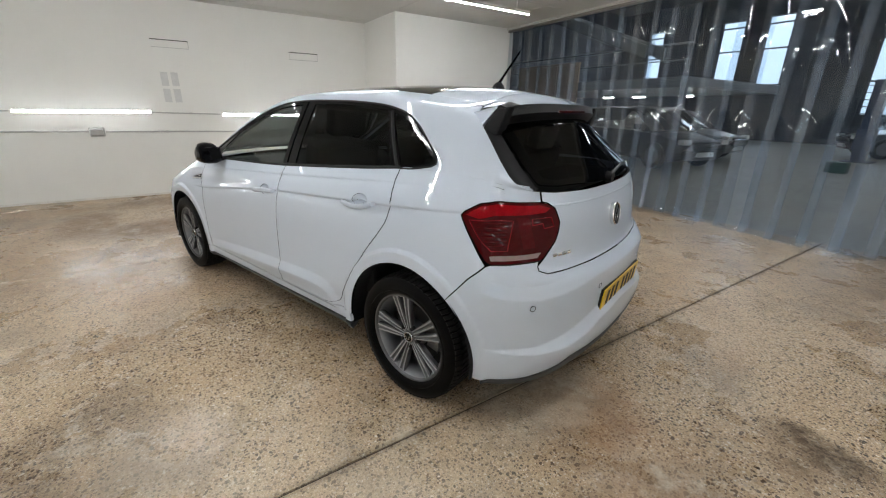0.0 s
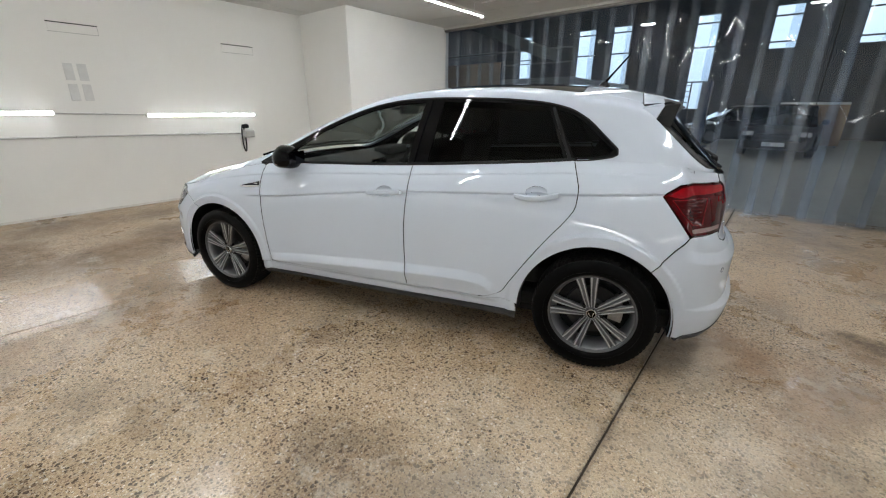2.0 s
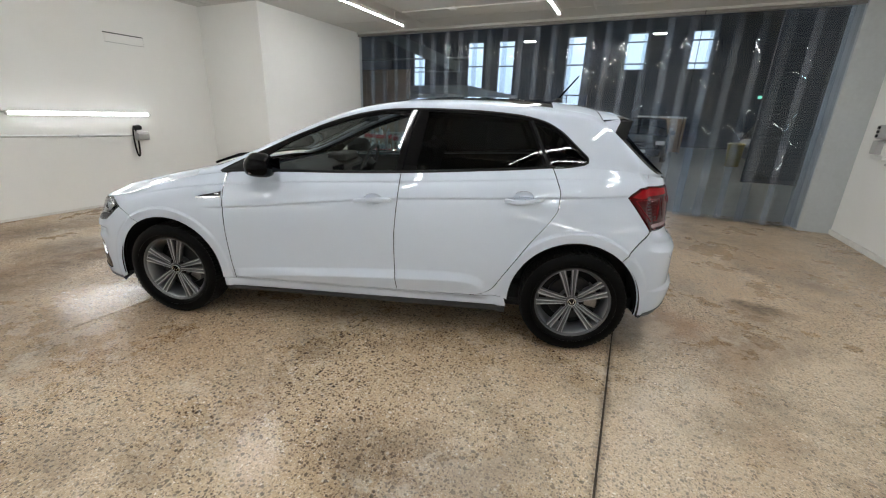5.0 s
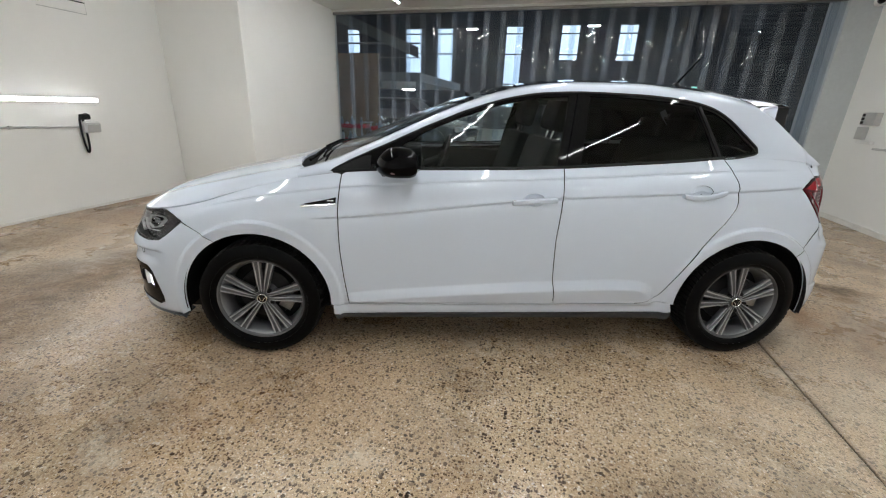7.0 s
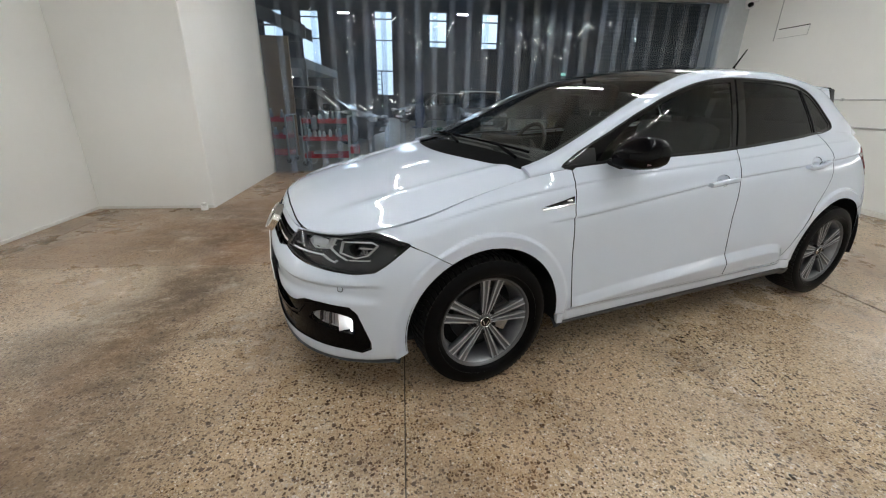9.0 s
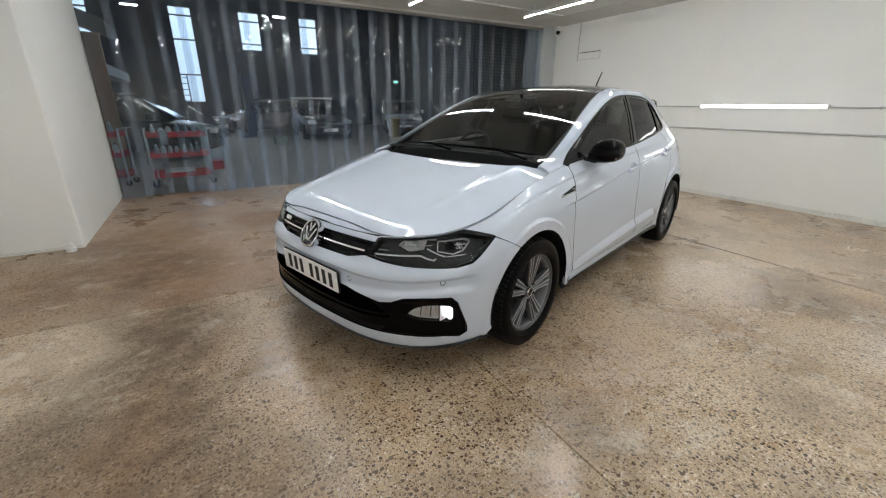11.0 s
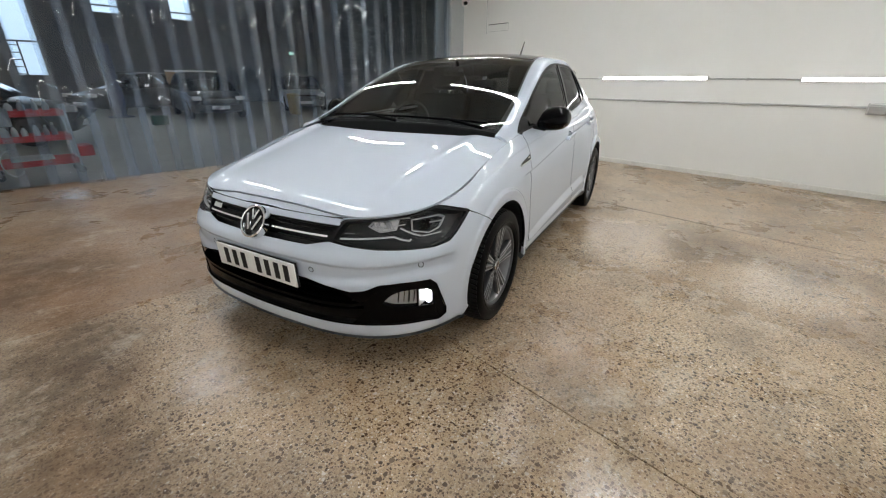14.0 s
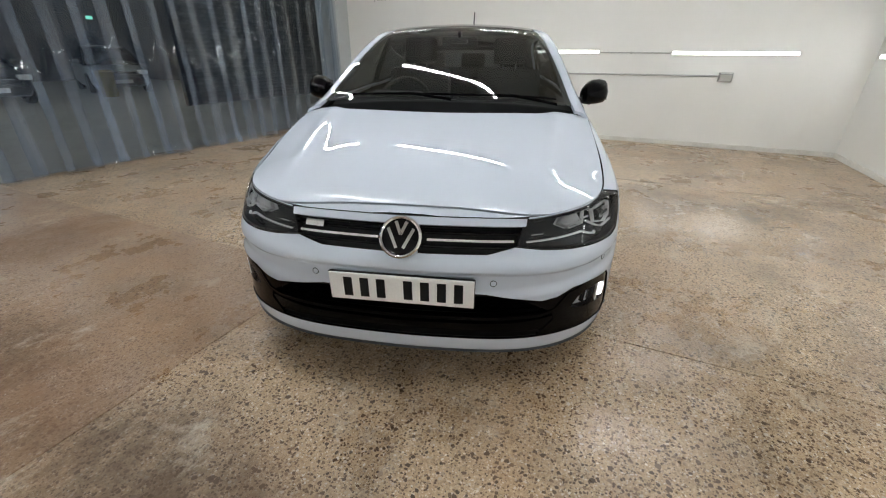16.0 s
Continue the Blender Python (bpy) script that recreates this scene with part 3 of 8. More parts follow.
# plug with a looped flex
bm = boxed((-0.05, -0.055, -0.03), (0.05, 0.0, 0.03), 0.018, 3)
plug = thing("plug_adapter", ROOM @ pose(U_LEFT + 0.012, 0.49, 1.022, 0, 0, 90), "black plug with its flex hanging in a loop", "plug")
part("plug_body", bm, M_BLACK, plug)
part("knob", lathe(bmesh.new(), [(0.0, 0.058), (0.018, 0.056), (0.02, 0.03), (0.02, 0.0)], 16, "Z", (0.015, -0.028, -0.02)), M_BLACK, plug)
loop_pts = [(-0.045 + 0.026 * math.sin(a) * (1 if a < math.pi else 1), -0.03, -0.16 - 0.20 * math.cos(a) * 0.98 - 0.03) for a in [k * math.tau / 28 for k in range(28)]]
part("flex", sweep(bmesh.new(), loop_pts, 0.011, 8, closed=True), M_BLACK, plug, "doubled black flex")
part("tail", sweep(bmesh.new(), [(-0.045, -0.03, 0.02), (-0.05, -0.03, 0.0)], 0.011), M_BLACK, plug)


def slot_vent(m, w, h):
    b = thing("wall_vent", m, "white slot vent painted over on the wall", "vent", "slot vents on the walls")
    part("top_slot", boxed((-w / 2, -0.006, h / 2 - 0.012), (w / 2, 0.002, h / 2)), M_LAMPDARK, b, "dark slot")
    part("flap", boxed((-w / 2 + 0.006, -0.012, -h / 2 + 0.008), (w / 2 - 0.006, 0.0, h / 2 - 0.012), 0.003), M_WALL, b, "white flap")
    part("bottom_slot", boxed((-w / 2, -0.006, -h / 2), (w / 2, 0.002, -h / 2 + 0.006)), M_CONDUIT, b, "grey slot")
    part("end_slot", boxed((w / 2 - 0.006, -0.005, -h / 2), (w / 2, 0.002, h / 2)), M_CONDUIT, b)
    return b


slot_vent(ROOM @ pose(U_LEFT, -1.36, 2.180, 0, 0, 90), 0.47, 0.11)
slot_vent(ROOM @ pose(U_LEFT, 0.565, 2.147, 0, 0, 90), 0.48, 0.12)
slot_vent(ROOM @ pose(U_RIGHT, 2.81, 2.190, 0, 0, -90), 0.48, 0.13)
# four faint grey rectangles on the left wall, raised a few millimetres
for dv in (-0.075, 0.055):
    for z in (1.70, 1.47):
        solo("wall_mark", boxed((U_LEFT, -1.43 + dv - 0.045, z - 0.095), (U_LEFT + 0.006, -1.43 + dv + 0.045, z + 0.095), 0.002), simple("mark_grey", (0.66, 0.665, 0.66), 0.5) if "mark_grey" not in bpy.data.materials else bpy.data.materials["mark_grey"], ROOM, "pale grey rectangle on the white wall", "plate", "blanking plates")
# switch unit by the curtain's end
sw = thing("isolator_unit", ROOM @ pose(U_RIGHT, 3.15, 1.21, 0, 0, -90), "grey switch unit with three black switches", "switch")
part("upper_box", boxed((-0.13, -0.07, 0.02), (0.10, 0.0, 0.17), 0.01, 2), M_GREYBOX, sw)
for i in range(3):
    part("switch", boxed((-0.115, -0.082, 0.035 + i * 0.044), (-0.075, -0.068, 0.068 + i * 0.044), 0.004), M_BLACK, sw, "black switch")
part("lower_box", boxed((-0.17, -0.06, -0.15), (-0.05, 0.0, 0.0), 0.01, 2), M_GREYBOX, sw)
part("tray", boxed((-0.13, -0.05, -0.20), (0.12, 0.0, -0.165), 0.005, 2), M_FIT, sw)
# cable run and fittings on the ceiling
run = thing("ceiling_conduit", ROOM @ pose(0, 0, Z_CEIL), "thin white conduit along the ceiling with a small box", "conduit")
part("pipe", sweep(bmesh.new(), [(-3.02, 2.85, -0.010), (2.2, 2.80, -0.010)], 0.009, 8), M_FIT, run)
part("junction_box", boxed((-2.25, 2.81, -0.035), (-2.15, 2.89, 0.0), 0.008, 2), M_FIT, run)
for u, v in ((-2.94, 1.745), (-2.09, 2.09)):
    fit_ = thing("ceiling_sensor", ROOM @ pose(u, v, Z_CEIL), "small round white fitting on the ceiling", "sensor", "fittings on the ceiling")
    part("base", lathe(bmesh.new(), [(0.055, 0.0), (0.055, -0.012), (0.048, -0.018), (0.0, -0.020)], 24, "Z"), M_FIT, fit_)
    part("dome", lathe(bmesh.new(), [(0.032, -0.018), (0.028, -0.034), (0.015, -0.042), (0.0, -0.044)], 20, "Z"), M_FIT, fit_)
stub = thing("pipe_stub", ROOM @ pose(-4.80, 1.62, 0.0), "short white plastic pipe stub at the column's foot", "pipe")
part("sleeve", lathe(bmesh.new(), [(0.0, 0.0), (0.038, 0.0), (0.038, 0.035), (0.028, 0.045), (0.028, 0.075), (0.022, 0.08), (0.0, 0.08)], 20, "Z"), M_FIT, stub)
# camera dome
cc = thing("security_camera", ROOM @ pose(U_RIGHT - 0.10, 3.62, 2.66), "small white security camera with black lens", "camera")
part("bracket", boxed((-0.05, -0.05, 0.04), (0.10, 0.05, 0.12), 0.01, 2), M_FIT, cc)
part("housing", lathe(bmesh.new(), [(0.0, 0.06), (0.05, 0.055), (0.062, 0.03), (0.06, -0.02), (0.045, -0.045), (0.0, -0.05)], 24, "Z"), M_FIT, cc)
part("lens", lathe(bmesh.new(), [(0.0, -0.045), (0.028, -0.04), (0.036, -0.01), (0.036, 0.02)], 20, "Y", (-0.02, -0.035, 0.0)), M_GLOSSBLACK, cc, "black lens")

# ---- strip curtain ----
solo("curtain_rail", slanted(boxed((-4.72, V_CURTAIN - 0.03, Z_CEIL - 0.075), (U_STRIPS, V_CURTAIN + 0.03, Z_CEIL - 0.036), 0.004)), M_STEEL, ROOM, "steel hanging rail along the beam", "rail")
curtain = thing("strip_curtain", ROOM @ pose(0, V_CURTAIN, 0), "clear hanging plastic strip curtain, wavy and glossy", "curtain")
PITCH, WIDE = 0.265, 0.36
rnd = random.Random(7)
count = int((U_STRIPS + 4.70) / PITCH) + 1
for i in range(count):
    u0 = -4.70 + i * PITCH
    u1 = min(u0 + WIDE, U_STRIPS)
    ph, ph2, amp, lean = rnd.uniform(0, 6.3), rnd.uniform(0, 6.3), rnd.uniform(0.008, 0.022), rnd.uniform(-0.045, 0.02)
    bow, twist = rnd.uniform(0.014, 0.034), rnd.uniform(-0.02, 0.02)
    y0 = 0.006 if i % 2 else -0.006
    low = rnd.uniform(0.0, 0.03) + (0.006 if i % 2 else 0.002)
    bm = bmesh.new()
    cols = (0.0, 0.065, 0.13, 0.195, 0.26, 0.34, 0.42, 0.5, 0.58, 0.66, 0.74, 0.805, 0.87, 0.935, 1.0)
    nu, nz = 14, 60
    grid = []
    for b in range(nz + 1):
        z = low + (Z_CEIL - 0.08 - low) * b / nz
        row = []
        for a in range(nu + 1):
            w = cols[a]
            drop = 1 - z / Z_CEIL
            y = y0 + bow * math.sin(math.pi * w) * (1 if i % 2 else -1) + twist * (w - 0.5) * (1 + 0.5 * math.sin(1.9 * z + ph)) + amp * (0.25 + drop) * (math.sin(2.6 * z + ph) * (w - 0.5) * 1.3 + 0.7 * math.sin(1.7 * z + ph2)) + lean * drop ** 1.5
            y += 0.0016 * math.sin(8 * z + ph * 3 + 9 * w) + 0.05 * max(0, 0.12 - z) / 0.12 * (lean < -0.02) * -1
            row.append(bm.verts.new((u0 + (u1 - u0) * w + 0.01 * drop * math.sin(ph), y, z)))
        grid.append(row)
    for r0, r1 in zip(grid, grid[1:]):
        for a in range(nu):
            bm.faces.new((r0[a], r0[a + 1], r1[a + 1], r1[a]))
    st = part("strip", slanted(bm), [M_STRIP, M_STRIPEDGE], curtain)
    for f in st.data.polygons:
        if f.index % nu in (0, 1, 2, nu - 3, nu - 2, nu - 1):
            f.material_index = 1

# ---- the car's surfaces ----
# Car axes: front towards -x, rear axle at x = 0, near side at y < 0. All shapes are worked out for the half-width h >= 0.
def pchip(xs, ys, x):
    """Monotone cubic through (xs, ys), at the places x."""
    xs, ys, x = np.asarray(xs, float), np.asarray(ys, float), np.asarray(x, float)
    hh, dl = np.diff(xs), np.diff(ys) / np.diff(xs)
    d = np.zeros_like(ys)
    d[0], d[-1] = dl[0], dl[-1]
    for k in range(1, len(xs) - 1):
        if dl[k - 1] * dl[k] > 0:
            w1, w2 = 2 * hh[k] + hh[k - 1], hh[k] + 2 * hh[k - 1]
            d[k] = (w1 + w2) / (w1 / dl[k - 1] + w2 / dl[k])
    i = np.clip(np.searchsorted(xs, x) - 1, 0, len(xs) - 2)
    t = np.clip((x - xs[i]) / hh[i], 0, 1)
    return ((1 + 2 * t) * (1 - t) ** 2 * ys[i] + t * (1 - t) ** 2 * hh[i] * d[i] + t * t * (3 - 2 * t) * ys[i + 1] + t * t * (t - 1) * hh[i] * d[i + 1])


def smoothed(a, n, axis=0, mirror=True):
    """Gaussian smoothing over about n samples."""
    if n < 1:
        return a
    k = int(3 * n)
    g = np.exp(-0.5 * (np.arange(-k, k + 1) / n) ** 2)
    g /= g.sum()
    a = np.moveaxis(a, axis, 0)
    pad = np.concatenate([2 * a[:1] - a[k:0:-1], a, 2 * a[-1:] - a[-2:-k - 2:-1]]) if not mirror else np.concatenate([a[k:0:-1], a, a[-2:-k - 2:-1]])
    out = sum(w * pad[j:j + len(a)] for j, w in enumerate(g))
    return np.moveaxis(out, 0, axis)


PLAN = ((-3.392, 0.0), (-3.385, 0.20), (-3.362, 0.40), (-3.30, 0.575), (-3.20, 0.705), (-3.06, 0.795), (-2.87, 0.85), (-2.55, 0.874), (-2.1, 0.866), (-1.2, 0.864),
        (-0.45, 0.867), (0.0, 0.872), (0.25, 0.852), (0.42, 0.798), (0.535, 0.70), (0.605, 0.57), (0.648, 0.40), (0.672, 0.2), (0.68, 0.0))
pl = np.array([(x, -h) for x, h in PLAN[3:0:-1]] + list(PLAN) + [(x, -h) for x, h in PLAN[-2:-5:-1]])
chord = np.concatenate([[0], np.cumsum(np.hypot(*np.diff(pl, axis=0).T))])


def cubic(ts, ys, t):
    """Natural cubic spline."""
    n = len(ts)
    hh = np.diff(ts)
    A, r = np.eye(n), np.zeros(n)
    for k in range(1, n - 1):
        A[k, k - 1:k + 2] = hh[k - 1], 2 * (hh[k - 1] + hh[k]), hh[k]
        r[k] = 6 * ((ys[k + 1] - ys[k]) / hh[k] - (ys[k] - ys[k - 1]) / hh[k - 1])
    M = np.linalg.solve(A, r)
    i = np.clip(np.searchsorted(ts, t) - 1, 0, n - 2)
    a, b = (ts[i + 1] - t) / hh[i], (t - ts[i]) / hh[i]
    return a * ys[i] + b * ys[i + 1] + ((a ** 3 - a) * M[i] + (b ** 3 - b) * M[i + 1]) * hh[i] ** 2 / 6


tt = np.linspace(chord[3], chord[-4], 6001)
cx, ch = cubic(chord, pl[:, 0], tt), cubic(chord, pl[:, 1], tt)
arc = np.concatenate([[0], np.cumsum(np.hypot(np.diff(cx), np.diff(ch)))])
NS, NZ = 1100, 400
S_END = arc[-1]
SS = np.linspace(0, S_END, NS)
PX, PH = np.interp(SS, arc, cx), np.interp(SS, arc, ch)
TX, TH = np.gradient(PX, SS), np.gradient(PH, SS)
TX, TH = smoothed(TX, 6), smoothed(TH, 6)
TX[0] = TX[-1] = 0.0
ln = np.hypot(TX, TH)
NX, NH = -TH / ln, TX / ln                     # outward in plan
MID = int(np.argmax(PH))


def s_of_x(x):
    """Place along the girth of a point on the flank, by its x."""
    m = (PX > -3.30) & (PX < 0.60)
    return float(np.interp(x, PX[m], SS[m]))


def s_front(h):
    m = PX < -2.75
    return float(math.copysign(np.interp(abs(h), PH[m], SS[m]), h))


def s_rear(h):
    m = PX > 0.1
    s = float(np.interp(abs(h), PH[m][::-1], SS[m][::-1]))
    return s if h >= 0 else 2 * S_END - s


# girth stations: place on the plan and, from the bottom edge to the shoulder, (height, offset outwards)
def st_f(h, *rows):
    return (s_front(h), rows)


def st_x(x, *rows):
    return (s_of_x(x), rows)


def st_r(h, *rows):
    return (s_rear(h), rows)


STATIONS = [
    st_f(0.0, (.178, -.05), (.205, -.012), (.270, .0), (.41, .0), (.50, .0), (.552, -.006), (.600, -.034), (.655, -.058), (.708, -.085)),
    st_f(0.40, (.178, -.05), (.205, -.012), (.270, .0), (.41, .0), (.50, .0), (.550, -.006), (.598, -.034), (.652, -.060), (.706, -.092)),
    st_f(0.60, (.180, -.045), (.208, -.010), (.27, .0), (.41, .0), (.50, .0), (.550, -.006), (.600, -.032), (.652, -.058), (.719, -.092)),
    st_x(-3.13, (.185, -.04), (.215, -.008), (.27, .0), (.41, .0), (.50, .0), (.553, -.006), (.608, -.028), (.662, -.050), (.739, -.082)),
    st_x(-2.90, (.195, -.03), (.24, .0), (.32, .0), (.45, .0), (.55, -.003), (.61, -.008), (.665, -.019), (.715, -.036), (.773, -.105)),
    st_x(-2.55, (.20, -.03), (.26, .0), (.32, .0), (.50, -.006), (.64, -.014), (.705, -.022), (.76, -.033), (.82, -.056), (.872, -.118)),
    st_x(-2.12, (.20, -.05), (.25, -.014), (.30, -.018), (.37, -.004), (.55, -.008), (.755, -.012), (.785, -.022), (.86, -.036), (.955, -.100)),
    st_x(-1.20, (.20, -.05), (.255, -.014), (.305, -.018), (.39, -.002), (.60, -.008), (.835, -.018), (.862, -.029), (.93, -.052), (.992, -.094)),
    st_x(-0.45, (.20, -.05), (.26, -.014), (.32, -.018), (.44, -.002), (.62, -.014), (.875, -.042), (.902, -.053), (.97, -.085), (1.038, -.146)),
    st_x(0.0, (.20, -.03), (.27, .0), (.35, .0), (.50, -.006), (.62, -.018), (.73, -.037), (.915, -.080), (.985, -.116), (1.068, -.205)),
    st_x(0.27, (.22, -.03), (.27, .0), (.35, .0), (.50, -.004), (.62, -.016), (.75, -.042), (.915, -.086), (.985, -.124), (1.060, -.204)),
    st_r(0.70, (.225, -.04), (.28, -.010), (.36, .0), (.48, .0), (.610, .0), (.680, -.008), (.752, -.050), (.90, -.068), (1.030, -.120)),
    st_r(0.42, (.235, -.06), (.30, -.018), (.38, .0), (.47, .0), (.615, .0), (.665, -.005), (.702, -.040), (.90, -.066), (1.010, -.100)),
    st_r(0.0, (.24, -.06), (.30, -.018), (.38, -.012), (.47, -.016), (.61, .0), (.660, -.005), (.69, -.038), (.89, -.074), (1.003, -.102)),
]
st_s = np.array([s for s, _ in STATIONS])
rows_z = np.stack([smoothed(pchip(st_s, [r[k][0] for _, r in STATIONS], SS), 14) for k in range(9)])
rows_d = np.stack([smoothed(pchip(st_s, [r[k][1] for _, r in STATIONS], SS), 14) for k in range(9)])
Z_LOW, Z_TOP = rows_z[0], rows_z[-1]
QQ = np.linspace(0, 1, NZ)
LZ, LD = np.zeros((NS, NZ)), np.zeros((NS, NZ))
for j in range(NS):
    LZ[j] = Z_LOW[j] + QQ * (Z_TOP[j] - Z_LOW[j])
    LD[j] = pchip(rows_z[:, j], rows_d[:, j], LZ[j])
LD = smoothed(LD, 6.0, 1, mirror=False)
# creases along the flank: the waist line through the handles, a softer one under the windows and the rocker line
CREASE_X = (-2.40, -2.10, -1.86, -1.59, -1.32, -1.04, -0.76, -0.47, -0.17, 0.25, 0.33)
zc1 = pchip(CREASE_X, (0.742, 0.756, 0.780, 0.812, 0.842, 0.866, 0.881, 0.896, 0.912, 0.938, 0.944), PX)[:, None]
zc2 = pchip((-2.95, -2.5, -2.08, -1.6, -1.05, -0.47, -0.17, 0.2, 0.4), (0.742, 0.842, 0.897, 0.930, 0.958, 0.992, 1.010, 1.020, 1.022), PX)[:, None]
zc3 = pchip((-2.10, -1.86, -1.58, -1.29, -0.99, -0.70, -0.60, -0.54, -0.50), (0.360, 0.384, 0.406, 0.427, 0.442, 0.452, 0.445, 0.415, 0.36), PX)[:, None]


def span(x0, x1, soft):
    k = np.clip((PX - x0) / soft, 0, 1) * np.clip((x1 - PX) / soft, 0, 1) * (PH > 0.72)
    return (k * k * (3 - 2 * k))[:, None]


def stepped(t):
    t = np.clip(t, 0, 1)
    return t * t * (3 - 2 * t)


e1, e2, e3 = LZ - zc1, LZ - zc2, zc3 - LZ
LD = LD - span(-2.30, 0.36, 0.16) * 0.0105 * stepped(-e1 / 0.007) * np.exp(-np.clip(-e1 - 0.007, 0, 1) / 0.040)
LD = LD - span(-2.9, 0.30, 0.25) * 0.0062 * stepped(-e2 / 0.007) * np.exp(-np.clip(-e2 - 0.007, 0, 1) / 0.030)
LD = LD + span(-2.14, -0.47, 0.07) * 0.0230 * np.clip(e3 / 0.050, 0, 1) * stepped((LZ - 0.286) / 0.03)
LD = smoothed(LD, 1.0, 1, mirror=False)
# the rear bumper: a facet that turns out towards its lower lip, and a fold under the tail lamps
REAR_S = [s_of_x(0.40), s_of_x(0.46), s_rear(0.66), s_rear(0.52), s_rear(0.38), s_rear(0.29), S_END]
z_facet = np.interp(SS, REAR_S, (0.405, 0.408, 0.412, 0.432, 0.462, 0.482, 0.490))[:, None]
wide = np.interp(SS, REAR_S, (0.001, 0.012, 0.030, 0.048, 0.055, 0.050, 0.045))[:, None]
LD = LD + wide * 0.55 * np.clip((z_facet - LZ) / wide, 0, 1) * (SS[:, None] > REAR_S[0])
z_fold = np.interp(SS, REAR_S, (0.640, 0.628, 0.618, 0.626, 0.640, 0.648, 0.652))[:, None]
on_tail = stepped((SS - s_of_x(0.36)) / 0.08)[:, None]
LD = LD - on_tail * 0.42 * np.clip(LZ - z_fold, 0, 0.05)
# ledge round the front bumper, over the sensors and the fog lamps
zb = np.interp(SS, (0, 0.29, 0.55, 0.735, 0.943, 1.1), (0.537, 0.537, 0.534, 0.543, 0.553, 0.556))[:, None]
zb2 = np.interp(SS, (0, 0.30, 0.58, 0.78, 0.96), (0.44, 0.455, 0.478, 0.497, 0.497))[:, None]
on_nose = (stepped((1.0 - SS) / 0.10) * (SS < 1.1))[:, None]
LD = LD - on_nose * 0.0120 * np.clip((zb - LZ) / 0.014, 0, 1) * stepped((LZ - zb2 + 0.03) / 0.045)
# flares round the wheels
for wx, wr in ((-2.553, 0.362), (-0.010, 0.372)):
    rr = np.hypot(PX[:, None] - wx, LZ - 0.305)
    near = np.clip((0.062 - (rr - wr)) / 0.013, 0, 1) * (PH[:, None] > 0.74)
    LD = LD + near * np.clip(0.003 - LD, 0, 0.022) * 0.72 - near * 0.13 * np.clip(0.049 - (rr - wr), 0, 0.049)
# the raised lip over the sill
LX = PX[:, None] + NX[:, None] * LD
LH = PH[:, None] + NH[:, None] * LD
LP = np.stack([LX, LH, LZ], -1)
ds, dq = np.gradient(LP, axis=0), np.gradient(LP, axis=1)
LN = np.cross(dq, ds)
LN /= np.linalg.norm(LN, axis=-1, keepdims=True) + 1e-12
LN[0, :, 1] = LN[-1, :, 1] = 0
if LN[MID, NZ // 2, 1] < 0:
    LN = -LN


def table(G, i, j):
    """Looks a grid up between its nodes."""
    i, j = np.clip(i, 0, G.shape[0] - 1.0001), np.clip(j, 0, G.shape[1] - 1.0001)
    a, b = i.astype(int), j.astype(int)
    fa, fb = (i - a)[:, None], (j - b)[:, None]
    return (G[a, b] * (1 - fa) + G[a + 1, b] * fa) * (1 - fb) + (G[a, b + 1] * (1 - fa) + G[a + 1, b + 1] * fa) * fb


def flank(ab):
    """The lower body: (girth, height) to place and normal. Beyond either middle line it goes on along the off side."""
    s, z = ab[:, 0], ab[:, 1]
    side = np.where((s < 0) | (s > S_END), -1.0, 1.0)
    s = np.where(s < 0, -s, np.where(s > S_END, 2 * S_END - s, s))
    i = s / S_END * (NS - 1)
    zl, zt = np.interp(s, SS, Z_LOW), np.interp(s, SS, Z_TOP)
    j = (z - zl) / (zt - zl) * (NZ - 1)
    p, n = table(LP, i, j), table(LN, i, j)
    p[:, 1] *= -side
    n[:, 1] *= -side
    return p, n


def shoulder(x):
    """Half-width and height of the shoulder edge at x."""
    m = (PX > -3.31) & (PX < 0.62)
    e = LP[m, -1]
    o = np.argsort(e[:, 0])
    return np.interp(x, e[o, 0], e[o, 1]), np.interp(x, e[o, 0], e[o, 2])


# bonnet: height by x and signed width
edge_x, edge_h, edge_z = LP[:MID + 260, -1, 0], LP[:MID + 260, -1, 1], LP[:MID + 260, -1, 2]
X_NOSE = float(edge_x[0])
BON_X = (X_NOSE, -3.27, -3.2, -3.05, -2.85, -2.6, -2.4, -2.22)
BON_Z = (0.709, 0.742, 0.776, 0.822, 0.870, 0.922, 0.962, 0.998)


def bonnet_z(x, h):
    h = np.abs(h)
    he, ze = np.interp(x, edge_x, edge_h), np.interp(x, edge_x, edge_z)
    zc = pchip(BON_X, BON_Z, x)
    u = np.clip(h / np.maximum(he, 1e-4), 0, 1)
    z = ze + (zc - ze) * (1 - u ** 2.7)
    ridge = 0.50 + (x + 3.2) / 0.95 * 0.10
    fade = np.clip((x + 3.22) / 0.25, 0, 1) * np.clip((-2.2 - x) / 0.2, 0, 1)
    k = (h - ridge) / 0.045
    fade = fade * (1 - u ** 9)
    return z + fade * (0.011 * np.exp(-k * k) + 0.007 / (1 + np.exp(np.clip(-4 * k, -30, 30))))


def bonnet(ab):
    x, h = ab[:, 0], ab[:, 1]
    e = 0.004
    z = bonnet_z(x, h)
    zx = (bonnet_z(x + e, h) - bonnet_z(x - e, h)) / (2 * e)
    zh = (bonnet_z(x, h + e) - bonnet_z(x, h - e)) / (2 * e)
    p = np.stack([x, -h, z], -1)
    n = np.stack([-zx, zh, np.ones_like(z)], -1)
    return p, n / np.linalg.norm(n, axis=1, keepdims=True)


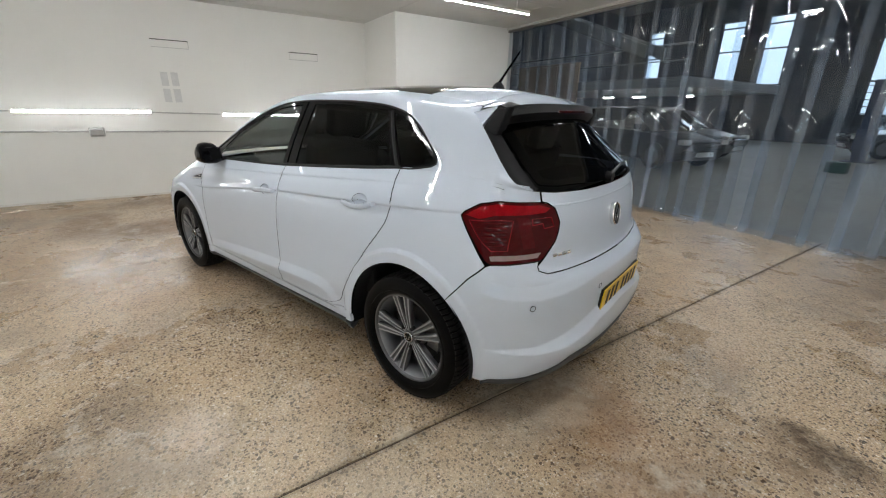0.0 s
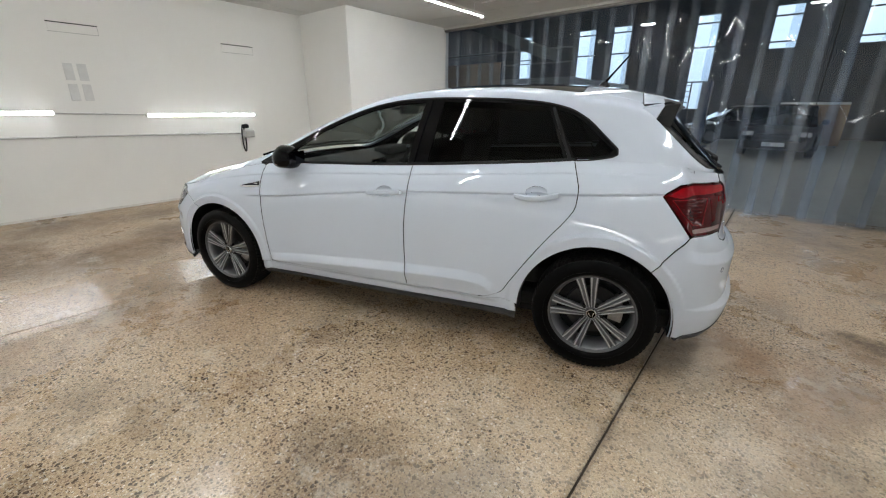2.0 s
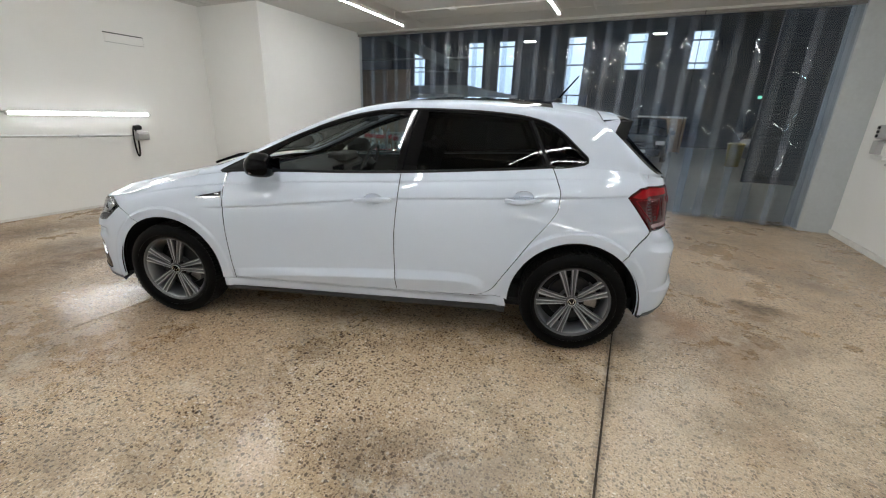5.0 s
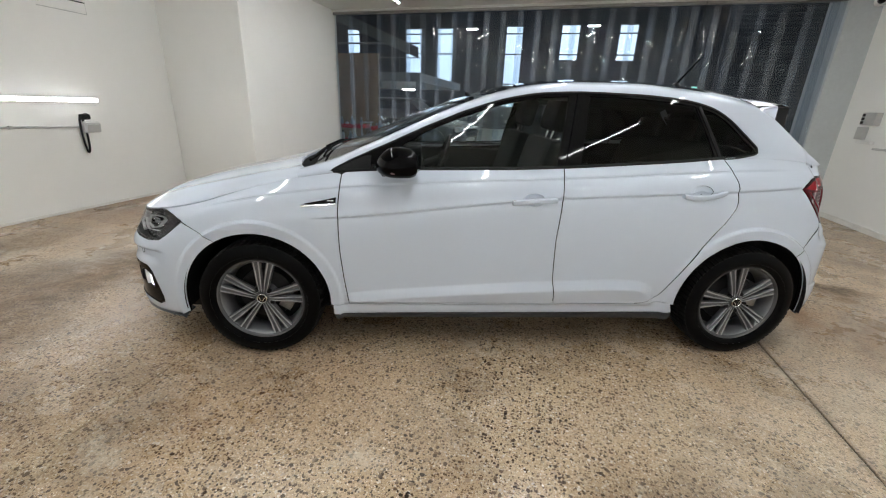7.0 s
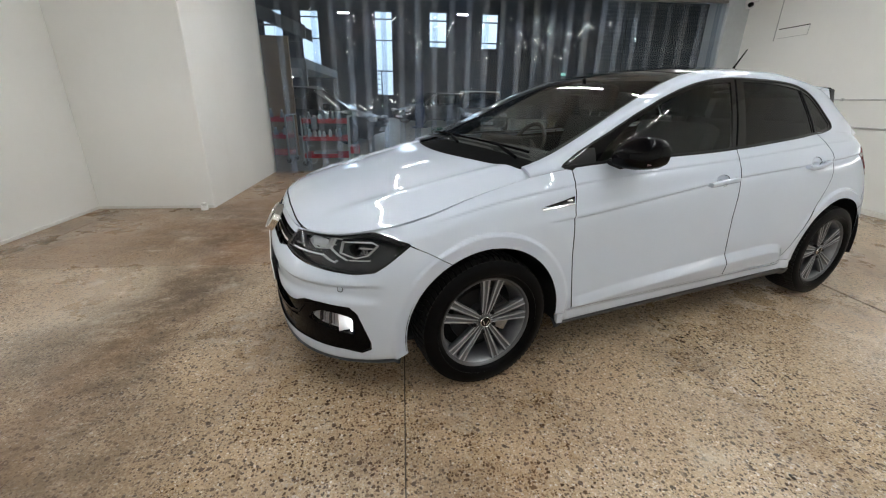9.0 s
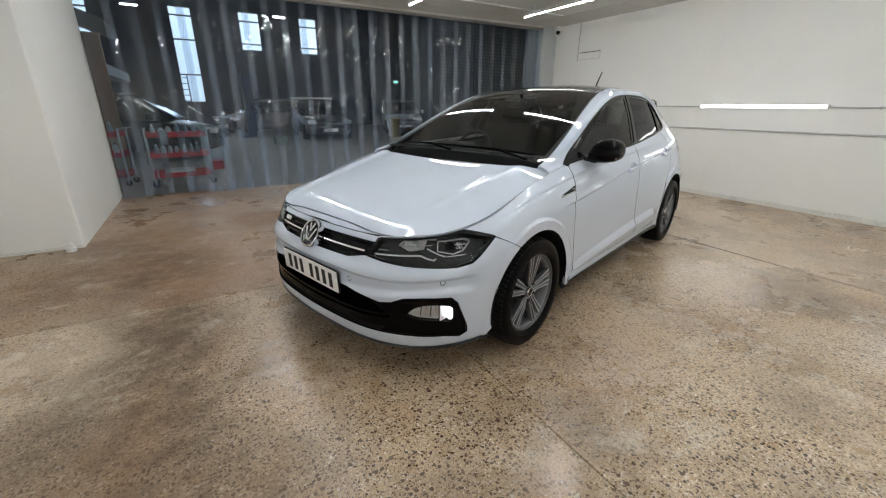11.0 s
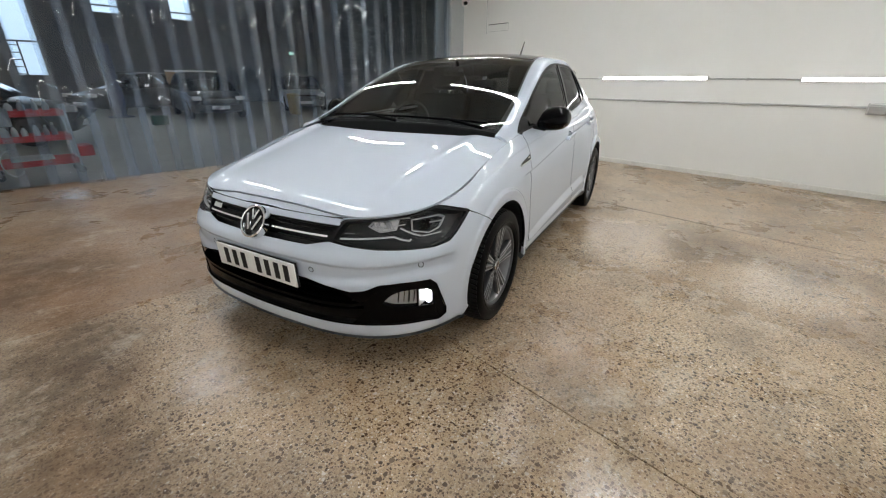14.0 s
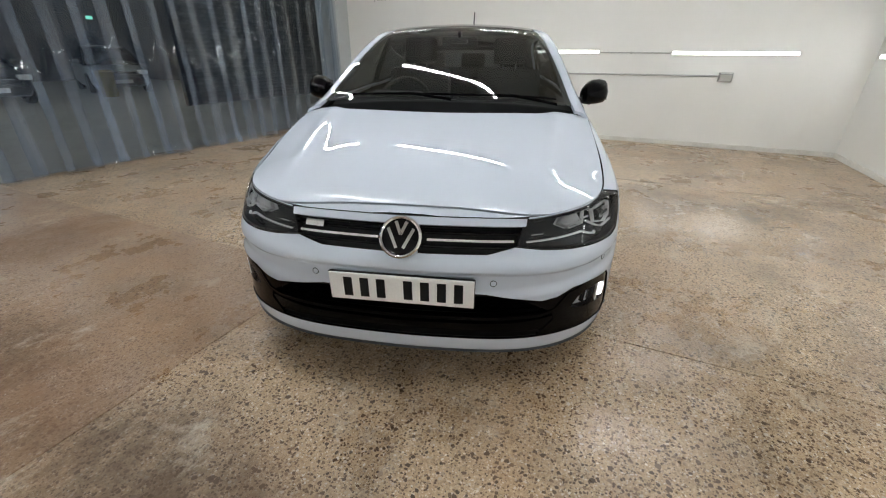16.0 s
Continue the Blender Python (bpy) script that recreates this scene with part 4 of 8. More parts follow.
X_TAIL = float(LP[-1, -1, 0]) + 0.001
# cabin: sections at x, from the shoulder up the side to the rail and over to the middle
RAIL_X = (-2.34, -2.22, -2.0, -1.75, -1.5, -1.25, -1.0, -0.6, -0.3, 0.0, 0.117, 0.22, 0.33, 0.42, 0.58)
RAIL_H = (0.715, 0.712, 0.700, 0.675, 0.645, 0.617, 0.600, 0.584, 0.560, 0.536, 0.528, 0.552, 0.585, 0.612, 0.612)
RAIL_Z = (0.955, 0.985, 1.075, 1.190, 1.292, 1.366, 1.395, 1.399, 1.374, 1.332, 1.298, 1.222, 1.130, 1.056, 1.014)
MID_X = (-2.34, -2.0, -1.7, -1.4, -1.2, -1.0, -0.8, -0.5, -0.25, 0.0, 0.12, 0.193, 0.260, 0.350, 0.450, X_TAIL)
MID_Z = (0.985, 1.130, 1.255, 1.365, 1.412, 1.438, 1.450, 1.453, 1.444, 1.424, 1.402, 1.375, 1.322, 1.226, 1.112, 1.004)
NU, NW = 700, 361
UX = np.linspace(-2.34, X_TAIL, NU)
uhr, uzr, uzc = (smoothed(pchip(a, b, UX), 9, mirror=False) for a, b in ((RAIL_X, RAIL_H), (RAIL_X, RAIL_Z), (MID_X, MID_Z)))
uhe, uze = shoulder(UX)
fit_in = np.clip((UX - 0.36) / 0.08, 0, 1)
uhr = uhr * (1 - fit_in) + np.minimum(uhr, uhe * 0.992) * fit_in
uzr = np.where(UX > 0.40, np.maximum(uzr, uze + 0.002), uzr)
UP = np.zeros((NU, NW, 3))
half = NW // 2
for i in range(NU):
    w1 = np.linspace(0, 1, half + 1)
    hs = uhe[i] + (uhr[i] - uhe[i]) * w1 + 0.012 * 4 * w1 * (1 - w1)
    zs = uze[i] + (uzr[i] - uze[i]) * w1
    w2 = np.linspace(0, 1, half + 1)[1:]
    ht = uhr[i] * (1 - w2)
    zt = uzc[i] - (uzc[i] - uzr[i]) * (1 - w2) ** 2.2
    UP[i, :, 0], UP[i, :, 1], UP[i, :, 2] = UX[i], np.concatenate([hs, ht]), np.concatenate([zs, zt])
sm = smoothed(UP[:, :, 1:], 6.0, 1, mirror=False)
blend = np.exp(-((np.arange(NW) - half) / 34.0) ** 2)[None, :, None]
UP[:, :, 1:] = UP[:, :, 1:] * (1 - blend) + sm * blend
UP[:, -1, 1] = 0
du, dw = np.gradient(UP, axis=0), np.gradient(UP, axis=1)
UN = np.cross(du, dw)
UN /= np.linalg.norm(UN, axis=-1, keepdims=True) + 1e-12
if UN[NU // 2, -1, 2] < 0:
    UN = -UN
UN[:, -1, 1] = 0
# behind the doors the side runs over the shoulder without a break: share the normals of both surfaces along it
on = (PX > -3.31) & (PX < 0.62)
order = np.argsort(LP[on, -1, 0])
sx, sn = LP[on, -1, 0][order], LN[on, -8][order]
joint = np.stack([np.interp(UX, sx, sn[:, c]) for c in range(3)], -1) + UN[:, 14]
joint /= np.linalg.norm(joint, axis=1, keepdims=True)
far_back = np.clip((UX + 0.28) / 0.12, 0, 1)[:, None, None]
ww = np.exp(-np.linspace(0, 2, NW) / 0.14)[None, :, None] * far_back
UN = UN * (1 - ww) + joint[:, None] * ww
UN /= np.linalg.norm(UN, axis=-1, keepdims=True)
jl = np.stack([np.interp(LP[:, -1, 0], UX, joint[:, c]) for c in range(3)], -1)
wl_ = np.exp(-(LZ[:, -1:] - LZ) / 0.045)[..., None] * (np.clip((PX + 0.28) / 0.12, 0, 1) * np.clip((0.50 - PX) / 0.05, 0, 1) * (PH > 0.6))[:, None, None]
LN = LN * (1 - wl_) + jl[:, None] * wl_
LN /= np.linalg.norm(LN, axis=-1, keepdims=True)


def cabin(ab):
    """The upper body: (x, w); w from 0 at the shoulder, 1 at the rail, 2 in the middle, up to 4 at the off side's shoulder."""
    x, w = ab[:, 0], ab[:, 1]
    side = np.where(w > 2, -1.0, 1.0)
    w = np.where(w > 2, 4 - w, w)
    i, j = (x - UX[0]) / (UX[-1] - UX[0]) * (NU - 1), w / 2 * (NW - 1)
    p, n = table(UP, i, j), table(UN, i, j)
    p[:, 1] *= -side
    n[:, 1] *= -side
    return p, n


def w_side(x, z):
    """w of a point on the cabin's side by its height."""
    i = int(round((x - UX[0]) / (UX[-1] - UX[0]) * (NU - 1)))
    i = min(max(i, 0), NU - 1)
    return float(np.interp(z, UP[i, :half + 20, 2], np.arange(half + 20) / half))


def w_top(x, h):
    """w of a point on the cabin's top by its signed half-width."""
    i = min(max(int(round((x - UX[0]) / (UX[-1] - UX[0]) * (NU - 1))), 0), NU - 1)
    hh = UP[i, half - 25:, 1][::-1]
    w = float(np.interp(abs(h), hh, (np.arange(half - 25, NW) / half)[::-1]))
    return w if h >= 0 else 4 - w


# ---- panels cut from those surfaces ----
from mathutils.geometry import delaunay_2d_cdt


def fillet(pts, r, n=5):
    """Rounds the corners of a closed outline."""
    out, k = [], len(pts)
    for i in range(k):
        p, a, b = (np.array(pts[j % k], float) for j in (i, i - 1, i + 1))
        ri = r[i] if isinstance(r, (list, tuple)) else r
        da, db = a - p, b - p
        la, lb = np.linalg.norm(da), np.linalg.norm(db)
        c = min(ri, la * 0.45, lb * 0.45)
        if c < 1e-4:
            out.append(tuple(p))
            continue
        p0, p1 = p + da / la * c, p + db / lb * c
        for t in np.linspace(0, 1, n):
            out.append(tuple((1 - t) ** 2 * p0 + 2 * t * (1 - t) * p + t * t * p1))
    return out


def fine(pts, step=0.015, closed=True):
    """Breaks the sides of an outline into short steps."""
    out = []
    seq = list(zip(pts, pts[1:] + (pts[:1] if closed else [])))
    for a, b in seq:
        n = max(1, int(math.dist(a, b) / step))
        out += [tuple(np.array(a) + (np.array(b) - np.array(a)) * k / n) for k in range(n)]
    return out if closed else out + [pts[-1]]


def inside(poly, q):
    p = np.asarray(poly)
    a, b = p, np.roll(p, -1, 0)
    x, y = q[:, 0][:, None], q[:, 1][:, None]
    cond = (a[:, 1] > y) != (b[:, 1] > y)
    xi = (b[:, 0] - a[:, 0]) * (y - a[:, 1]) / (b[:, 1] - a[:, 1] + 1e-15) + a[:, 0]
    return ((x < xi) & cond).sum(1) % 2 == 1


def panel(name, surf, outline, mat, parent, holes=(), offset=0.0, thick=0.004, step=(0.03, 0.012), label="", mirror=False, gap=0.0):
    """A sheet that follows a surface inside an outline in its coordinates, with turned-in edges. mirror: a twin on the off side."""
    loops = [list(outline)] + [list(h) for h in holes]
    pts, edges, near = [], [], []
    for lp in loops:
        k0 = len(pts)
        pts += [tuple(map(float, p)) for p in lp]
        edges += [(k0 + i, k0 + (i + 1) % len(lp)) for i in range(len(lp))]
    allb = np.array(pts)
    lo, hi = allb.min(0), allb.max(0)
    ga, gb = np.arange(lo[0] + step[0] / 2, hi[0], step[0]), np.arange(lo[1] + step[1] / 2, hi[1], step[1])
    if len(ga) and len(gb):
        G = np.stack(np.meshgrid(ga, gb, indexing="ij"), -1).reshape(-1, 2)
        G = G[inside(loops[0], G)]
        for h in loops[1:]:
            G = G[~inside(h, G)]
        sc = np.array(step)
        keep = np.ones(len(G), bool)
        for c in range(0, len(G), 4000):
            dd = np.abs((G[c:c + 4000, None, :] - allb[None]) / sc)
            keep[c:c + 4000] = (np.hypot(dd[..., 0], dd[..., 1])).min(1) > 0.42
        pts += [tuple(p) for p in G[keep]]
    v2, _, fs, *_ = delaunay_2d_cdt([Vector(p) for p in pts], edges, [], 2 if not holes else 2, 1e-7)
    v2 = np.array([(p.x, p.y) for p in v2])
    tris = np.array([f for f in fs if len(f) == 3])
    cen = v2[tris].mean(1)
    ok = inside(loops[0], cen)
    for h in loops[1:]:
        ok &= ~inside(h, cen)
    tris = tris[ok]
    p, n = surf(v2)
    top = p + n * offset
    # edges of the sheet that belong to one triangle only
    cnt = {}
    for t in tris:
        for a, b in ((t[0], t[1]), (t[1], t[2]), (t[2], t[0])):
            cnt[(min(a, b), max(a, b))] = cnt.get((min(a, b), max(a, b)), 0) + 1
    fn = np.cross(top[tris[:, 1]] - top[tris[:, 0]], top[tris[:, 2]] - top[tris[:, 0]])
    flip = (fn * n[tris[:, 0]]).sum(1) < 0
    tris[flip] = tris[flip][:, ::-1]
    border = []
    for t in tris:
        for a, b in ((t[0], t[1]), (t[1], t[2]), (t[2], t[0])):
            if cnt[(min(a, b), max(a, b))] == 1:
                border.append((a, b))
    verts, norms, faces = [tuple(q) for q in top], [tuple(q) for q in n], [tuple(map(int, t)) for t in tris]
    if thick:
        ids = sorted({i for e in border for i in e})
        outw = {i: np.zeros(3) for i in ids}
        for a, b in border:
            o = np.cross(top[b] - top[a], n[a])
            o /= np.linalg.norm(o) + 1e-12
            outw[a] += o
            outw[b] += o
        up, dn = {}, {}
        for i in ids:
            o = outw[i] / (np.linalg.norm(outw[i]) + 1e-12)
            for store, dep in ((up, 0.0), (dn, thick)):
                store[i] = len(verts)
                verts.append(tuple(top[i] - n[i] * dep))
                norms.append(tuple(o))
        for a, b in border:
            faces.append((up[b], up[a], dn[a], dn[b]))
    made = []
    for sgn in ((1, -1) if mirror else (1,)):
        me = bpy.data.meshes.new(name)
        V = [(x, y * sgn, z) for x, y, z in verts]
        F = faces if sgn > 0 else [f[::-1] for f in faces]
        me.from_pydata(V, [], F)
        me.materials.append(mat)
        # turned-in edges of painted panels go black, the gap's shade put into colour
        if mat is M_PAINT and thick <= 0.012:
            me.materials.append(M_SEAM)
            me.polygons.foreach_set("material_index", [0] * len(tris) + [1] * (len(faces) - len(tris)))
        me.shade_smooth()
        me.normals_split_custom_set_from_vertices([(x, y * sgn, z) for x, y, z in norms])
        ob = new(name, me)
        ob.parent = parent
        if label:
            ob["label"] = label
        made.append(ob)
    return made


def ribbon(name, surf, line, width, mat, parent, offset=0.002, thick=0.004, mirror=False, label="", closed=False):
    """A narrow strip along a line of surface coordinates, of a width in those coordinates' metres."""
    q = np.array(line, float)
    p, n = surf(q)
    t = np.gradient(p, axis=0) if not closed else np.roll(p, -1, 0) - np.roll(p, 1, 0)
    s = np.cross(t, n)
    s /= np.linalg.norm(s, axis=1, keepdims=True) + 1e-12
    prof = ((-0.5, -thick), (-0.5, offset * 0.4), (-0.3, offset), (0.3, offset), (0.5, offset * 0.4), (0.5, -thick))
    for_side = []
    for sgn in ((1, -1) if mirror else (1,)):
        bm = bmesh.new()
        rings = [[Vector((a + b * (w * width) + c * d) * np.array((1, sgn, 1))) for w, d in prof] for a, b, c in zip(p, s, n)]
        if closed:
            rings.append(rings[0])
        loft(bm, rings, closed=False, caps=False)
        bmesh.ops.recalc_face_normals(bm, faces=bm.faces)
        for_side.append(part(name, bm, mat, parent, label))
    return for_side

# ---- the white hatchback ----
car = thing("hatchback_car", pose(0, 0, 0), "white five-door hatchback with black mirrors and alloy wheels", "car")
ARCH_F, ARCH_R = (-2.553, 0.304, 0.362), (-0.010, 0.305, 0.372)


def arch(c, a0, a1, n=26, grow=0.0):
    """Points of a wheel arch from one angle to the other (0 towards the rear, 90 up)."""
    return [(c[0] + (c[2] + grow) * math.cos(radians(a)), c[1] + (c[2] + grow) * math.sin(radians(a))) for a in np.linspace(a0, a1, n)]


def on_flank(pts, step=0.015):
    """Side outline of (x, z) to girth coordinates."""
    return [(s_of_x(x), z) for x, z in fine(list(pts), step)]


def top_z(x):
    return float(shoulder(x)[1])


def top_line(x0, x1, n=30, drop=0.0):
    return [(x, top_z(x) - drop) for x in np.linspace(x0, x1, n)]


# dark inner shell that shows in the gaps; open at the wheels
shell_out = [(s_of_x(x), z) for x, z in fine([(-2.95, 0.26), (-2.95, 0.70), (-2.6, 0.84), (-2.2, 0.93), (-1.2, 0.985), (-0.3, 1.035), (0.3, 1.05), (0.44, 0.95), (0.44, 0.30)] + arch(ARCH_R, -3, 183, 30, 0.004)
             + [(-0.42, 0.27), (-2.14, 0.27)] + arch(ARCH_F, -3, 187, 30, 0.004), 0.03)]
panel("inner_shell", flank, shell_out, M_SEAM, car, offset=-0.022, thick=0.0, step=(0.05, 0.03), mirror=True)

G = 0.0024   # half a panel gap
DOOR_FRONT = [(-2.122, 0.945), (-2.130, 0.87), (-2.138, 0.76), (-2.136, 0.62), (-2.122, 0.46), (-2.100, 0.300)]
PILLAR_B = [(-1.043, 0.316), (-1.060, 0.48), (-1.064, 0.64), (-1.055, 0.78), (-1.045, 0.90), (-1.040, 1.008)]
DOOR_REAR = [(-0.56, 0.325), (-0.485, 0.352), (-0.425, 0.440), (-0.34, 0.57), (-0.25, 0.695), (-0.175, 0.79), (-0.138, 0.86), (-0.135, 0.93), (-0.155, 1.0), (-0.178, 1.06)]


def curve(pts, n=40):
    p = np.array(pts)
    t = np.concatenate([[0], np.cumsum(np.hypot(*np.diff(p, axis=0).T))])
    q = np.linspace(0, t[-1], n)
    return [(float(a), float(b)) for a, b in zip(pchip(t, p[:, 0], q), pchip(t, p[:, 1], q))]


def shifted(line, dx):
    return [(x + dx, z) for x, z in line]


c_df, c_pb, c_dr = curve(DOOR_FRONT), curve(PILLAR_B), curve(DOOR_REAR)
sill_f, sill_r = 0.288, 0.318


def sill_z(x):
    return sill_f + (sill_r - sill_f) * (x + 2.19) / 1.8


# front wing
wing = arch(ARCH_F, -2, 118.9, 34) + [(-2.776, 0.6488), (-2.828, 0.6757), (-2.888, 0.7034), (-2.896, 0.7115), (-2.97, 0.7305), (-3.050, 0.7480)] + top_line(-3.053, -2.15, 34, 0.001) + shifted(c_df, -G) + [(-2.104, sill_z(-2.104) + 0.004), (-2.16, sill_z(-2.16) + 0.004)]
panel("front_wing", flank, on_flank(wing), M_PAINT, car, step=(0.011, 0.0055), thick=0.007, mirror=True)
# doors, with a hollow behind each handle
def hollow(x, z):
    return on_flank([(x + 0.054 * math.cos(a), z + 0.009 + 0.031 * math.sin(a)) for a in np.linspace(0, math.tau, 33)[:-1]], 0.02)


def dished(x, z, depth=0.017):
    """The flank's surface pressed in behind a handle."""
    s0 = s_of_x(x)

    def at(ab):
        p, n = flank(ab)
        r2 = ((ab[:, 0] - s0) / 0.056) ** 2 + ((ab[:, 1] - z - 0.009) / 0.033) ** 2
        return p - n * (depth * np.clip(1 - r2, 0, 1) ** 0.7)[:, None]

    def surf(ab):
        e = 0.002
        a, b = at(ab + (e, 0)) - at(ab - (e, 0)), at(ab + (0, e)) - at(ab - (0, e))
        n = np.cross(b, a)
        n *= np.where((n * flank(ab)[1]).sum(1) < 0, -1, 1)[:, None]
        return at(ab), n / (np.linalg.norm(n, axis=1, keepdims=True) + 1e-12)
    return surf


HANDLE_F, HANDLE_R = (-1.19, 0.845), (-0.333, 0.900)
front_door_line = shifted(c_df, G) + [(-2.06, sill_z(-2.06) + 0.008), (-1.08, sill_z(-1.08) + 0.008)] + shifted(c_pb, -G)
front_doors = panel("front_door", flank, on_flank(front_door_line + top_line(-1.05, -2.10, 30)), M_PAINT, car, holes=[hollow(*HANDLE_F)], step=(0.03, 0.0055), thick=0.007, mirror=True)
rear_door_line = shifted(c_pb, G)[::-1] + [(-1.03, sill_z(-1.03) + 0.008), (-0.60, sill_z(-0.6) + 0.008)] + shifted(c_dr, -G)
rear_doors = panel("rear_door", flank, on_flank(rear_door_line + top_line(-0.185, -1.03, 26)), M_PAINT, car, holes=[hollow(*HANDLE_R)], step=(0.03, 0.0055), thick=0.007, mirror=True)
# rear quarter: lower part
quarter = shifted(c_dr, G)[::-1] + [(-0.60, sill_z(-0.6) + 0.004), (-0.42, sill_z(-0.42) + 0.004)] + arch(ARCH_R, 180, 49, 34) + [(0.322, 0.690), (0.388, 0.748), (0.328, 0.828), (0.250, 0.926), (0.268, 0.945), (0.335, 0.978), (0.45, 0.990)] + top_line(0.452, -0.170, 26)
panel("rear_quarter", flank, on_flank(quarter), M_PAINT, car, step=(0.011, 0.0055), thick=0.007, mirror=True)
# sill and skirt
sill = [(-2.18, sill_z(-2.18) - 0.0), (-0.40, sill_z(-0.4)), (-0.385, 0.262), (-2.178, 0.236)]
panel("sill", flank, on_flank(sill), M_PAINT, car, mirror=True, thick=0.02)
skirt = [(-2.172, 0.232), (-0.39, 0.257), (-0.39, 0.215), (-2.17, 0.203)]
panel("side_skirt", flank, on_flank(skirt), M_SKIRT, car, mirror=True, offset=0.006, thick=0.05, label="dark grey side skirt")


# ---- front end ----
def f_pts(pts, step=0.012):
    """Front outline of (h, z), or ('x', x, z) on the flank, to girth coordinates."""
    q = [(s_front(p[0]), p[1]) if len(p) == 2 else (s_of_x(p[1]), p[2]) for p in pts]
    return fine(q, step)


def f_pts_open(pts, step=0.012):
    q = [(s_front(p[0]), p[1]) if len(p) == 2 else (s_of_x(p[1]), p[2]) for p in pts]
    return fine(q, step, closed=False)


HEADLAMP = [(0.404, 0.622), (0.420, 0.655), (0.452, 0.699), ("x", -3.19, 0.7220), ("x", -3.10, 0.7370), ("x", -3.056, 0.7445), ("x", -2.97, 0.7265), ("x", -2.899, 0.7095), ("x", -2.899, 0.7030), ("x", -2.93, 0.679),
            ("x", -2.985, 0.635), ("x", -3.03, 0.606), ("x", -3.10, 0.595), ("x", -3.19, 0.597), (0.60, 0.602), (0.50, 0.610)]
lamp_out = fillet([(s_front(p[0]), p[1]) if len(p) == 2 else (s_of_x(p[1]), p[2]) for p in HEADLAMP], 0.012)
lamp_out = fine(lamp_out, 0.012)

INTAKE = [(0.004, 0.455), (0.30, 0.452), (0.42, 0.436), (0.50, 0.422), (0.555, 0.430), (0.61, 0.456), (0.68, 0.462), ("x", -3.125, 0.458), ("x", -3.098, 0.43), ("x", -3.052, 0.300), ("x", -3.052, 0.268), ("x", -3.088, 0.249), ("x", -3.15, 0.261),
          (0.60, 0.266), (0.40, 0.264), (0.004, 0.264)]
GRILLE = [(0.004, 0.681), (0.30, 0.680), (0.440, 0.679), (0.416, 0.654), (0.400, 0.616), (0.30, 0.598), (0.004, 0.594)]


def mirrored_loop(half):
    q = f_pts_open(half, 0.012)
    return q + [(-s, z) for s, z in q[::-1]]


# the bumper: one sheet round the nose with the intake cut out
arc_b = [("x", x, z) for x, z in arch(ARCH_F, 190, 119.4, 24)]
BUMPER = [(0.0, 0.592), (0.30, 0.595), (0.400, 0.618), (0.50, 0.606), (0.60, 0.598), ("x", -3.19, 0.593), ("x", -3.10, 0.591), ("x", -3.028, 0.602), ("x", -2.982, 0.631), ("x", -2.926, 0.675), ("x", -2.893, 0.7000), ("x", -2.829, 0.6735), ("x", -2.778, 0.6465)] + arc_b[::-1] + [("x", -2.955, 0.215), ("x", -3.05, 0.206), (0.60, 0.203), (0.3, 0.203), (0.0, 0.203)]
panel("front_bumper", flank, mirrored_loop(BUMPER), M_PAINT, car, holes=[mirrored_loop(INTAKE)], step=(0.011, 0.0055), thick=0.012, label="white front bumper with parking sensors")
# black lower splitter
SPLIT = [(0.0, 0.201), (0.3, 0.201), (0.60, 0.201), ("x", -3.05, 0.204), ("x", -2.945, 0.213), ("x", -2.945, 0.196), ("x", -3.05, 0.185), (0.5, 0.180), (0.0, 0.180)]
panel("splitter", flank, mirrored_loop(SPLIT), M_SKIRT, car, offset=0.010, thick=0.07, label="dark grey lower splitter")
# the strip above the grille belongs to the bonnet's lip
LIP = [(0.0, 0.7085), (0.30, 0.7075), (0.45, 0.704), (0.444, 0.681), (0.30, 0.6825), (0.0, 0.6835)]
panel("nose_strip", flank, mirrored_loop(LIP), M_PAINT, car, offset=-0.002, thick=0.02)
# grille
gr = panel("grille", flank, mirrored_loop(GRILLE), M_BLACK, car, offset=-0.030, thick=0.0, label="black front grille")[0]
for gz in (0.676, 0.660, 0.616):
    hh = 0.43 if gz > 0.65 else 0.40
    ribbon("grille_bar", flank, [(s, gz) for s in np.linspace(-s_front(hh), s_front(hh), 60)], 0.009, M_GLOSSBLACK, gr, offset=-0.012, thick=0.020)
ribbon("grille_trim", flank, [(s, 0.637) for s in np.linspace(-s_front(0.395), -s_front(0.088), 30)], 0.0085, M_CHROME, gr, offset=0.000, thick=0.02, label="chrome strip")
ribbon("grille_trim", flank, [(s, 0.637) for s in np.linspace(s_front(0.088), s_front(0.395), 30)], 0.0085, M_CHROME, gr, offset=0.000, thick=0.02, label="chrome strip")
ribbon("grille_badge", flank, [(s, 0.663) for s in np.linspace(-s_front(0.375), -s_front(0.30), 8)], 0.022, M_CHROME, gr, offset=0.001, thick=0.006, label="small silver badge")
# lower intake: recessed mesh, bars, gloss black bezels round the fog lamps
intake = panel("intake", flank, mirrored_loop(INTAKE), M_BLACK, car, offset=-0.045, thick=0.0, label="black lower air intake")[0]
for iz in (0.425, 0.404, 0.382):
    ribbon("intake_bar", flank, [(s, iz) for s in np.linspace(-s_front(0.50), s_front(0.50), 60)], 0.009, M_TRIM, intake, offset=-0.012, thick=0.03)
chevron = [(s_front(0.0), 0.350), (s_front(0.30), 0.352), (s_front(0.50), 0.358), (s_front(0.555), 0.372), (s_front(0.60), 0.428), (s_front(0.66), 0.446)]
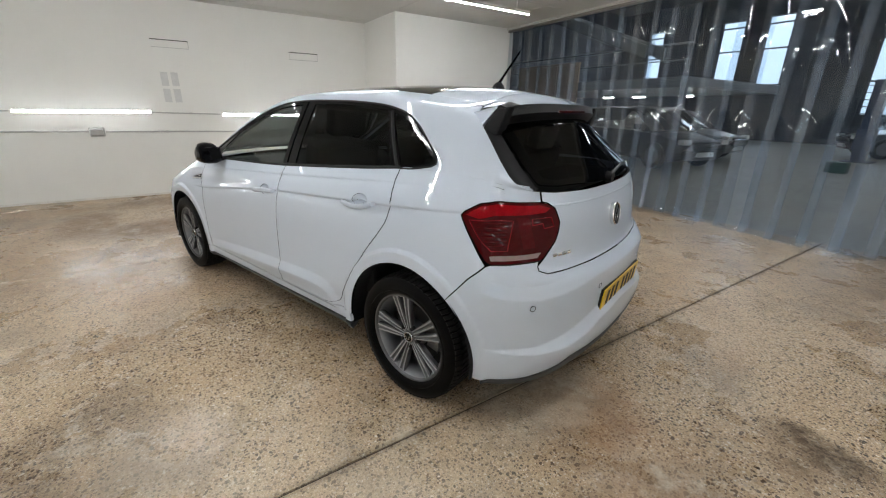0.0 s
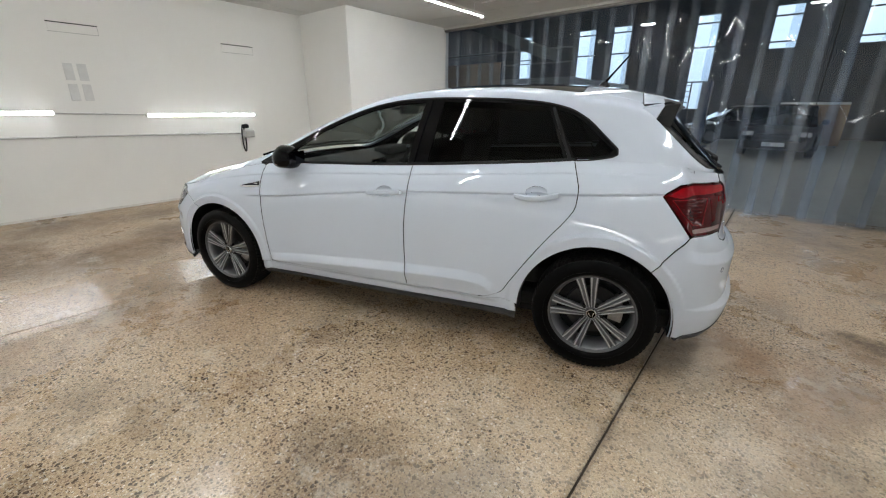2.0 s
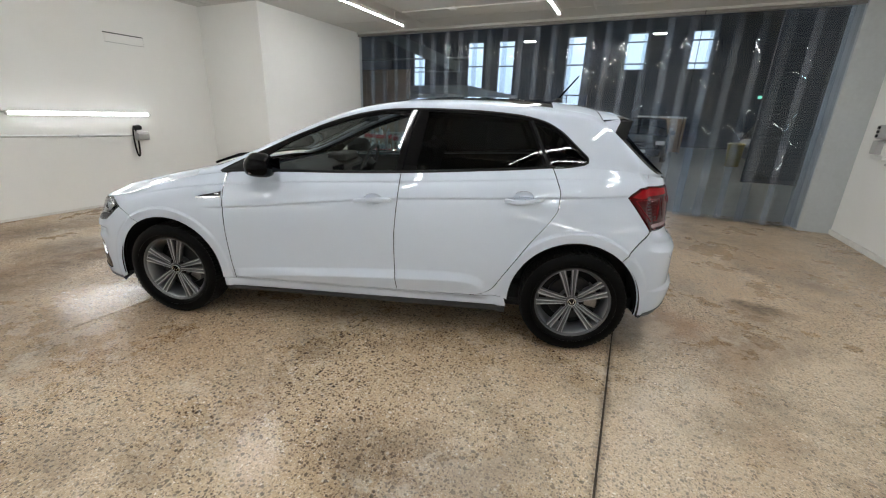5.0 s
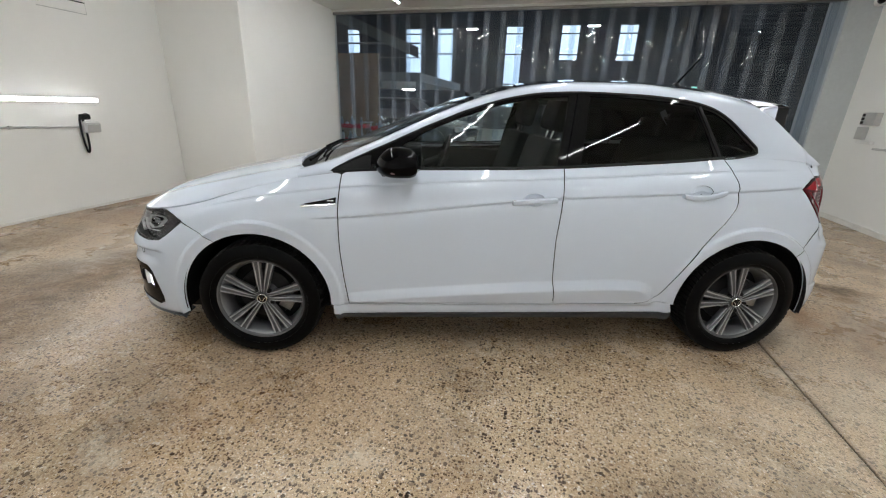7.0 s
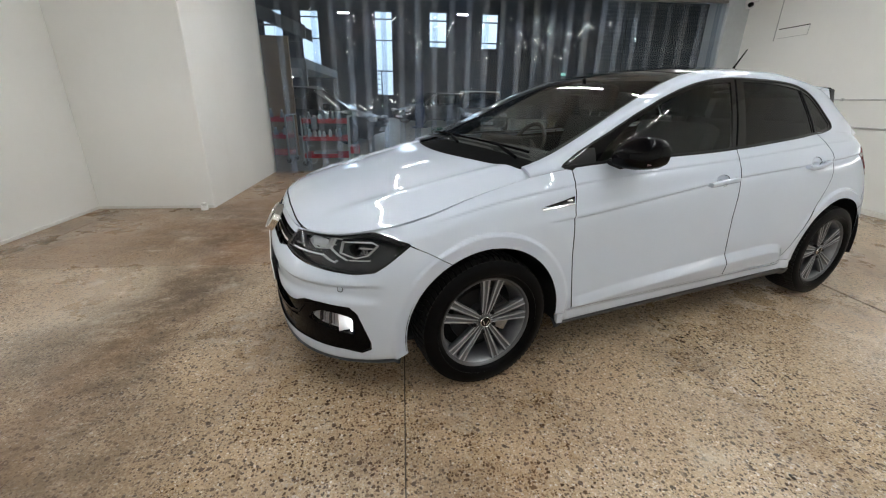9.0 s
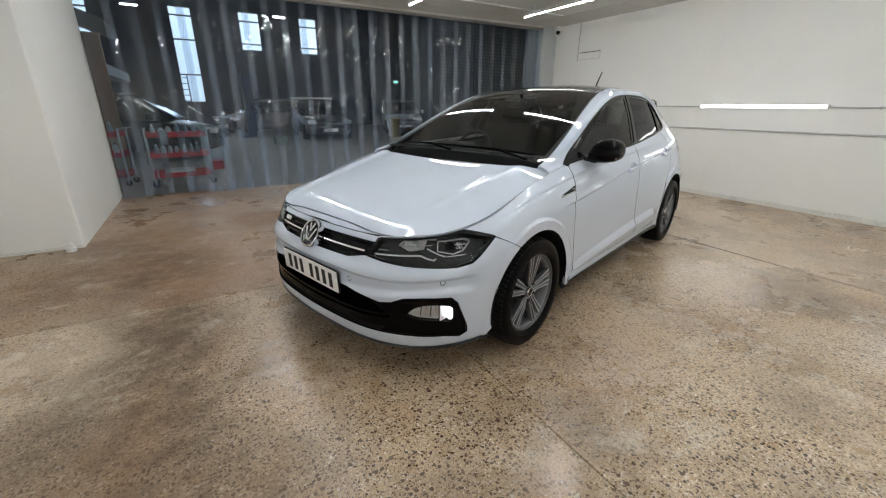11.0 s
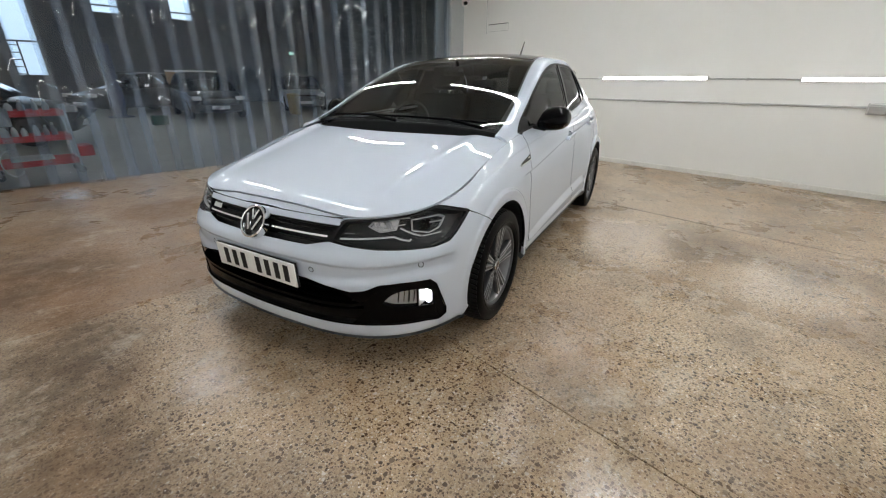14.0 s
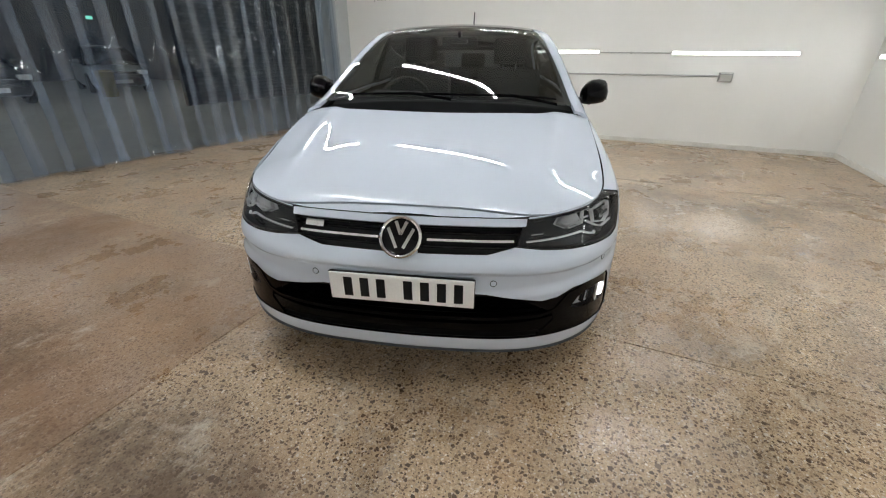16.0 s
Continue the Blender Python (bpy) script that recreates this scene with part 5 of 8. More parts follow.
for sg in (1, -1):
    ribbon("intake_frame", flank, fine([(a * sg, b) for a, b in chevron], 0.012, closed=False), 0.013, M_TRIM, intake, offset=-0.001, thick=0.03, label="gloss black frame bar")
BAND = [(0.0, 0.322), (0.40, 0.328), (0.50, 0.338), (0.56, 0.345), (0.61, 0.318), (0.61, 0.292), (0.40, 0.292), (0.0, 0.294)]
panel("intake_blade", flank, mirrored_loop(BAND), M_TRIM, intake, offset=-0.008, thick=0.03, label="gloss black blade")
ribbon("intake_bar", flank, [(s, 0.276) for s in np.linspace(-s_front(0.60), s_front(0.60), 70)], 0.010, M_BLACK, intake, offset=-0.02, thick=0.03)
BEZEL = [(0.44, 0.424), (0.505, 0.417), (0.558, 0.425), (0.612, 0.4515), (0.68, 0.4575), ("x", -3.128, 0.4535), ("x", -3.102, 0.427), ("x", -3.057, 0.300), ("x", -3.059, 0.272), ("x", -3.090, 0.256), ("x", -3.15, 0.268), (0.60, 0.273), (0.50, 0.271), (0.555, 0.33), (0.545, 0.365)]
FOG = [(0.615, 0.368), (0.645, 0.405), (0.68, 0.421), ("x", -3.175, 0.422), ("x", -3.128, 0.412), ("x", -3.108, 0.330), ("x", -3.15, 0.338), (0.655, 0.352)]
fog_loop = fine(fillet([(s_front(p[0]), p[1]) if len(p) == 2 else (s_of_x(p[1]), p[2]) for p in FOG], 0.012), 0.01)
bezels = panel("fog_bezel", flank, f_pts(BEZEL), M_TRIM, car, holes=[fog_loop], offset=-0.004, thick=0.03, mirror=True, label="gloss black fog lamp bezel")
for i, bz in enumerate(bezels):
    sg = -1 if i == 0 else 1
    for nm, mt, off, lb, pts in (("reflector", M_SILVER, -0.03, "silver reflector", [(min(a, s_of_x(-3.170)), b) for a, b in fog_loop]),):
        o = panel(nm, flank, pts, mt, bz, offset=off, thick=0.0, label=lb)[0]
        if i:
            o.scale = (1, -1, 1)
    for k in range(4):
        x0 = -3.235 + 0.016 * k
        o = ribbon("reflector_rib", flank, [(s_of_x(x0), 0.366 - 0.003 * k), (s_of_x(x0 + 0.004), 0.414)], 0.0045, (M_LAMPDARK, M_CHROME)[k % 2], bz, offset=-0.024, thick=0.006)[0]
        if i:
            o.scale = (1, -1, 1)
    # the lit cell faces forwards at the outer end, behind a silver side wall
    (pin, pout), _ = flank(np.array([(s_of_x(-3.172), 0.38), (s_of_x(-3.116), 0.375)]))
    xl, ya, yb = pout[0] - 0.006, pin[1], pout[1] + 0.004
    bm = bmesh.new()
    loft(bm, [[(xl + dx, ya + (yb - ya) * a, z) for a, z in [(0.5 + 0.5 * math.copysign(abs(math.cos(q)) ** 0.7, math.cos(q)), 0.377 + 0.036 * math.copysign(abs(math.sin(q)) ** 0.7, math.sin(q))) for q in np.linspace(0, math.tau, 25)[:-1]]] for dx in (0.0, 0.006)])
    bmesh.ops.recalc_face_normals(bm, faces=bm.faces)
    o = part("lamp", bm, M_DRL, bz, "lit white fog lamp", smooth=False)
    wall = part("reflector_wall", boxed((pin[0] + 0.006, ya - 0.001, 0.342), (xl + 0.004, ya + 0.003, 0.418)), M_SILVER, bz, smooth=False)
    if i:
        wall.scale = (1, -1, 1)
    lens = panel("lens", flank, fog_loop, M_LAMPLENS, bz, offset=-0.005, thick=0.0, label="clear lens")[0]
    lens.visible_shadow = False
    if i:
        o.scale = lens.scale = (1, -1, 1)


# headlamps
def headlamp(sgn):
    hl = panel("headlamp", flank, lamp_out, M_LAMPDARK, car, offset=-0.045, thick=0.0, label="dark headlamp behind a clear lens")[0]
    panel("housing_rim", flank, lamp_out, M_BLACK, hl, holes=[[(c[0] + (p[0] - c[0]) * 0.955, c[1] + (p[1] - c[1]) * 0.90) for p in lamp_out for c in [(s_of_x(-3.15), 0.655)]]], offset=-0.003, thick=0.042)
    def at_s(pts):
        return fine([(a, b) for a, b in pts], 0.01)

    # two faceted reflector pods with bright outlines, a long light blade below
    pods = ([(0.585, 0.684), (0.612, 0.704), (0.735, 0.712), (0.715, 0.672), (0.640, 0.664)],
            [(0.795, 0.704), (0.935, 0.712), (0.962, 0.703), (0.920, 0.664), (0.868, 0.650), (0.790, 0.664)])
    for k, pod in enumerate(pods):
        panel("reflector", flank, at_s(pod), M_SILVER if k == 0 else M_LAMPDARK, hl, offset=-0.040, thick=0.0, label="silver reflector bowl")
        ribbon("pod_trim", flank, at_s(pod), 0.0055, M_SILVER, hl, offset=-0.024, thick=0.014, closed=True, label="bright trim round a reflector")
        cs, cz = sum(a for a, _ in pod) / len(pod), sum(b for _, b in pod) / len(pod)
        for d in np.linspace(-0.036, 0.036, 6):
            ribbon("facet", flank, [(cs + d - 0.008, cz + 0.016), (cs + d, cz), (cs + d + 0.006, cz - 0.014)], 0.008, M_CHROME if k else M_SILVER, hl, offset=-0.030, thick=0.008)
    for bl, w in (([(0.600, 0.680), (0.690, 0.682), (0.762, 0.690)], 0.004), ([(0.448, 0.634), (0.560, 0.639), (0.700, 0.646), (0.735, 0.634), (0.770, 0.627), (0.780, 0.634)], 0.0075), ([(0.735, 0.676), (0.790, 0.652), (0.830, 0.640)], 0.0065),
                  ([(0.835, 0.640), (0.930, 0.645)], 0.005), ([(0.690, 0.712), (0.790, 0.712)], 0.005), ([(0.470, 0.655), (0.520, 0.657)], 0.003), ([(0.880, 0.688), (0.940, 0.690)], 0.006)):
        ribbon("light_blade", flank, fine(bl, 0.01, closed=False), w, M_SILVER, hl, offset=-0.018, thick=0.012, label="silver light blade")
    blade_bed = [(0.455, 0.630), (0.560, 0.634), (0.695, 0.640), (0.730, 0.628), (0.700, 0.618), (0.560, 0.618)]
    panel("blade_bed", flank, at_s(blade_bed), M_LAMPDARK, hl, offset=-0.034, thick=0.0)
    for s0, z0, r in ((0.665, 0.690, 0.020), (0.860, 0.684, 0.022)):
        p, n = flank(np.array([(s0, z0)]))
        q = Matrix.Translation(Vector(p[0] - n[0] * 0.034)) @ Vector(n[0]).to_track_quat("Y", "Z").to_matrix().to_4x4()
        bm = lathe(bmesh.new(), [(r * 1.1, -0.01), (r * 1.15, 0.010), (r, 0.012), (r * 0.8, 0.014), (0.0, 0.020)], 20, "Y")
        bmesh.ops.transform(bm, matrix=q, verts=bm.verts)
        part("projector", bm, M_GLOSSBLACK if r > 0.021 else M_CHROME, hl)
    lens = panel("lens", flank, lamp_out, M_LAMPLENS, hl, offset=0.001, thick=0.004, label="clear lens")[0]
    lens.visible_shadow = False
    if sgn > 0:
        hl.scale = (1, -1, 1)
    return hl


headlamp(-1)
headlamp(1)


# round badges, number plates, sensors
def turned(surf, a, b, off=0.0):
    """A frame on a surface: x along it, y outwards, z up."""
    p, n = surf(np.array([(a, b)], float))
    n = Vector(n[0])
    p = Vector(p[0]) + n * off
    xa = n.cross(Vector((0, 0, 1))).normalized()
    za = xa.cross(n)
    return Matrix(((xa.x, n.x, za.x, p.x), (xa.y, n.y, za.y, p.y), (xa.z, n.z, za.z, p.z), (0, 0, 0, 1)))


def emblem(m, r, parent):
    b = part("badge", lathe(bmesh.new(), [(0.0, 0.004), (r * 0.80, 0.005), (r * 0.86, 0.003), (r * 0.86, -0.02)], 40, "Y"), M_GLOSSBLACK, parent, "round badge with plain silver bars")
    b.matrix_local = m
    part("ring", lathe(bmesh.new(), [(r * 0.84, 0.0), (r * 0.86, 0.010), (r * 0.93, 0.013), (r, 0.009), (r * 1.02, -0.02)], 40, "Y"), M_CHROME, b)
    for pts in ([(-0.60, 0.40), (-0.16, -0.52)], [(0.60, 0.40), (0.16, -0.52)], [(-0.26, 0.72), (0.0, 0.12)], [(0.26, 0.72), (0.0, 0.12)]):
        (x0, z0), (x1, z1) = [(a * r, c * r) for a, c in pts]
        d = Vector((x1 - x0, 0, z1 - z0)).normalized()
        nrm = Vector((d.z, 0, -d.x)) * r * 0.075
        bm = prism(bmesh.new(), [(x0 + nrm.x, z0 + nrm.z), (x1 + nrm.x, z1 + nrm.z), (x1 - nrm.x, z1 - nrm.z), (x0 - nrm.x, z0 - nrm.z)], 0.0, 0.0095)
        part("bar", bm, M_CHROME, b, smooth=False)
    return b


emblem(turned(flank, 0.0001, 0.640, 0.022) @ pose(0, 0, 0, 8, 0, 0), 0.074, car)
emblem(turned(flank, S_END - 0.0001, 0.855, 0.006), 0.055, car)


def plate(m, mat, parent, label):
    pl8 = part("number_plate", boxed((-0.26, -0.002, -0.0555), (0.26, 0.006, 0.0555), 0.003, 2), mat, parent, label, smooth=False)
    pl8.matrix_local = m
    part("surround", boxed((-0.2625, -0.012, -0.058), (0.2625, 0.001, 0.058), 0.003), M_BLACK, pl8, smooth=False)
    x = -0.222
    for w in (0.052, 0.052, 0.052, 0.052, None, 0.052, 0.052, 0.052):
        if w is None:
            x += 0.038
            continue
        part("mark", boxed((x, 0.0055, -0.0395), (x + w - 0.020, 0.0072, 0.0395), 0.001), M_BLACK, pl8, "plain black bar", smooth=False)
        x += w + 0.008
    return pl8


plate(turned(flank, 0.0001, 0.460, 0.010) @ pose(0, 0, 0, -3, 0, 0), M_PLATEW, car, "white front plate with plain black bars")
plate(turned(flank, S_END - 0.0001, 0.505, 0.006), M_PLATEY, car, "yellow rear plate with plain black bars")


def sensor(a, z):
    s = part("parking_sensor", lathe(bmesh.new(), [(0.0, 0.0022), (0.0095, 0.002), (0.0105, 0.0), (0.0125, 0.0012), (0.0135, -0.002)], 20, "Y"), [M_PAINT], car)
    s.matrix_local = turned(flank, a, z, 0.0005)
    r = part("ring", lathe(bmesh.new(), [(0.0100, 0.0010), (0.0105, 0.0021), (0.0122, 0.0021), (0.0126, 0.0008)], 20, "Y"), M_SEAM, s)


for a, z in ((s_front(0.325), 0.495), (-s_front(0.325), 0.495), (s_of_x(-3.157), 0.527), (-s_of_x(-3.157), 0.527)):
    sensor(a, z)
for a in (s_rear(0.685), s_rear(0.28), s_rear(-0.28), s_rear(-0.685)):
    sensor(a, 0.588)

# ---- bonnet ----
bx = [(float(x), float(h)) for x, h in zip(edge_x, edge_h) if x < -2.41 and x > X_NOSE + 0.004]
bx = bx[::4]
edge_half = [(x + 0.0015, h - 0.0006) for x, h in bx if h > 0.02]


def nose_cut(h):
    """How far behind the nose the bonnet's front edge lies."""
    return 0.027 * max(0.0, 1 - (h / 0.50) ** 2)


bon_half = [(x + nose_cut(h), h) for x, h in edge_half]
cap_half = [(x, h) for x, h in edge_half if h < 0.44]
cap_loop = cap_half + [(x + nose_cut(h) - 0.0055, h) for x, h in cap_half[::-1]]
panel("nose_cap", bonnet, fine(cap_loop + [(x + nose_cut(h) - 0.0055, -h) for x, h in cap_half] + [(x, -h) for x, h in cap_half[::-1]], 0.012), M_PAINT, car, step=(0.010, 0.02), thick=0.010)
back_line = [(-2.462 + 0.135 * (h / 0.66) ** 2, h) for h in np.linspace(0.655, 0.02, 30)]
corner = curve([bon_half[-1], (-2.352, bon_half[-1][1] - 0.010), (-2.326, bon_half[-1][1] - 0.030), (-2.314, 0.690), (back_line[0][0], back_line[0][1])], 14)[1:-1]
# the bonnet's turned-down edge above each headlamp
turn_down = f_pts_open([(0.455, 0.703), ("x", -3.19, 0.7262), ("x", -3.10, 0.7410), ("x", -3.058, 0.7490)], 0.012)
turn_up = [(s, float(np.interp(s, SS, Z_TOP)) - 0.001) for s, z in turn_down[::-1]]
panel("bonnet_edge", flank, turn_down + turn_up, M_PAINT, car, offset=-0.001, thick=0.008, step=(0.015, 0.006), mirror=True)
bon = bon_half + corner + back_line
bon_loop = fine(bon + [(x, -h) for x, h in bon[::-1]], 0.02)
panel("bonnet", bonnet, bon_loop, M_PAINT, car, step=(0.022, 0.022), thick=0.014, label="white bonnet with two soft creases")
foot_in = [(float(x), float(h)) for x, h in zip(edge_x, edge_h) if -2.42 < x < -2.30][::3]
panel("pillar_foot_front", bonnet, fine([(x, h - 0.001) for x, h in foot_in] + [(-2.31, 0.715), (-2.42, 0.735)], 0.012), M_PAINT, car, offset=-0.0012, thick=0.004, step=(0.015, 0.01), mirror=True)
# dark tray under the bonnet's back edge
cowl_f = [(-2.53 + 0.10 * (h / 0.7) ** 2, h) for h in np.linspace(-0.70, 0.70, 40)]
cowl = cowl_f + [(-2.19, h) for h in np.linspace(0.72, -0.72, 40)]
panel("cowl", bonnet, fine(cowl, 0.02), M_SEAM, car, offset=-0.018, thick=0.0, step=(0.03, 0.03), label="black plastic scuttle below the windscreen")
# bonnet front inner shell
panel("bonnet_frame", bonnet, [(x + 0.012, h * 0.985) for x, h in edge_half] + [(x + 0.012, -h * 0.985) for x, h in edge_half[::-1]], M_SEAM, car, offset=-0.012, thick=0.0, step=(0.04, 0.04))

# ---- cabin ----
DLO = [(-2.175, 0.962), (-2.10, 1.002), (-1.90, 1.092), (-1.70, 1.183), (-1.50, 1.262), (-1.30, 1.322), (-1.12, 1.350), (-0.90, 1.360), (-0.65, 1.357), (-0.40, 1.342), (-0.24, 1.310), (-0.14, 1.258), (-0.05, 1.180), (0.015, 1.122), (0.022, 1.105), (-0.01, 1.083), (-0.17, 1.058)]


def cab(pts, step=0.012):
    return [(x, w_side(x, z)) for x, z in fine(list(pts), step)]


belt = [(x, top_z(x)) for x in np.linspace(-0.18, -2.14, 60)]
dlo_loop = cab(fillet(curve(DLO[:14], 60) + [(0.018, 1.096)] + curve([(-0.005, 1.084), (-0.09, 1.068), (-0.16, 1.056)], 6), 0.0) + [(x, z + 0.004) for x, z in belt])
# white side frame: A-pillar, cant rail and D-pillar, one pressing with the opening cut out
w_roof = 1.16
fr_low = [(x, 0.002) for x in np.linspace(-2.335, 0.44, 90)]
fr_back = curve([(0.452, 0.03), (0.426, 0.30), (0.382, 0.55), (0.312, 0.78), (0.236, 0.92), (0.162, 1.0), (0.122, 1.05), (0.104, w_roof)], 26)
fr_top = [(x, w_roof if x > -1.0 else 1.03 + 0.13 * max(0.0, (x + 2.3) / 1.3)) for x in np.linspace(0.10, -2.335, 90)]
frame_loop = fine(fr_low + fr_back + fr_top, 0.03)
panel("side_frame", cabin, frame_loop, M_PAINT, car, holes=[dlo_loop], step=(0.02, 0.05), thick=0.015, mirror=True)
ribbon("shoulder_joint", cabin, [(x, 0.004) for x in np.linspace(-0.165, 0.44, 60)], 0.03, M_PAINT, car, offset=-0.0012, thick=0.003, mirror=True)
# inner trim behind it
panel("inner_trim", cabin, frame_loop, M_DASH, car, holes=[dlo_loop], offset=-0.03, thick=0.0, step=(0.04, 0.1), mirror=True)


# window panes and black frames
gl_f = [(-1.985, 0.969), (-1.93, 1.025)] + curve([(-1.88, 1.062), (-1.70, 1.163), (-1.50, 1.243), (-1.30, 1.303), (-1.12, 1.331), (-1.015, 1.338)], 30) + [(-1.075, 1.02)]
gl_f += [(x, top_z(x) + 0.016) for x in np.linspace(-1.08, -1.97, 30)]
gl_r = curve([(-0.905, 1.343), (-0.75, 1.343), (-0.55, 1.335), (-0.335, 1.316)], 20) + [(-0.228, 1.070)] + [(x, top_z(x) + 0.016) for x in np.linspace(-0.235, -0.955, 24)]
gl_q = curve([(-0.300, 1.304), (-0.23, 1.286), (-0.15, 1.240), (-0.06, 1.162), (-0.005, 1.116)], 20) + [(-0.018, 1.098), (-0.09, 1.084), (-0.178, 1.074)]
gl_f, gl_r, gl_q = (cab(g) for g in (gl_f, gl_r, gl_q))
panel("window_frame", cabin, dlo_loop, M_GLOSSBLACK, car, holes=[gl_f, gl_r, gl_q], offset=-0.003, thick=0.012, step=(0.03, 0.06), mirror=True, label="gloss black window surround and pillars")
for nm, gl, mt, lb in (("front_window", gl_f, M_DOORGLASS, "lightly tinted door glass"), ("rear_window", gl_r, M_GLASSDARK, "dark privacy glass"), ("quarter_window", gl_q, M_GLASSDARK, "dark privacy glass")):
    for o in panel(nm, cabin, gl, mt, car, offset=-0.006, thick=0.0, step=(0.03, 0.06), mirror=True, label=lb):
        o.visible_shadow = mt is not M_DOORGLASS
# upright bars between rear door glass and quarter glass, and the seal round the opening
ribbon("quarter_bar", cabin, [(x, w_side(x, z)) for x, z in zip(np.linspace(-0.312, -0.198, 16), np.linspace(1.312, 1.066, 16))], 0.016, M_BLACK, car, offset=0.002, thick=0.005, mirror=True, label="black upright window bar")
ribbon("window_seal", cabin, dlo_loop, 0.009, M_BLACK, car, offset=0.0015, thick=0.005, mirror=True, closed=True, label="black rubber window seal")
# belt moulding
ribbon("belt_moulding", cabin, [(x, w_side(x, top_z(x) + 0.007)) for x in np.linspace(-2.165, -0.175, 80)], 0.014, M_BLACK, car, offset=0.003, thick=0.006, mirror=True, label="black belt moulding")
ribbon("pillar_joint", cabin, [(-1.035 + (z - 1.01) * 0.19, w_side(-1.035 + (z - 1.01) * 0.19, z)) for z in np.linspace(1.02, 1.352, 20)], 0.004, M_SEAM, car, offset=0.0012, thick=0.004, mirror=True)

# windscreen, roof and rear glass
ws_bot = [(-2.315 + 0.045 * (h / 0.66) ** 2, h) for h in np.linspace(-0.675, 0.675, 40)]
ws_top = [(-1.215 - 0.07 * (h / 0.56) ** 2, h) for h in np.linspace(0.535, -0.535, 36)]
side_l = [(x, h) for x, h in zip(np.linspace(-2.255, -1.30, 30), pchip((-2.26, -1.9, -1.6, -1.28), (0.683, 0.652, 0.604, 0.545), np.linspace(-2.255, -1.30, 30)))]
ws_loop = [(x, w_top(x, h)) for x, h in ws_bot + side_l + ws_top + [(x, -h) for x, h in side_l[::-1]]]
ws = panel("windscreen", cabin, ws_loop, M_GLASS, car, offset=0.0, thick=0.006, step=(0.03, 0.04), label="tinted windscreen")[0]
ws.visible_shadow = False


def inner(loop, a, b):
    xs = [p[0] for p in loop]
    mx, mw = (max(xs) + min(xs)) / 2, 2.0
    return [(mx + (x - mx) * a, mw + (w - mw) * b) for x, w in loop]


panel("screen_band", cabin, ws_loop, M_BLACK, ws, holes=[inner(ws_loop, 0.935, 0.955)], offset=-0.003, thick=0.0, step=(0.03, 0.04), label="black ceramic edge band")
roof_x0, roof_x1 = -1.20, -0.20
pano = [(roof_x0 - 0.07 * (h / 0.56) ** 2, h) for h in np.linspace(-0.50, 0.50, 30)] + [(x, h) for x, h in zip(np.linspace(roof_x0, roof_x1, 30), np.linspace(0.505, 0.455, 30))] + [(roof_x1 + 0.02 - 0.02 * (h / 0.5) ** 2, h) for h in np.linspace(0.45, -0.45, 30)] + [(x, -h) for x, h in zip(np.linspace(roof_x1, roof_x0, 30), np.linspace(0.455, 0.505, 30))]
panel("glass_roof", cabin, [(x, w_top(x, h)) for x, h in pano], M_GLOSSBLACK, car, offset=0.0, thick=0.012, step=(0.03, 0.04), label="black glass roof panel")
roof_side = [(x, h) for x, h in zip(np.linspace(-1.295, 0.10, 60), np.interp(np.linspace(-1.295, 0.10, 60), (-1.3, -1.1, -0.2, 0.1), (0.512, 0.509, 0.460, 0.440)))]
rl = [(x, w_top(x, h)) for x, h in roof_side]
outer_w = [(x, w_roof - 0.004) for x in np.linspace(0.10, -1.30, 60)]
panel("roof_rail", cabin, fine(rl + outer_w, 0.03), M_PAINT, car, mirror=True, step=(0.03, 0.03), thick=0.01)
back = [(x, w_top(x, h)) for x, h in [(roof_x1 + 0.028 - 0.02 * (h / 0.5) ** 2, h) for h in np.linspace(-0.455, 0.455, 30)] + [(0.105, h) for h in np.linspace(0.435, -0.435, 30)]]
panel("roof_rear", cabin, back, M_PAINT, car, step=(0.03, 0.03), thick=0.01)
panel("headliner", cabin, [(x, w) for x in (-1.25,) for w in np.linspace(1.1, 2.9, 30)] + [(0.1, w) for w in np.linspace(2.9, 1.1, 30)], M_LINER, car, offset=-0.05, thick=0.0, step=(0.06, 0.06))
def x_gate(h):
    """The rear edge of the shoulder at that half-width."""
    e = LP[PX > 0.1][:, -1]
    return float(np.interp(-abs(h), -e[:, 1], e[:, 0]))


rg_side = curve([(0.190, 0.475), (0.26, 0.500), (0.35, 0.530), (0.452, 0.556)], 16)
rg = [(0.185, h) for h in np.linspace(-0.47, 0.47, 30)] + rg_side + [(x_gate(h) - 0.012, h) for h in np.linspace(0.545, -0.545, 50)] + [(x, -h) for x, h in rg_side[::-1]]
rg_loop = [(x, w_top(x, h)) for x, h in rg]
rear_glass = panel("rear_screen", cabin, rg_loop, M_GLASSDARK, car, offset=0.0, thick=0.006, step=(0.02, 0.03), label="dark tinted rear screen")[0]
panel("screen_band", cabin, rg_loop, M_BLACK, rear_glass, holes=[inner(rg_loop, 0.84, 0.88)], offset=-0.003, thick=0.0, step=(0.02, 0.04))
for sg in (1, -1):
    inn = [(x, h + 0.006) for x, h in rg_side] + [(x_gate(0.555) - 0.006, 0.558)]
    outl = [(x, w_top(x, h * sg)) for x, h in inn] + [(x, (w if sg > 0 else 4 - w)) for x, w in curve([(0.458, 0.03), (0.432, 0.30), (0.388, 0.55), (0.318, 0.78), (0.242, 0.92), (0.184, 0.985)], 20)]
    panel("gate_pillar", cabin, fine(outl, 0.02), M_BLACK, car, offset=-0.010, thick=0.01, step=(0.02, 0.04), label="black tailgate pillar trim")

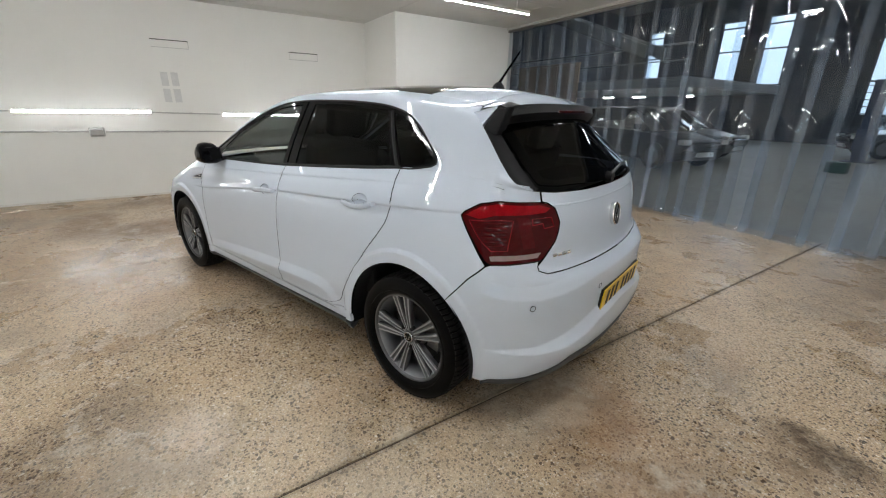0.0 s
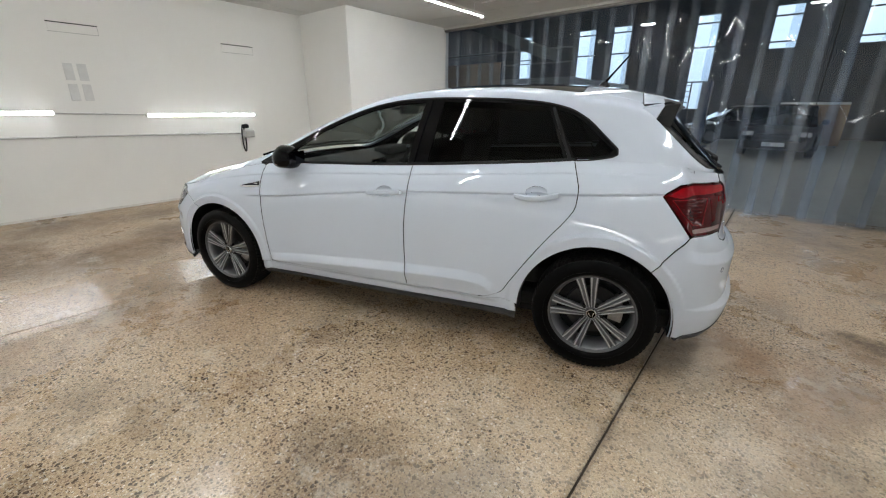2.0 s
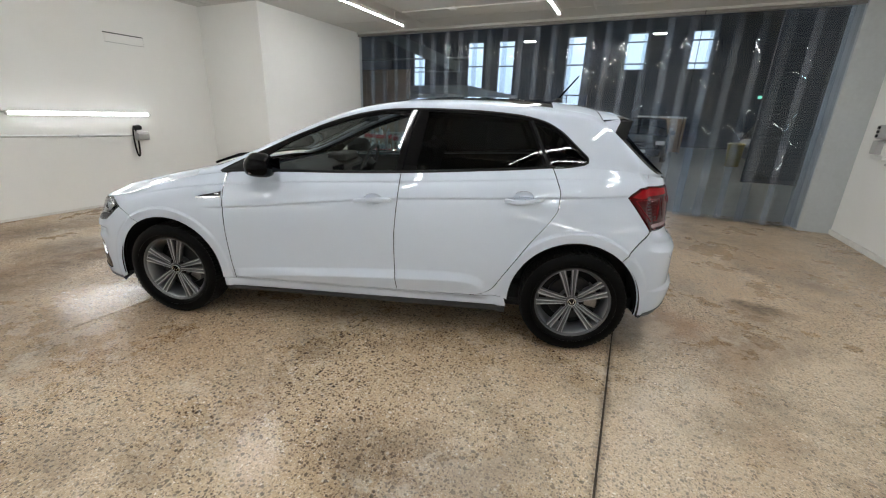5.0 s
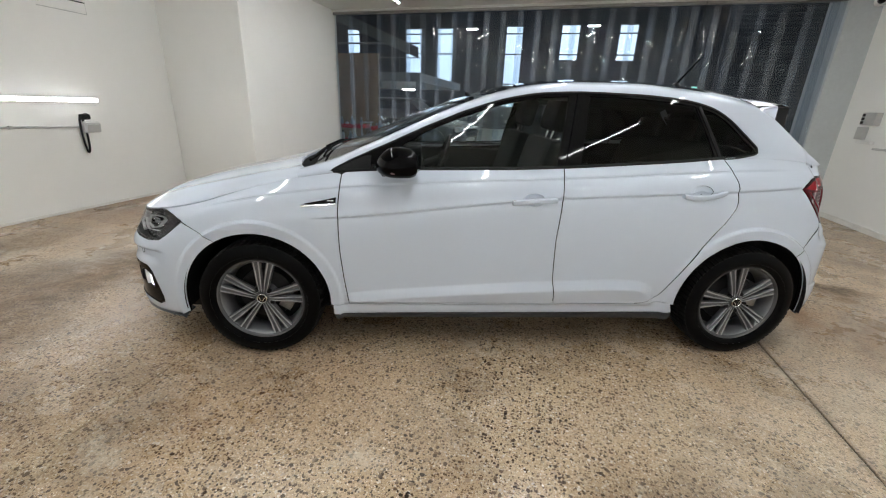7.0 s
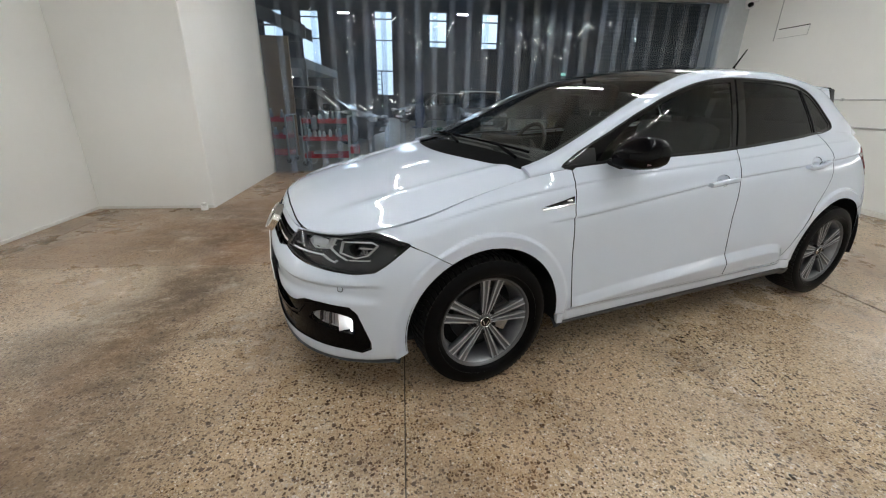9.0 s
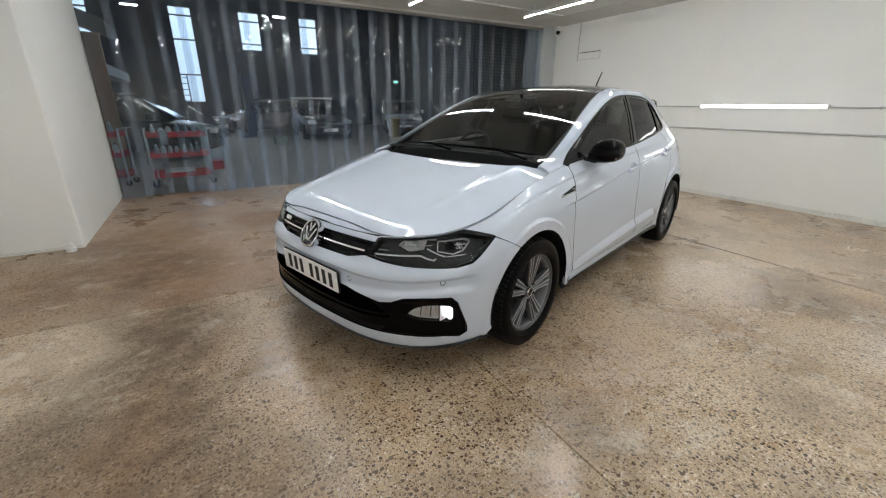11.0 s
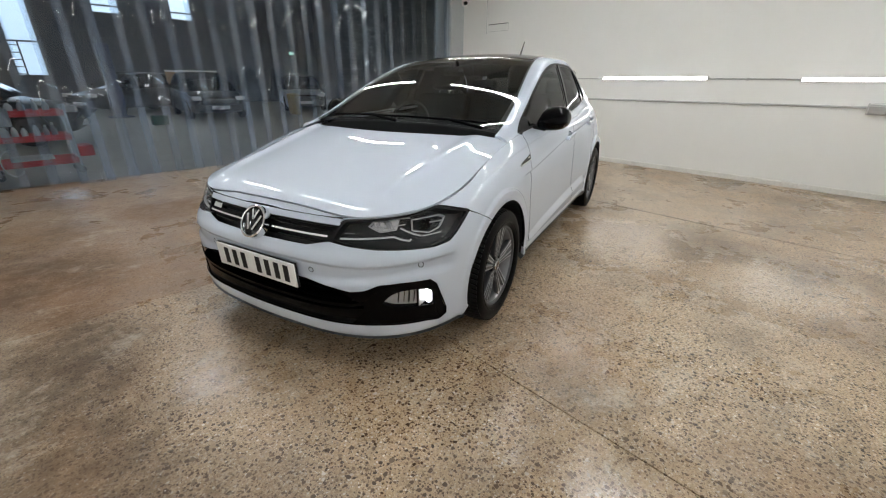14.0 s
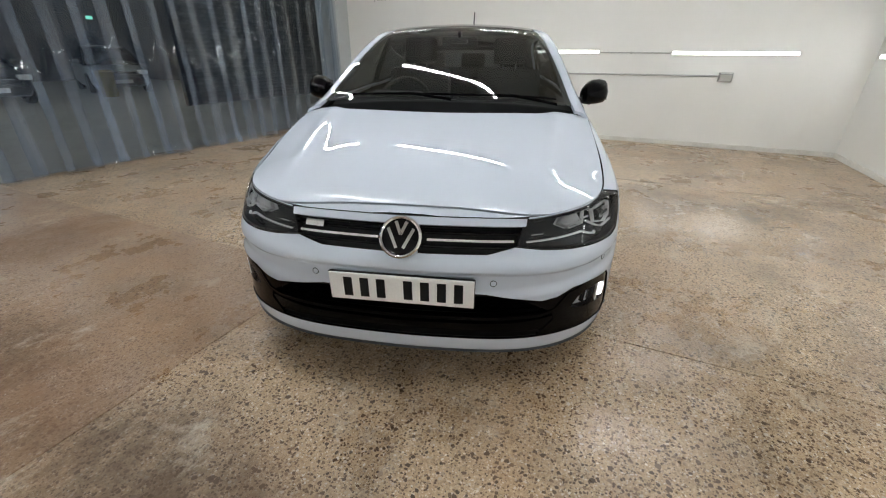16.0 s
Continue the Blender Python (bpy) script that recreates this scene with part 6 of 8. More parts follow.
# ---- tailgate, rear lamps, rear bumper ----
def r_open(pts, step=0.012):
    q = [(s_rear(p[0]), p[1]) if len(p) == 2 else (s_of_x(p[1]), p[2]) for p in pts]
    return fine(q, step, closed=False)


def r_loop(half):
    q = r_open(half)
    return q + [(2 * S_END - s, z) for s, z in q[::-1]]


TAIL = [("x", 0.256, 0.928), ("x", 0.30, 0.955), ("x", 0.345, 0.974), (0.80, 0.982), (0.66, 0.982), (0.585, 0.976), (0.545, 0.955), (0.526, 0.900), (0.535, 0.865), (0.552, 0.828), (0.615, 0.765), (0.635, 0.757), (0.74, 0.754), ("x", 0.410, 0.752), ("x", 0.392, 0.762), ("x", 0.335, 0.835)]
tl_q = fillet([(s_rear(p[0]), p[1]) if len(p) == 2 else (s_of_x(p[1]), p[2]) for p in TAIL], 0.012)
tl_loop = fine(tl_q, 0.01)
GATE = [(0.0, 0.999), (0.30, 1.003), (0.52, 1.012), (0.605, 1.019), (0.606, 0.986), (0.578, 0.980), (0.537, 0.957), (0.518, 0.900), (0.527, 0.862), (0.545, 0.824), (0.608, 0.760), (0.640, 0.735), (0.638, 0.720), (0.60, 0.706), (0.50, 0.702), (0.30, 0.697), (0.0, 0.696)]
panel("tailgate", flank, r_loop(GATE), M_PAINT, car, step=(0.02, 0.010), thick=0.012, label="white tailgate")
CORNER = [(0.615, 1.020), (0.66, 1.025), (0.73, 1.031), ("x", 0.453, 1.040), ("x", 0.450, 0.992), (0.80, 0.986), (0.66, 0.986), (0.616, 0.984)]
panel("pillar_foot", flank, fine([(s_rear(p[0]), p[1]) if len(p) == 2 else (s_of_x(p[1]), p[2]) for p in CORNER], 0.012), M_PAINT, car, mirror=True)
arc_r = [("x", x, z) for x, z in arch(ARCH_R, 48.4, -8, 20)]
RBUMP = [(0.0, 0.692), (0.30, 0.693), (0.50, 0.698), (0.60, 0.702), (0.643, 0.718), (0.645, 0.735), (0.640, 0.752), (0.74, 0.749), ("x", 0.407, 0.747), ("x", 0.393, 0.744), ("x", 0.326, 0.686)] + arc_r + [("x", 0.40, 0.250), ("x", 0.44, 0.262), (0.70, 0.272), (0.55, 0.300), (0.49, 0.325), (0.40, 0.330), (0.24, 0.322), (0.0, 0.320)]
panel("rear_bumper", flank, r_loop(RBUMP), M_PAINT, car, step=(0.016, 0.006), thick=0.012, label="white rear bumper with parking sensors")
DIFF = [(0.0, 0.316), (0.24, 0.318), (0.40, 0.326), (0.49, 0.321), (0.55, 0.296), (0.70, 0.268), ("x", 0.44, 0.258), ("x", 0.40, 0.245), ("x", 0.40, 0.228), (0.70, 0.230), (0.42, 0.242), (0.0, 0.246)]
panel("diffuser", flank, r_loop(DIFF), M_SKIRT, car, offset=0.004, thick=0.08, label="dark grey rear diffuser")
ribbon("gate_crease", flank, [(s, 0.955 + 0.012 * ((s - S_END) / 0.55) ** 2) for s in np.linspace(s_rear(0.55), s_rear(-0.55), 50)], 0.010, M_PAINT, car, offset=0.0022, thick=0.002)
# plain bars where the model name stands
for sg, n, w in ((1, 4, 0.024),):
    for k in range(n):
        h0 = 0.560 - k * (w + 0.006)
        ribbon("name_mark", flank, [(s, 0.768 - 0.001 * k) for s in np.linspace(s_rear(h0), s_rear(h0 - w), 5)], 0.014, M_CHROME, car, offset=0.003, thick=0.001, label="plain chrome bar")


def tail_lamp(sgn):
    tl = panel("tail_lamp", flank, tl_loop, M_REDDARK, car, offset=0.001, thick=0.02, label="dark red tail lamp with bright red bars")[0]
    def rs(pts):
        return [(s_rear(p[0]), p[1]) if len(p) == 2 else (s_of_x(p[1]), p[2]) for p in pts]
    upper = [("x", 0.272, 0.930), ("x", 0.345, 0.966), (0.80, 0.974), (0.62, 0.972), (0.57, 0.958), (0.60, 0.944), (0.72, 0.938), ("x", 0.40, 0.932), ("x", 0.34, 0.920)]
    panel("upper_band", flank, fine(rs(upper), 0.012), M_RED, tl, offset=0.0022, thick=0.002)
    mid = [(0.735, 0.930), (0.685, 0.928), (0.655, 0.812), (0.705, 0.808)]
    panel("centre_band", flank, fine(rs(mid), 0.012), M_REDMID, tl, offset=0.0028, thick=0.002)
    for k in range(6):
        z = 0.906 - 0.017 * k
        ribbon("light_rib", flank, [(s_of_x(0.325 + 0.012 * k), z), (s_of_x(0.385), z), (s_rear(0.765), z)], 0.006, M_REDMID, tl, offset=0.0026, thick=0.002)
    loops = ([("x", 0.298, 0.912), ("x", 0.352, 0.850), ("x", 0.408, 0.800), (0.762, 0.800), (0.745, 0.918), ("x", 0.37, 0.915)],
             [(0.668, 0.924), (0.572, 0.924), (0.560, 0.888), (0.612, 0.884), (0.620, 0.904), (0.668, 0.900)])
    for lp in loops:
        ribbon("light_line", flank, fine(rs(lp), 0.01), 0.0042, M_REDLINE, tl, offset=0.0035, thick=0.002, closed=True)
    low = [("x", 0.402, 0.782), (0.73, 0.784), (0.625, 0.790), (0.645, 0.770), (0.74, 0.765), ("x", 0.410, 0.764)]
    panel("reversing_lamp", flank, fine(rs(low), 0.01), M_TAILCLEAR, tl, offset=0.0022, thick=0.002, label="clear reversing lamp")
    if sgn > 0:
        tl.scale = (1, -1, 1)


tail_lamp(-1)
tail_lamp(1)

# roof spoiler: white top, black blades at its sides
def spoiler():
    hs = np.linspace(-0.488, 0.488, 45)
    bm, rings = bmesh.new(), []
    for h in hs:
        u = abs(h) / 0.488
        tail_x, z_up = 0.296 - 0.05 * u ** 2.5, 1.352 - 0.020 * u ** 4
        p, n = cabin(np.array([(0.108, w_top(0.108, h * 0.93))]))
        z_root = p[0][2]
        rings.append([(0.110, -h * 0.93, z_root + 0.001), (0.20, -h * 0.965, z_root * 0.55 + z_up * 0.45 + 0.006), (0.262 - 0.04 * u, -h, z_up + 0.009), (tail_x, -h, z_up), (tail_x + 0.004, -h, z_up - 0.012), (tail_x - 0.02, -h, z_up - 0.022), (0.19, -h, z_up - 0.035), (0.15, -h * 0.93, z_root - 0.06)])
    loft(bm, rings)
    bmesh.ops.recalc_face_normals(bm, faces=bm.faces)
    sp = part("roof_spoiler", bm, [M_PAINT, M_BLACK], car, "white roof spoiler with black sides and underside")
    for f in sp.data.polygons:
        if f.normal.z < 0.35 or abs(f.center.y) > 0.40 and f.center.x > 0.19:
            f.material_index = 1
    bm, rings = bmesh.new(), []
    for h in hs * 0.985:
        u = abs(h) / 0.488
        tail_x, z_up = 0.312 - 0.07 * u ** 2.5, 1.340 - 0.022 * u ** 4
        rings.append([(tail_x - 0.05, -h, z_up), (tail_x, -h, z_up + 0.002), (tail_x + 0.012, -h, z_up - 0.024), (tail_x - 0.02, -h, z_up - 0.062), (0.215, -h, z_up - 0.066), (0.18, -h, z_up - 0.03)])
    loft(bm, rings)
    bmesh.ops.recalc_face_normals(bm, faces=bm.faces)
    part("lower_lip", bm, M_BLACK, sp, "black lip")
    part("brake_light", boxed((0.325, -0.15, 1.312), (0.331, 0.15, 1.323), 0.002), M_REDDARK, sp, "dark red high brake light")
    for sg in (-1, 1):
        bm = bmesh.new()
        loft(bm, [[(0.080, sg * 0.460, 1.312), (0.195, sg * 0.460, 1.338), (0.200, sg * 0.460, 1.325), (0.162, sg * 0.475, 1.250)],
                  [(0.080, sg * 0.512, 1.306), (0.195, sg * 0.492, 1.334), (0.200, sg * 0.494, 1.322), (0.162, sg * 0.540, 1.250)]])
        bmesh.ops.recalc_face_normals(bm, faces=bm.faces)
        part("spoiler_foot", bm, M_PAINT, sp, "white foot", smooth=False)
        bm = bmesh.new()
        loft(bm, [[(0.166, sg * 0.460, 1.246), (0.206, sg * 0.450, 1.334), (0.272, sg * 0.450, 1.338), (0.240, sg * 0.470, 1.226)],
                  [(0.166, sg * 0.535, 1.244), (0.206, sg * 0.496, 1.328), (0.268, sg * 0.492, 1.332), (0.238, sg * 0.530, 1.220)]])
        bmesh.ops.bevel(bm, geom=bm.edges[:], offset=0.004, segments=2, affect="EDGES")
        bmesh.ops.recalc_face_normals(bm, faces=bm.faces)
        part("side_blade", bm, M_BLACK, sp, "black side blade", smooth=False)


spoiler()
# rear wiper, front wipers, aerial
p0 = cabin(np.array([(0.535, 2.0)]))[0]
bm = lathe(bmesh.new(), [(0.0, 0.035), (0.022, 0.03), (0.028, 0.0)], 16, "X", tuple(p0[0]))
wiper = part("rear_wiper", bm, M_BLACK, car, "black rear wiper")
wl = [cabin(np.array([(0.53 - 0.05 * t, w_top(0.53 - 0.05 * t, 0.38 * t * -1))]))[0][0] + np.array((0.028, 0, 0.012)) for t in np.linspace(0, 1, 8)]
part("arm", sweep(bmesh.new(), [tuple(q) for q in wl], [0.009 - 0.0006 * k for k in range(8)], 6), M_BLACK, wiper)
for h0, h1 in ((0.05, -0.52), (0.60, 0.03)):
    line = []
    for t in np.linspace(0, 1, 14):
        h = h0 + (h1 - h0) * t
        x = -2.275 + 0.045 * (abs(h) / 0.66) ** 2
        p, n = cabin(np.array([(x, w_top(x, h))]))
        line.append(tuple(p[0] + n[0] * 0.012))
    w_ = part("front_wiper", sweep(bmesh.new(), line, 0.006, 6), M_SEAM, car, "black windscreen wiper")
    p1 = line[0]
    part("arm", sweep(bmesh.new(), [(p1[0] - 0.07, p1[1], p1[2] - 0.02), (line[5][0] - 0.02, line[5][1], line[5][2] + 0.004), line[7]], 0.008, 6), M_SEAM, w_)
aer = cabin(np.array([(-0.105, 2.0)]))[0]
az = aer[0][2]
ant = part("aerial", lathe(bmesh.new(), [(0.0, 0.032), (0.016, 0.028), (0.030, 0.012), (0.036, -0.004)], 20, "Z", (-0.105, 0, az)), M_BLACK, car, "black rod aerial on the roof")
part("mast", sweep(bmesh.new(), [(-0.105, 0, az + 0.02), (-0.075, 0, az + 0.06), (0.015, 0, az + 0.172)], [0.009, 0.0065, 0.0042], 8), M_SEAM, ant)


# door mirrors
def door_mirror(sgn):
    rings = []
    for t, hw, z0, z1, xf, xb in ((0.0, 0.795, 0.970, 1.030, -1.955, -1.84), (0.12, 0.815, 0.956, 1.066, -1.975, -1.812), (0.35, 0.85, 0.950, 1.088, -1.975, -1.790), (0.6, 0.89, 0.952, 1.093, -1.962, -1.780), (0.82, 0.928, 0.960, 1.086, -1.935, -1.778), (0.95, 0.948, 0.976, 1.068, -1.90, -1.780), (1.0, 0.956, 1.00, 1.045, -1.865, -1.788)):
        zc, rz, xc, rx = (z0 + z1) / 2, (z1 - z0) / 2, (xf + xb) / 2, (xb - xf) / 2
        ring = []
        for k in range(24):
            a = k * math.tau / 24
            ca, sa = math.cos(a), math.sin(a)
            lean = 0.035 * max(sa, 0.0) * max(-ca, 0.0)
            ring.append((xc + 0.022 + lean + rx * math.copysign(abs(ca) ** (0.85 if ca < 0 else 0.5), ca), sgn * hw, zc + rz * math.copysign(abs(sa) ** (0.9 if sa > 0 else 0.55), sa)))
        rings.append(ring)
    bm = bmesh.new()
    loft(bm, rings)
    bmesh.ops.recalc_face_normals(bm, faces=bm.faces)
    mr = part("door_mirror", bm, M_TRIM, car, "gloss black door mirror")
    bm = bmesh.new()
    loft(bm, [[(-1.93, sgn * 0.765, 0.962), (-1.84, sgn * 0.765, 0.968), (-1.84, sgn * 0.765, 0.992), (-1.93, sgn * 0.765, 0.99)], [(-1.93, sgn * 0.85, 0.950), (-1.83, sgn * 0.85, 0.955), (-1.83, sgn * 0.85, 0.985), (-1.93, sgn * 0.85, 0.98)]])
    bmesh.ops.bevel(bm, geom=bm.edges[:], offset=0.006, segments=2, affect="EDGES")
    bmesh.ops.recalc_face_normals(bm, faces=bm.faces)
    part("foot", bm, M_BLACK, mr)
    gl = part("glass", boxed((-0.003, -0.050, -0.038), (0.0, 0.050, 0.038), 0.001), M_MIRROR, mr, "mirror glass")
    gl.matrix_local = pose(-1.755, sgn * 0.882, 1.022, 0, 2, sgn * 13)
    part("indicator", boxed((-1.878, min(sgn * 0.90, sgn * 0.947), 0.978), (-1.778, max(sgn * 0.90, sgn * 0.947), 0.986), 0.003), M_TAILCLEAR, mr, "slim clear indicator strip")


door_mirror(-1)
door_mirror(1)
# mirror triangles
tri = [(-2.155, 0.968), (-2.02, 1.032), (-1.985, 1.035), (-1.99, 0.975)]
panel("mirror_triangle", cabin, cab(tri), M_BLACK, car, offset=0.001, thick=0.006, mirror=True)


# door handles with their bowls
def handle(x, z, h_off, parent, sgn):
    hd = new("door_handle", bpy.data.meshes.new("door_handle"))
    bm = bmesh.new()
    rings = []
    for t in np.linspace(-1, 1, 17):
        p, n = flank(np.array([(s_of_x(x + 0.108 * t), z + 0.010 * t)]))
        lift = 0.022 + 0.004 * (1 - t * t)
        hz = 0.0145 * (1 - 0.22 * abs(t) ** 8)
        c = p[0] + n[0] * lift
        rings.append([(c[0] + n[0][0] * a, (c[1] + n[0][1] * a), c[2] + b * hz) for a, b in ((0.008, -0.55), (0.010, 0.0), (0.008, 0.6), (0.0, 1.0), (-0.024 if abs(t) > 0.8 else -0.013, 0.75), (-0.024 if abs(t) > 0.8 else -0.013, -0.75), (0.0, -1.0))])
    loft(bm, rings)
    bmesh.ops.recalc_face_normals(bm, faces=bm.faces)
    finish(hd, bm, M_PAINT, True)
    hd.parent = parent
    panel("bowl", dished(x, z), hollow(x, z), M_PAINT, hd, thick=0.0, step=(0.006, 0.005))
    if sgn > 0:
        hd.scale = (1, -1, 1)


for i, d in enumerate(front_doors):
    handle(*HANDLE_F, 0, d, (-1, 1)[i])
for i, d in enumerate(rear_doors):
    handle(*HANDLE_R, 0, d, (-1, 1)[i])
# wing badge: dark slim blade with a chrome lower edge
wb = [(-2.300, 0.811), (-2.21, 0.829), (-2.143, 0.845), (-2.146, 0.817), (-2.20, 0.808)]
panel("wing_badge", flank, on_flank(wb, 0.008), M_GLOSSBLACK, car, offset=0.003, thick=0.006, mirror=True, label="slim black wing badge with chrome edge")
ribbon("badge_edge", flank, [(s_of_x(x), 0.802 + 0.012 * (x + 2.29) / 0.145) for x in np.linspace(-2.31, -2.145, 12)], 0.011, M_CHROME, car, offset=0.004, thick=0.002, mirror=True)
ribbon("badge_mark", flank, [(s_of_x(x), 0.829) for x in np.linspace(-2.185, -2.155, 5)], 0.010, M_CHROME, car, offset=0.0048, thick=0.001, mirror=True)

# ---- wheels ----
def wheel():
    wh = new("wheel", bpy.data.meshes.new("wheel"))
    # outwards is -y; the wheel's middle plane at y = 0.  The root mesh is the alloy barrel
    bm = lathe(bmesh.new(), [(0.206, 0.085), (0.200, 0.08), (0.188, 0.05), (0.186, -0.02), (0.196, -0.06), (0.206, -0.078), (0.2175, -0.085), (0.2185, -0.080), (0.2120, -0.070)], 64)
    bmesh.ops.recalc_face_normals(bm, faces=bm.faces)
    finish(wh, bm, M_BARREL, True)
    part("rim_lip", lathe(bmesh.new(), [(0.2000, -0.062), (0.2050, -0.077), (0.2110, -0.0845), (0.2175, -0.0855), (0.2190, -0.0800)], 64), M_ALLOYDARK, wh, "grey rim lip")
    # five pairs of spokes
    for k in range(5):
        ang = k * math.tau / 5 + radians(90)
        for sg in (-1, 1):
            bm = bmesh.new()
            rings = []
            for r, off, w, y, dep in ((0.030, 0.0115, 0.0110, -0.062, 0.030), (0.06, 0.0150, 0.0135, -0.066, 0.030), (0.10, 0.0205, 0.0160, -0.070, 0.030), (0.15, 0.0275, 0.0190, -0.073, 0.028), (0.190, 0.0345, 0.0225, -0.075, 0.028), (0.206, 0.0380, 0.0265, -0.076, 0.028)):
                rings.append([(r, y + dy, off * sg + w * k_) for k_, dy in ((-1.0, 0.006), (-0.74, 0.0), (-0.40, 0.0), (0.0, 0.005), (0.40, 0.0), (0.74, 0.0), (1.0, 0.006), (0.8, dep), (-0.8, dep))])
            loft(bm, rings)
            bmesh.ops.recalc_face_normals(bm, faces=bm.faces)
            bmesh.ops.rotate(bm, verts=bm.verts, matrix=Matrix.Rotation(-ang, 3, "Y"))
            sp = part("spoke", bm, [M_ALLOYDARK, M_ALLOY], wh, smooth=False)
            for f in sp.data.polygons:
                if f.normal.y < -0.93:
                    f.material_index = 1
    part("hub", lathe(bmesh.new(), [(0.0, -0.066), (0.030, -0.066), (0.034, -0.062), (0.058, -0.056), (0.064, -0.045), (0.066, 0.02)], 40), M_ALLOYDARK, wh)
    cap = part("hub_cap", lathe(bmesh.new(), [(0.0, -0.0735), (0.022, -0.073), (0.027, -0.069), (0.028, -0.06)], 32), M_GLOSSBLACK, wh, "hub cap with plain silver ring")
    part("ring", lathe(bmesh.new(), [(0.0215, -0.0735), (0.0235, -0.0745), (0.0265, -0.072), (0.0275, -0.069)], 32), M_CHROME, cap)
    for x0, z0, x1, z1 in ((-0.014, 0.008, -0.004, -0.012), (0.014, 0.008, 0.004, -0.012)):
        d = Vector((x1 - x0, 0, z1 - z0)).normalized()
        a, b = d.z * 0.0018, -d.x * 0.0018
        part("bar", prism(bmesh.new(), [(x0 + a, z0 + b), (x1 + a, z1 + b), (x1 - a, z1 - b), (x0 - a, z0 - b)], -0.0755, -0.072), M_CHROME, cap, smooth=False)
    for k in range(5):
        a = radians(90 + 36) + k * math.tau / 5
        part("wheel_bolt", lathe(bmesh.new(), [(0.0, -0.058), (0.0085, -0.058), (0.0095, -0.052), (0.0125, -0.05), (0.0125, -0.04)], 12, "Y", (0.051 * math.cos(a), -0.012, 0.051 * math.sin(a))), M_BLACK, wh)
    part("brake_disc", lathe(bmesh.new(), [(0.06, -0.005), (0.135, -0.005), (0.137, 0.0), (0.137, 0.018), (0.06, 0.018)], 48), M_BRAKE, wh, "grey brake disc")
    bm = bmesh.new()
    loft(bm, [[(0.085 * math.cos(a), y, 0.085 * math.sin(a)) for a in np.linspace(-0.55, 0.55, 8)] + [(0.150 * math.cos(a), y, 0.150 * math.sin(a)) for a in np.linspace(0.5, -0.5, 8)] for y in (-0.028, 0.04)])
    bmesh.ops.recalc_face_normals(bm, faces=bm.faces)
    part("brake_caliper", bm, M_STEEL, wh)
    part("backing_plate", lathe(bmesh.new(), [(0.0, 0.03), (0.185, 0.03), (0.186, 0.05)], 40), M_BLACK, wh)
    # tyre: body, side bead, tread blocks
    prof = [(0.2150, -0.080), (0.2200, -0.090), (0.2350, -0.0985), (0.2600, -0.1010), (0.2850, -0.0950), (0.2960, -0.0880), (0.2980, -0.0780), (0.2990, -0.060), (0.2995, 0.0), (0.2990, 0.06), (0.2980, 0.078), (0.2960, 0.088), (0.2850, 0.095), (0.26, 0.101), (0.235, 0.098), (0.215, 0.085)]
    ty = part("tyre", lathe(bmesh.new(), prof, 96), M_RUBBER, wh, "black road tyre")
    part("sidewall_ring", lathe(bmesh.new(), [(0.2390, -0.0993), (0.2400, -0.1012), (0.2425, -0.1014), (0.2440, -0.0998)], 72), M_RUBBER, ty)
    bm = bmesh.new()
    for k in range(72):
        a = k * math.tau / 72
        for y0, y1, sk in ((-0.089, -0.052, 0.012), (-0.047, -0.018, -0.010), (-0.014, 0.014, 0.0), (0.018, 0.047, 0.010), (0.052, 0.089, -0.012)):
            ring0, ring1 = [], []
            for yy, aa in ((y0, a + sk), (y1, a - sk), (y1, a - sk + 0.060), (y0, a + sk + 0.060)):
                edge = abs(yy) > 0.08
                r1 = 0.3075 if not edge else 0.3000
                ring0.append((0.290 * math.cos(aa), yy * (1.0 if not edge else 0.98), 0.290 * math.sin(aa)))
                ring1.append((r1 * math.cos(aa), yy, r1 * math.sin(aa)))
            loft(bm, [ring0, ring1])
    bmesh.ops.recalc_face_normals(bm, faces=bm.faces)
    part("tread", bm, M_TREAD, ty, smooth=False)
    return wh


w0 = wheel()
w0.parent = car
WZ = 0.3075
w0.matrix_basis = pose(-2.548, -0.760, WZ, 0, 0, 0) @ pose(0, 0, 0, 0, 8, 0)
for x, y, rot, spin in ((0.0, -0.757, 0, -12), (-2.548, 0.760, 180, 20), (0.0, 0.757, 180, 47)):
    c = copy_thing(w0, pose(x, y, WZ, 0, 0, rot) @ pose(0, 0, 0, 0, spin, 0))
    c.parent = car
# wheel-arch liners
for cx0, rad in ((ARCH_F[0], ARCH_F[2]), (ARCH_R[0], ARCH_R[2])):
    for sg in (-1, 1):
        bm = bmesh.new()
        loft(bm, [[(cx0 + (rad + 0.006) * math.cos(a), sg * y, 0.305 + (rad + 0.006) * math.sin(a)) for a in np.linspace(radians(-8), radians(188), 40)] for y in (0.845, 0.60)], closed=False, caps=False)
        fan = [bm.verts.new((cx0 + (rad + 0.006) * math.cos(a), sg * 0.60, 0.305 + (rad + 0.006) * math.sin(a))) for a in np.linspace(radians(-8), radians(188), 40)]
        bm.faces.new(fan)
        part("arch_liner", bm, M_BLACK, car, "black wheel-arch liner", smooth=False)
# underside
part("underbody", boxed((-3.1, -0.66, 0.17), (0.36, 0.66, 0.25), 0.03, 2), M_BLACK, car, smooth=False)
part("bulkhead", boxed((-2.2, -0.70, 0.24), (-2.12, 0.70, 0.90), 0.01), M_BLACK, car, smooth=False)
part("engine_bay", boxed((-3.2, -0.60, 0.24), (-2.2, 0.60, 0.60), 0.03), M_BLACK, car, smooth=False)
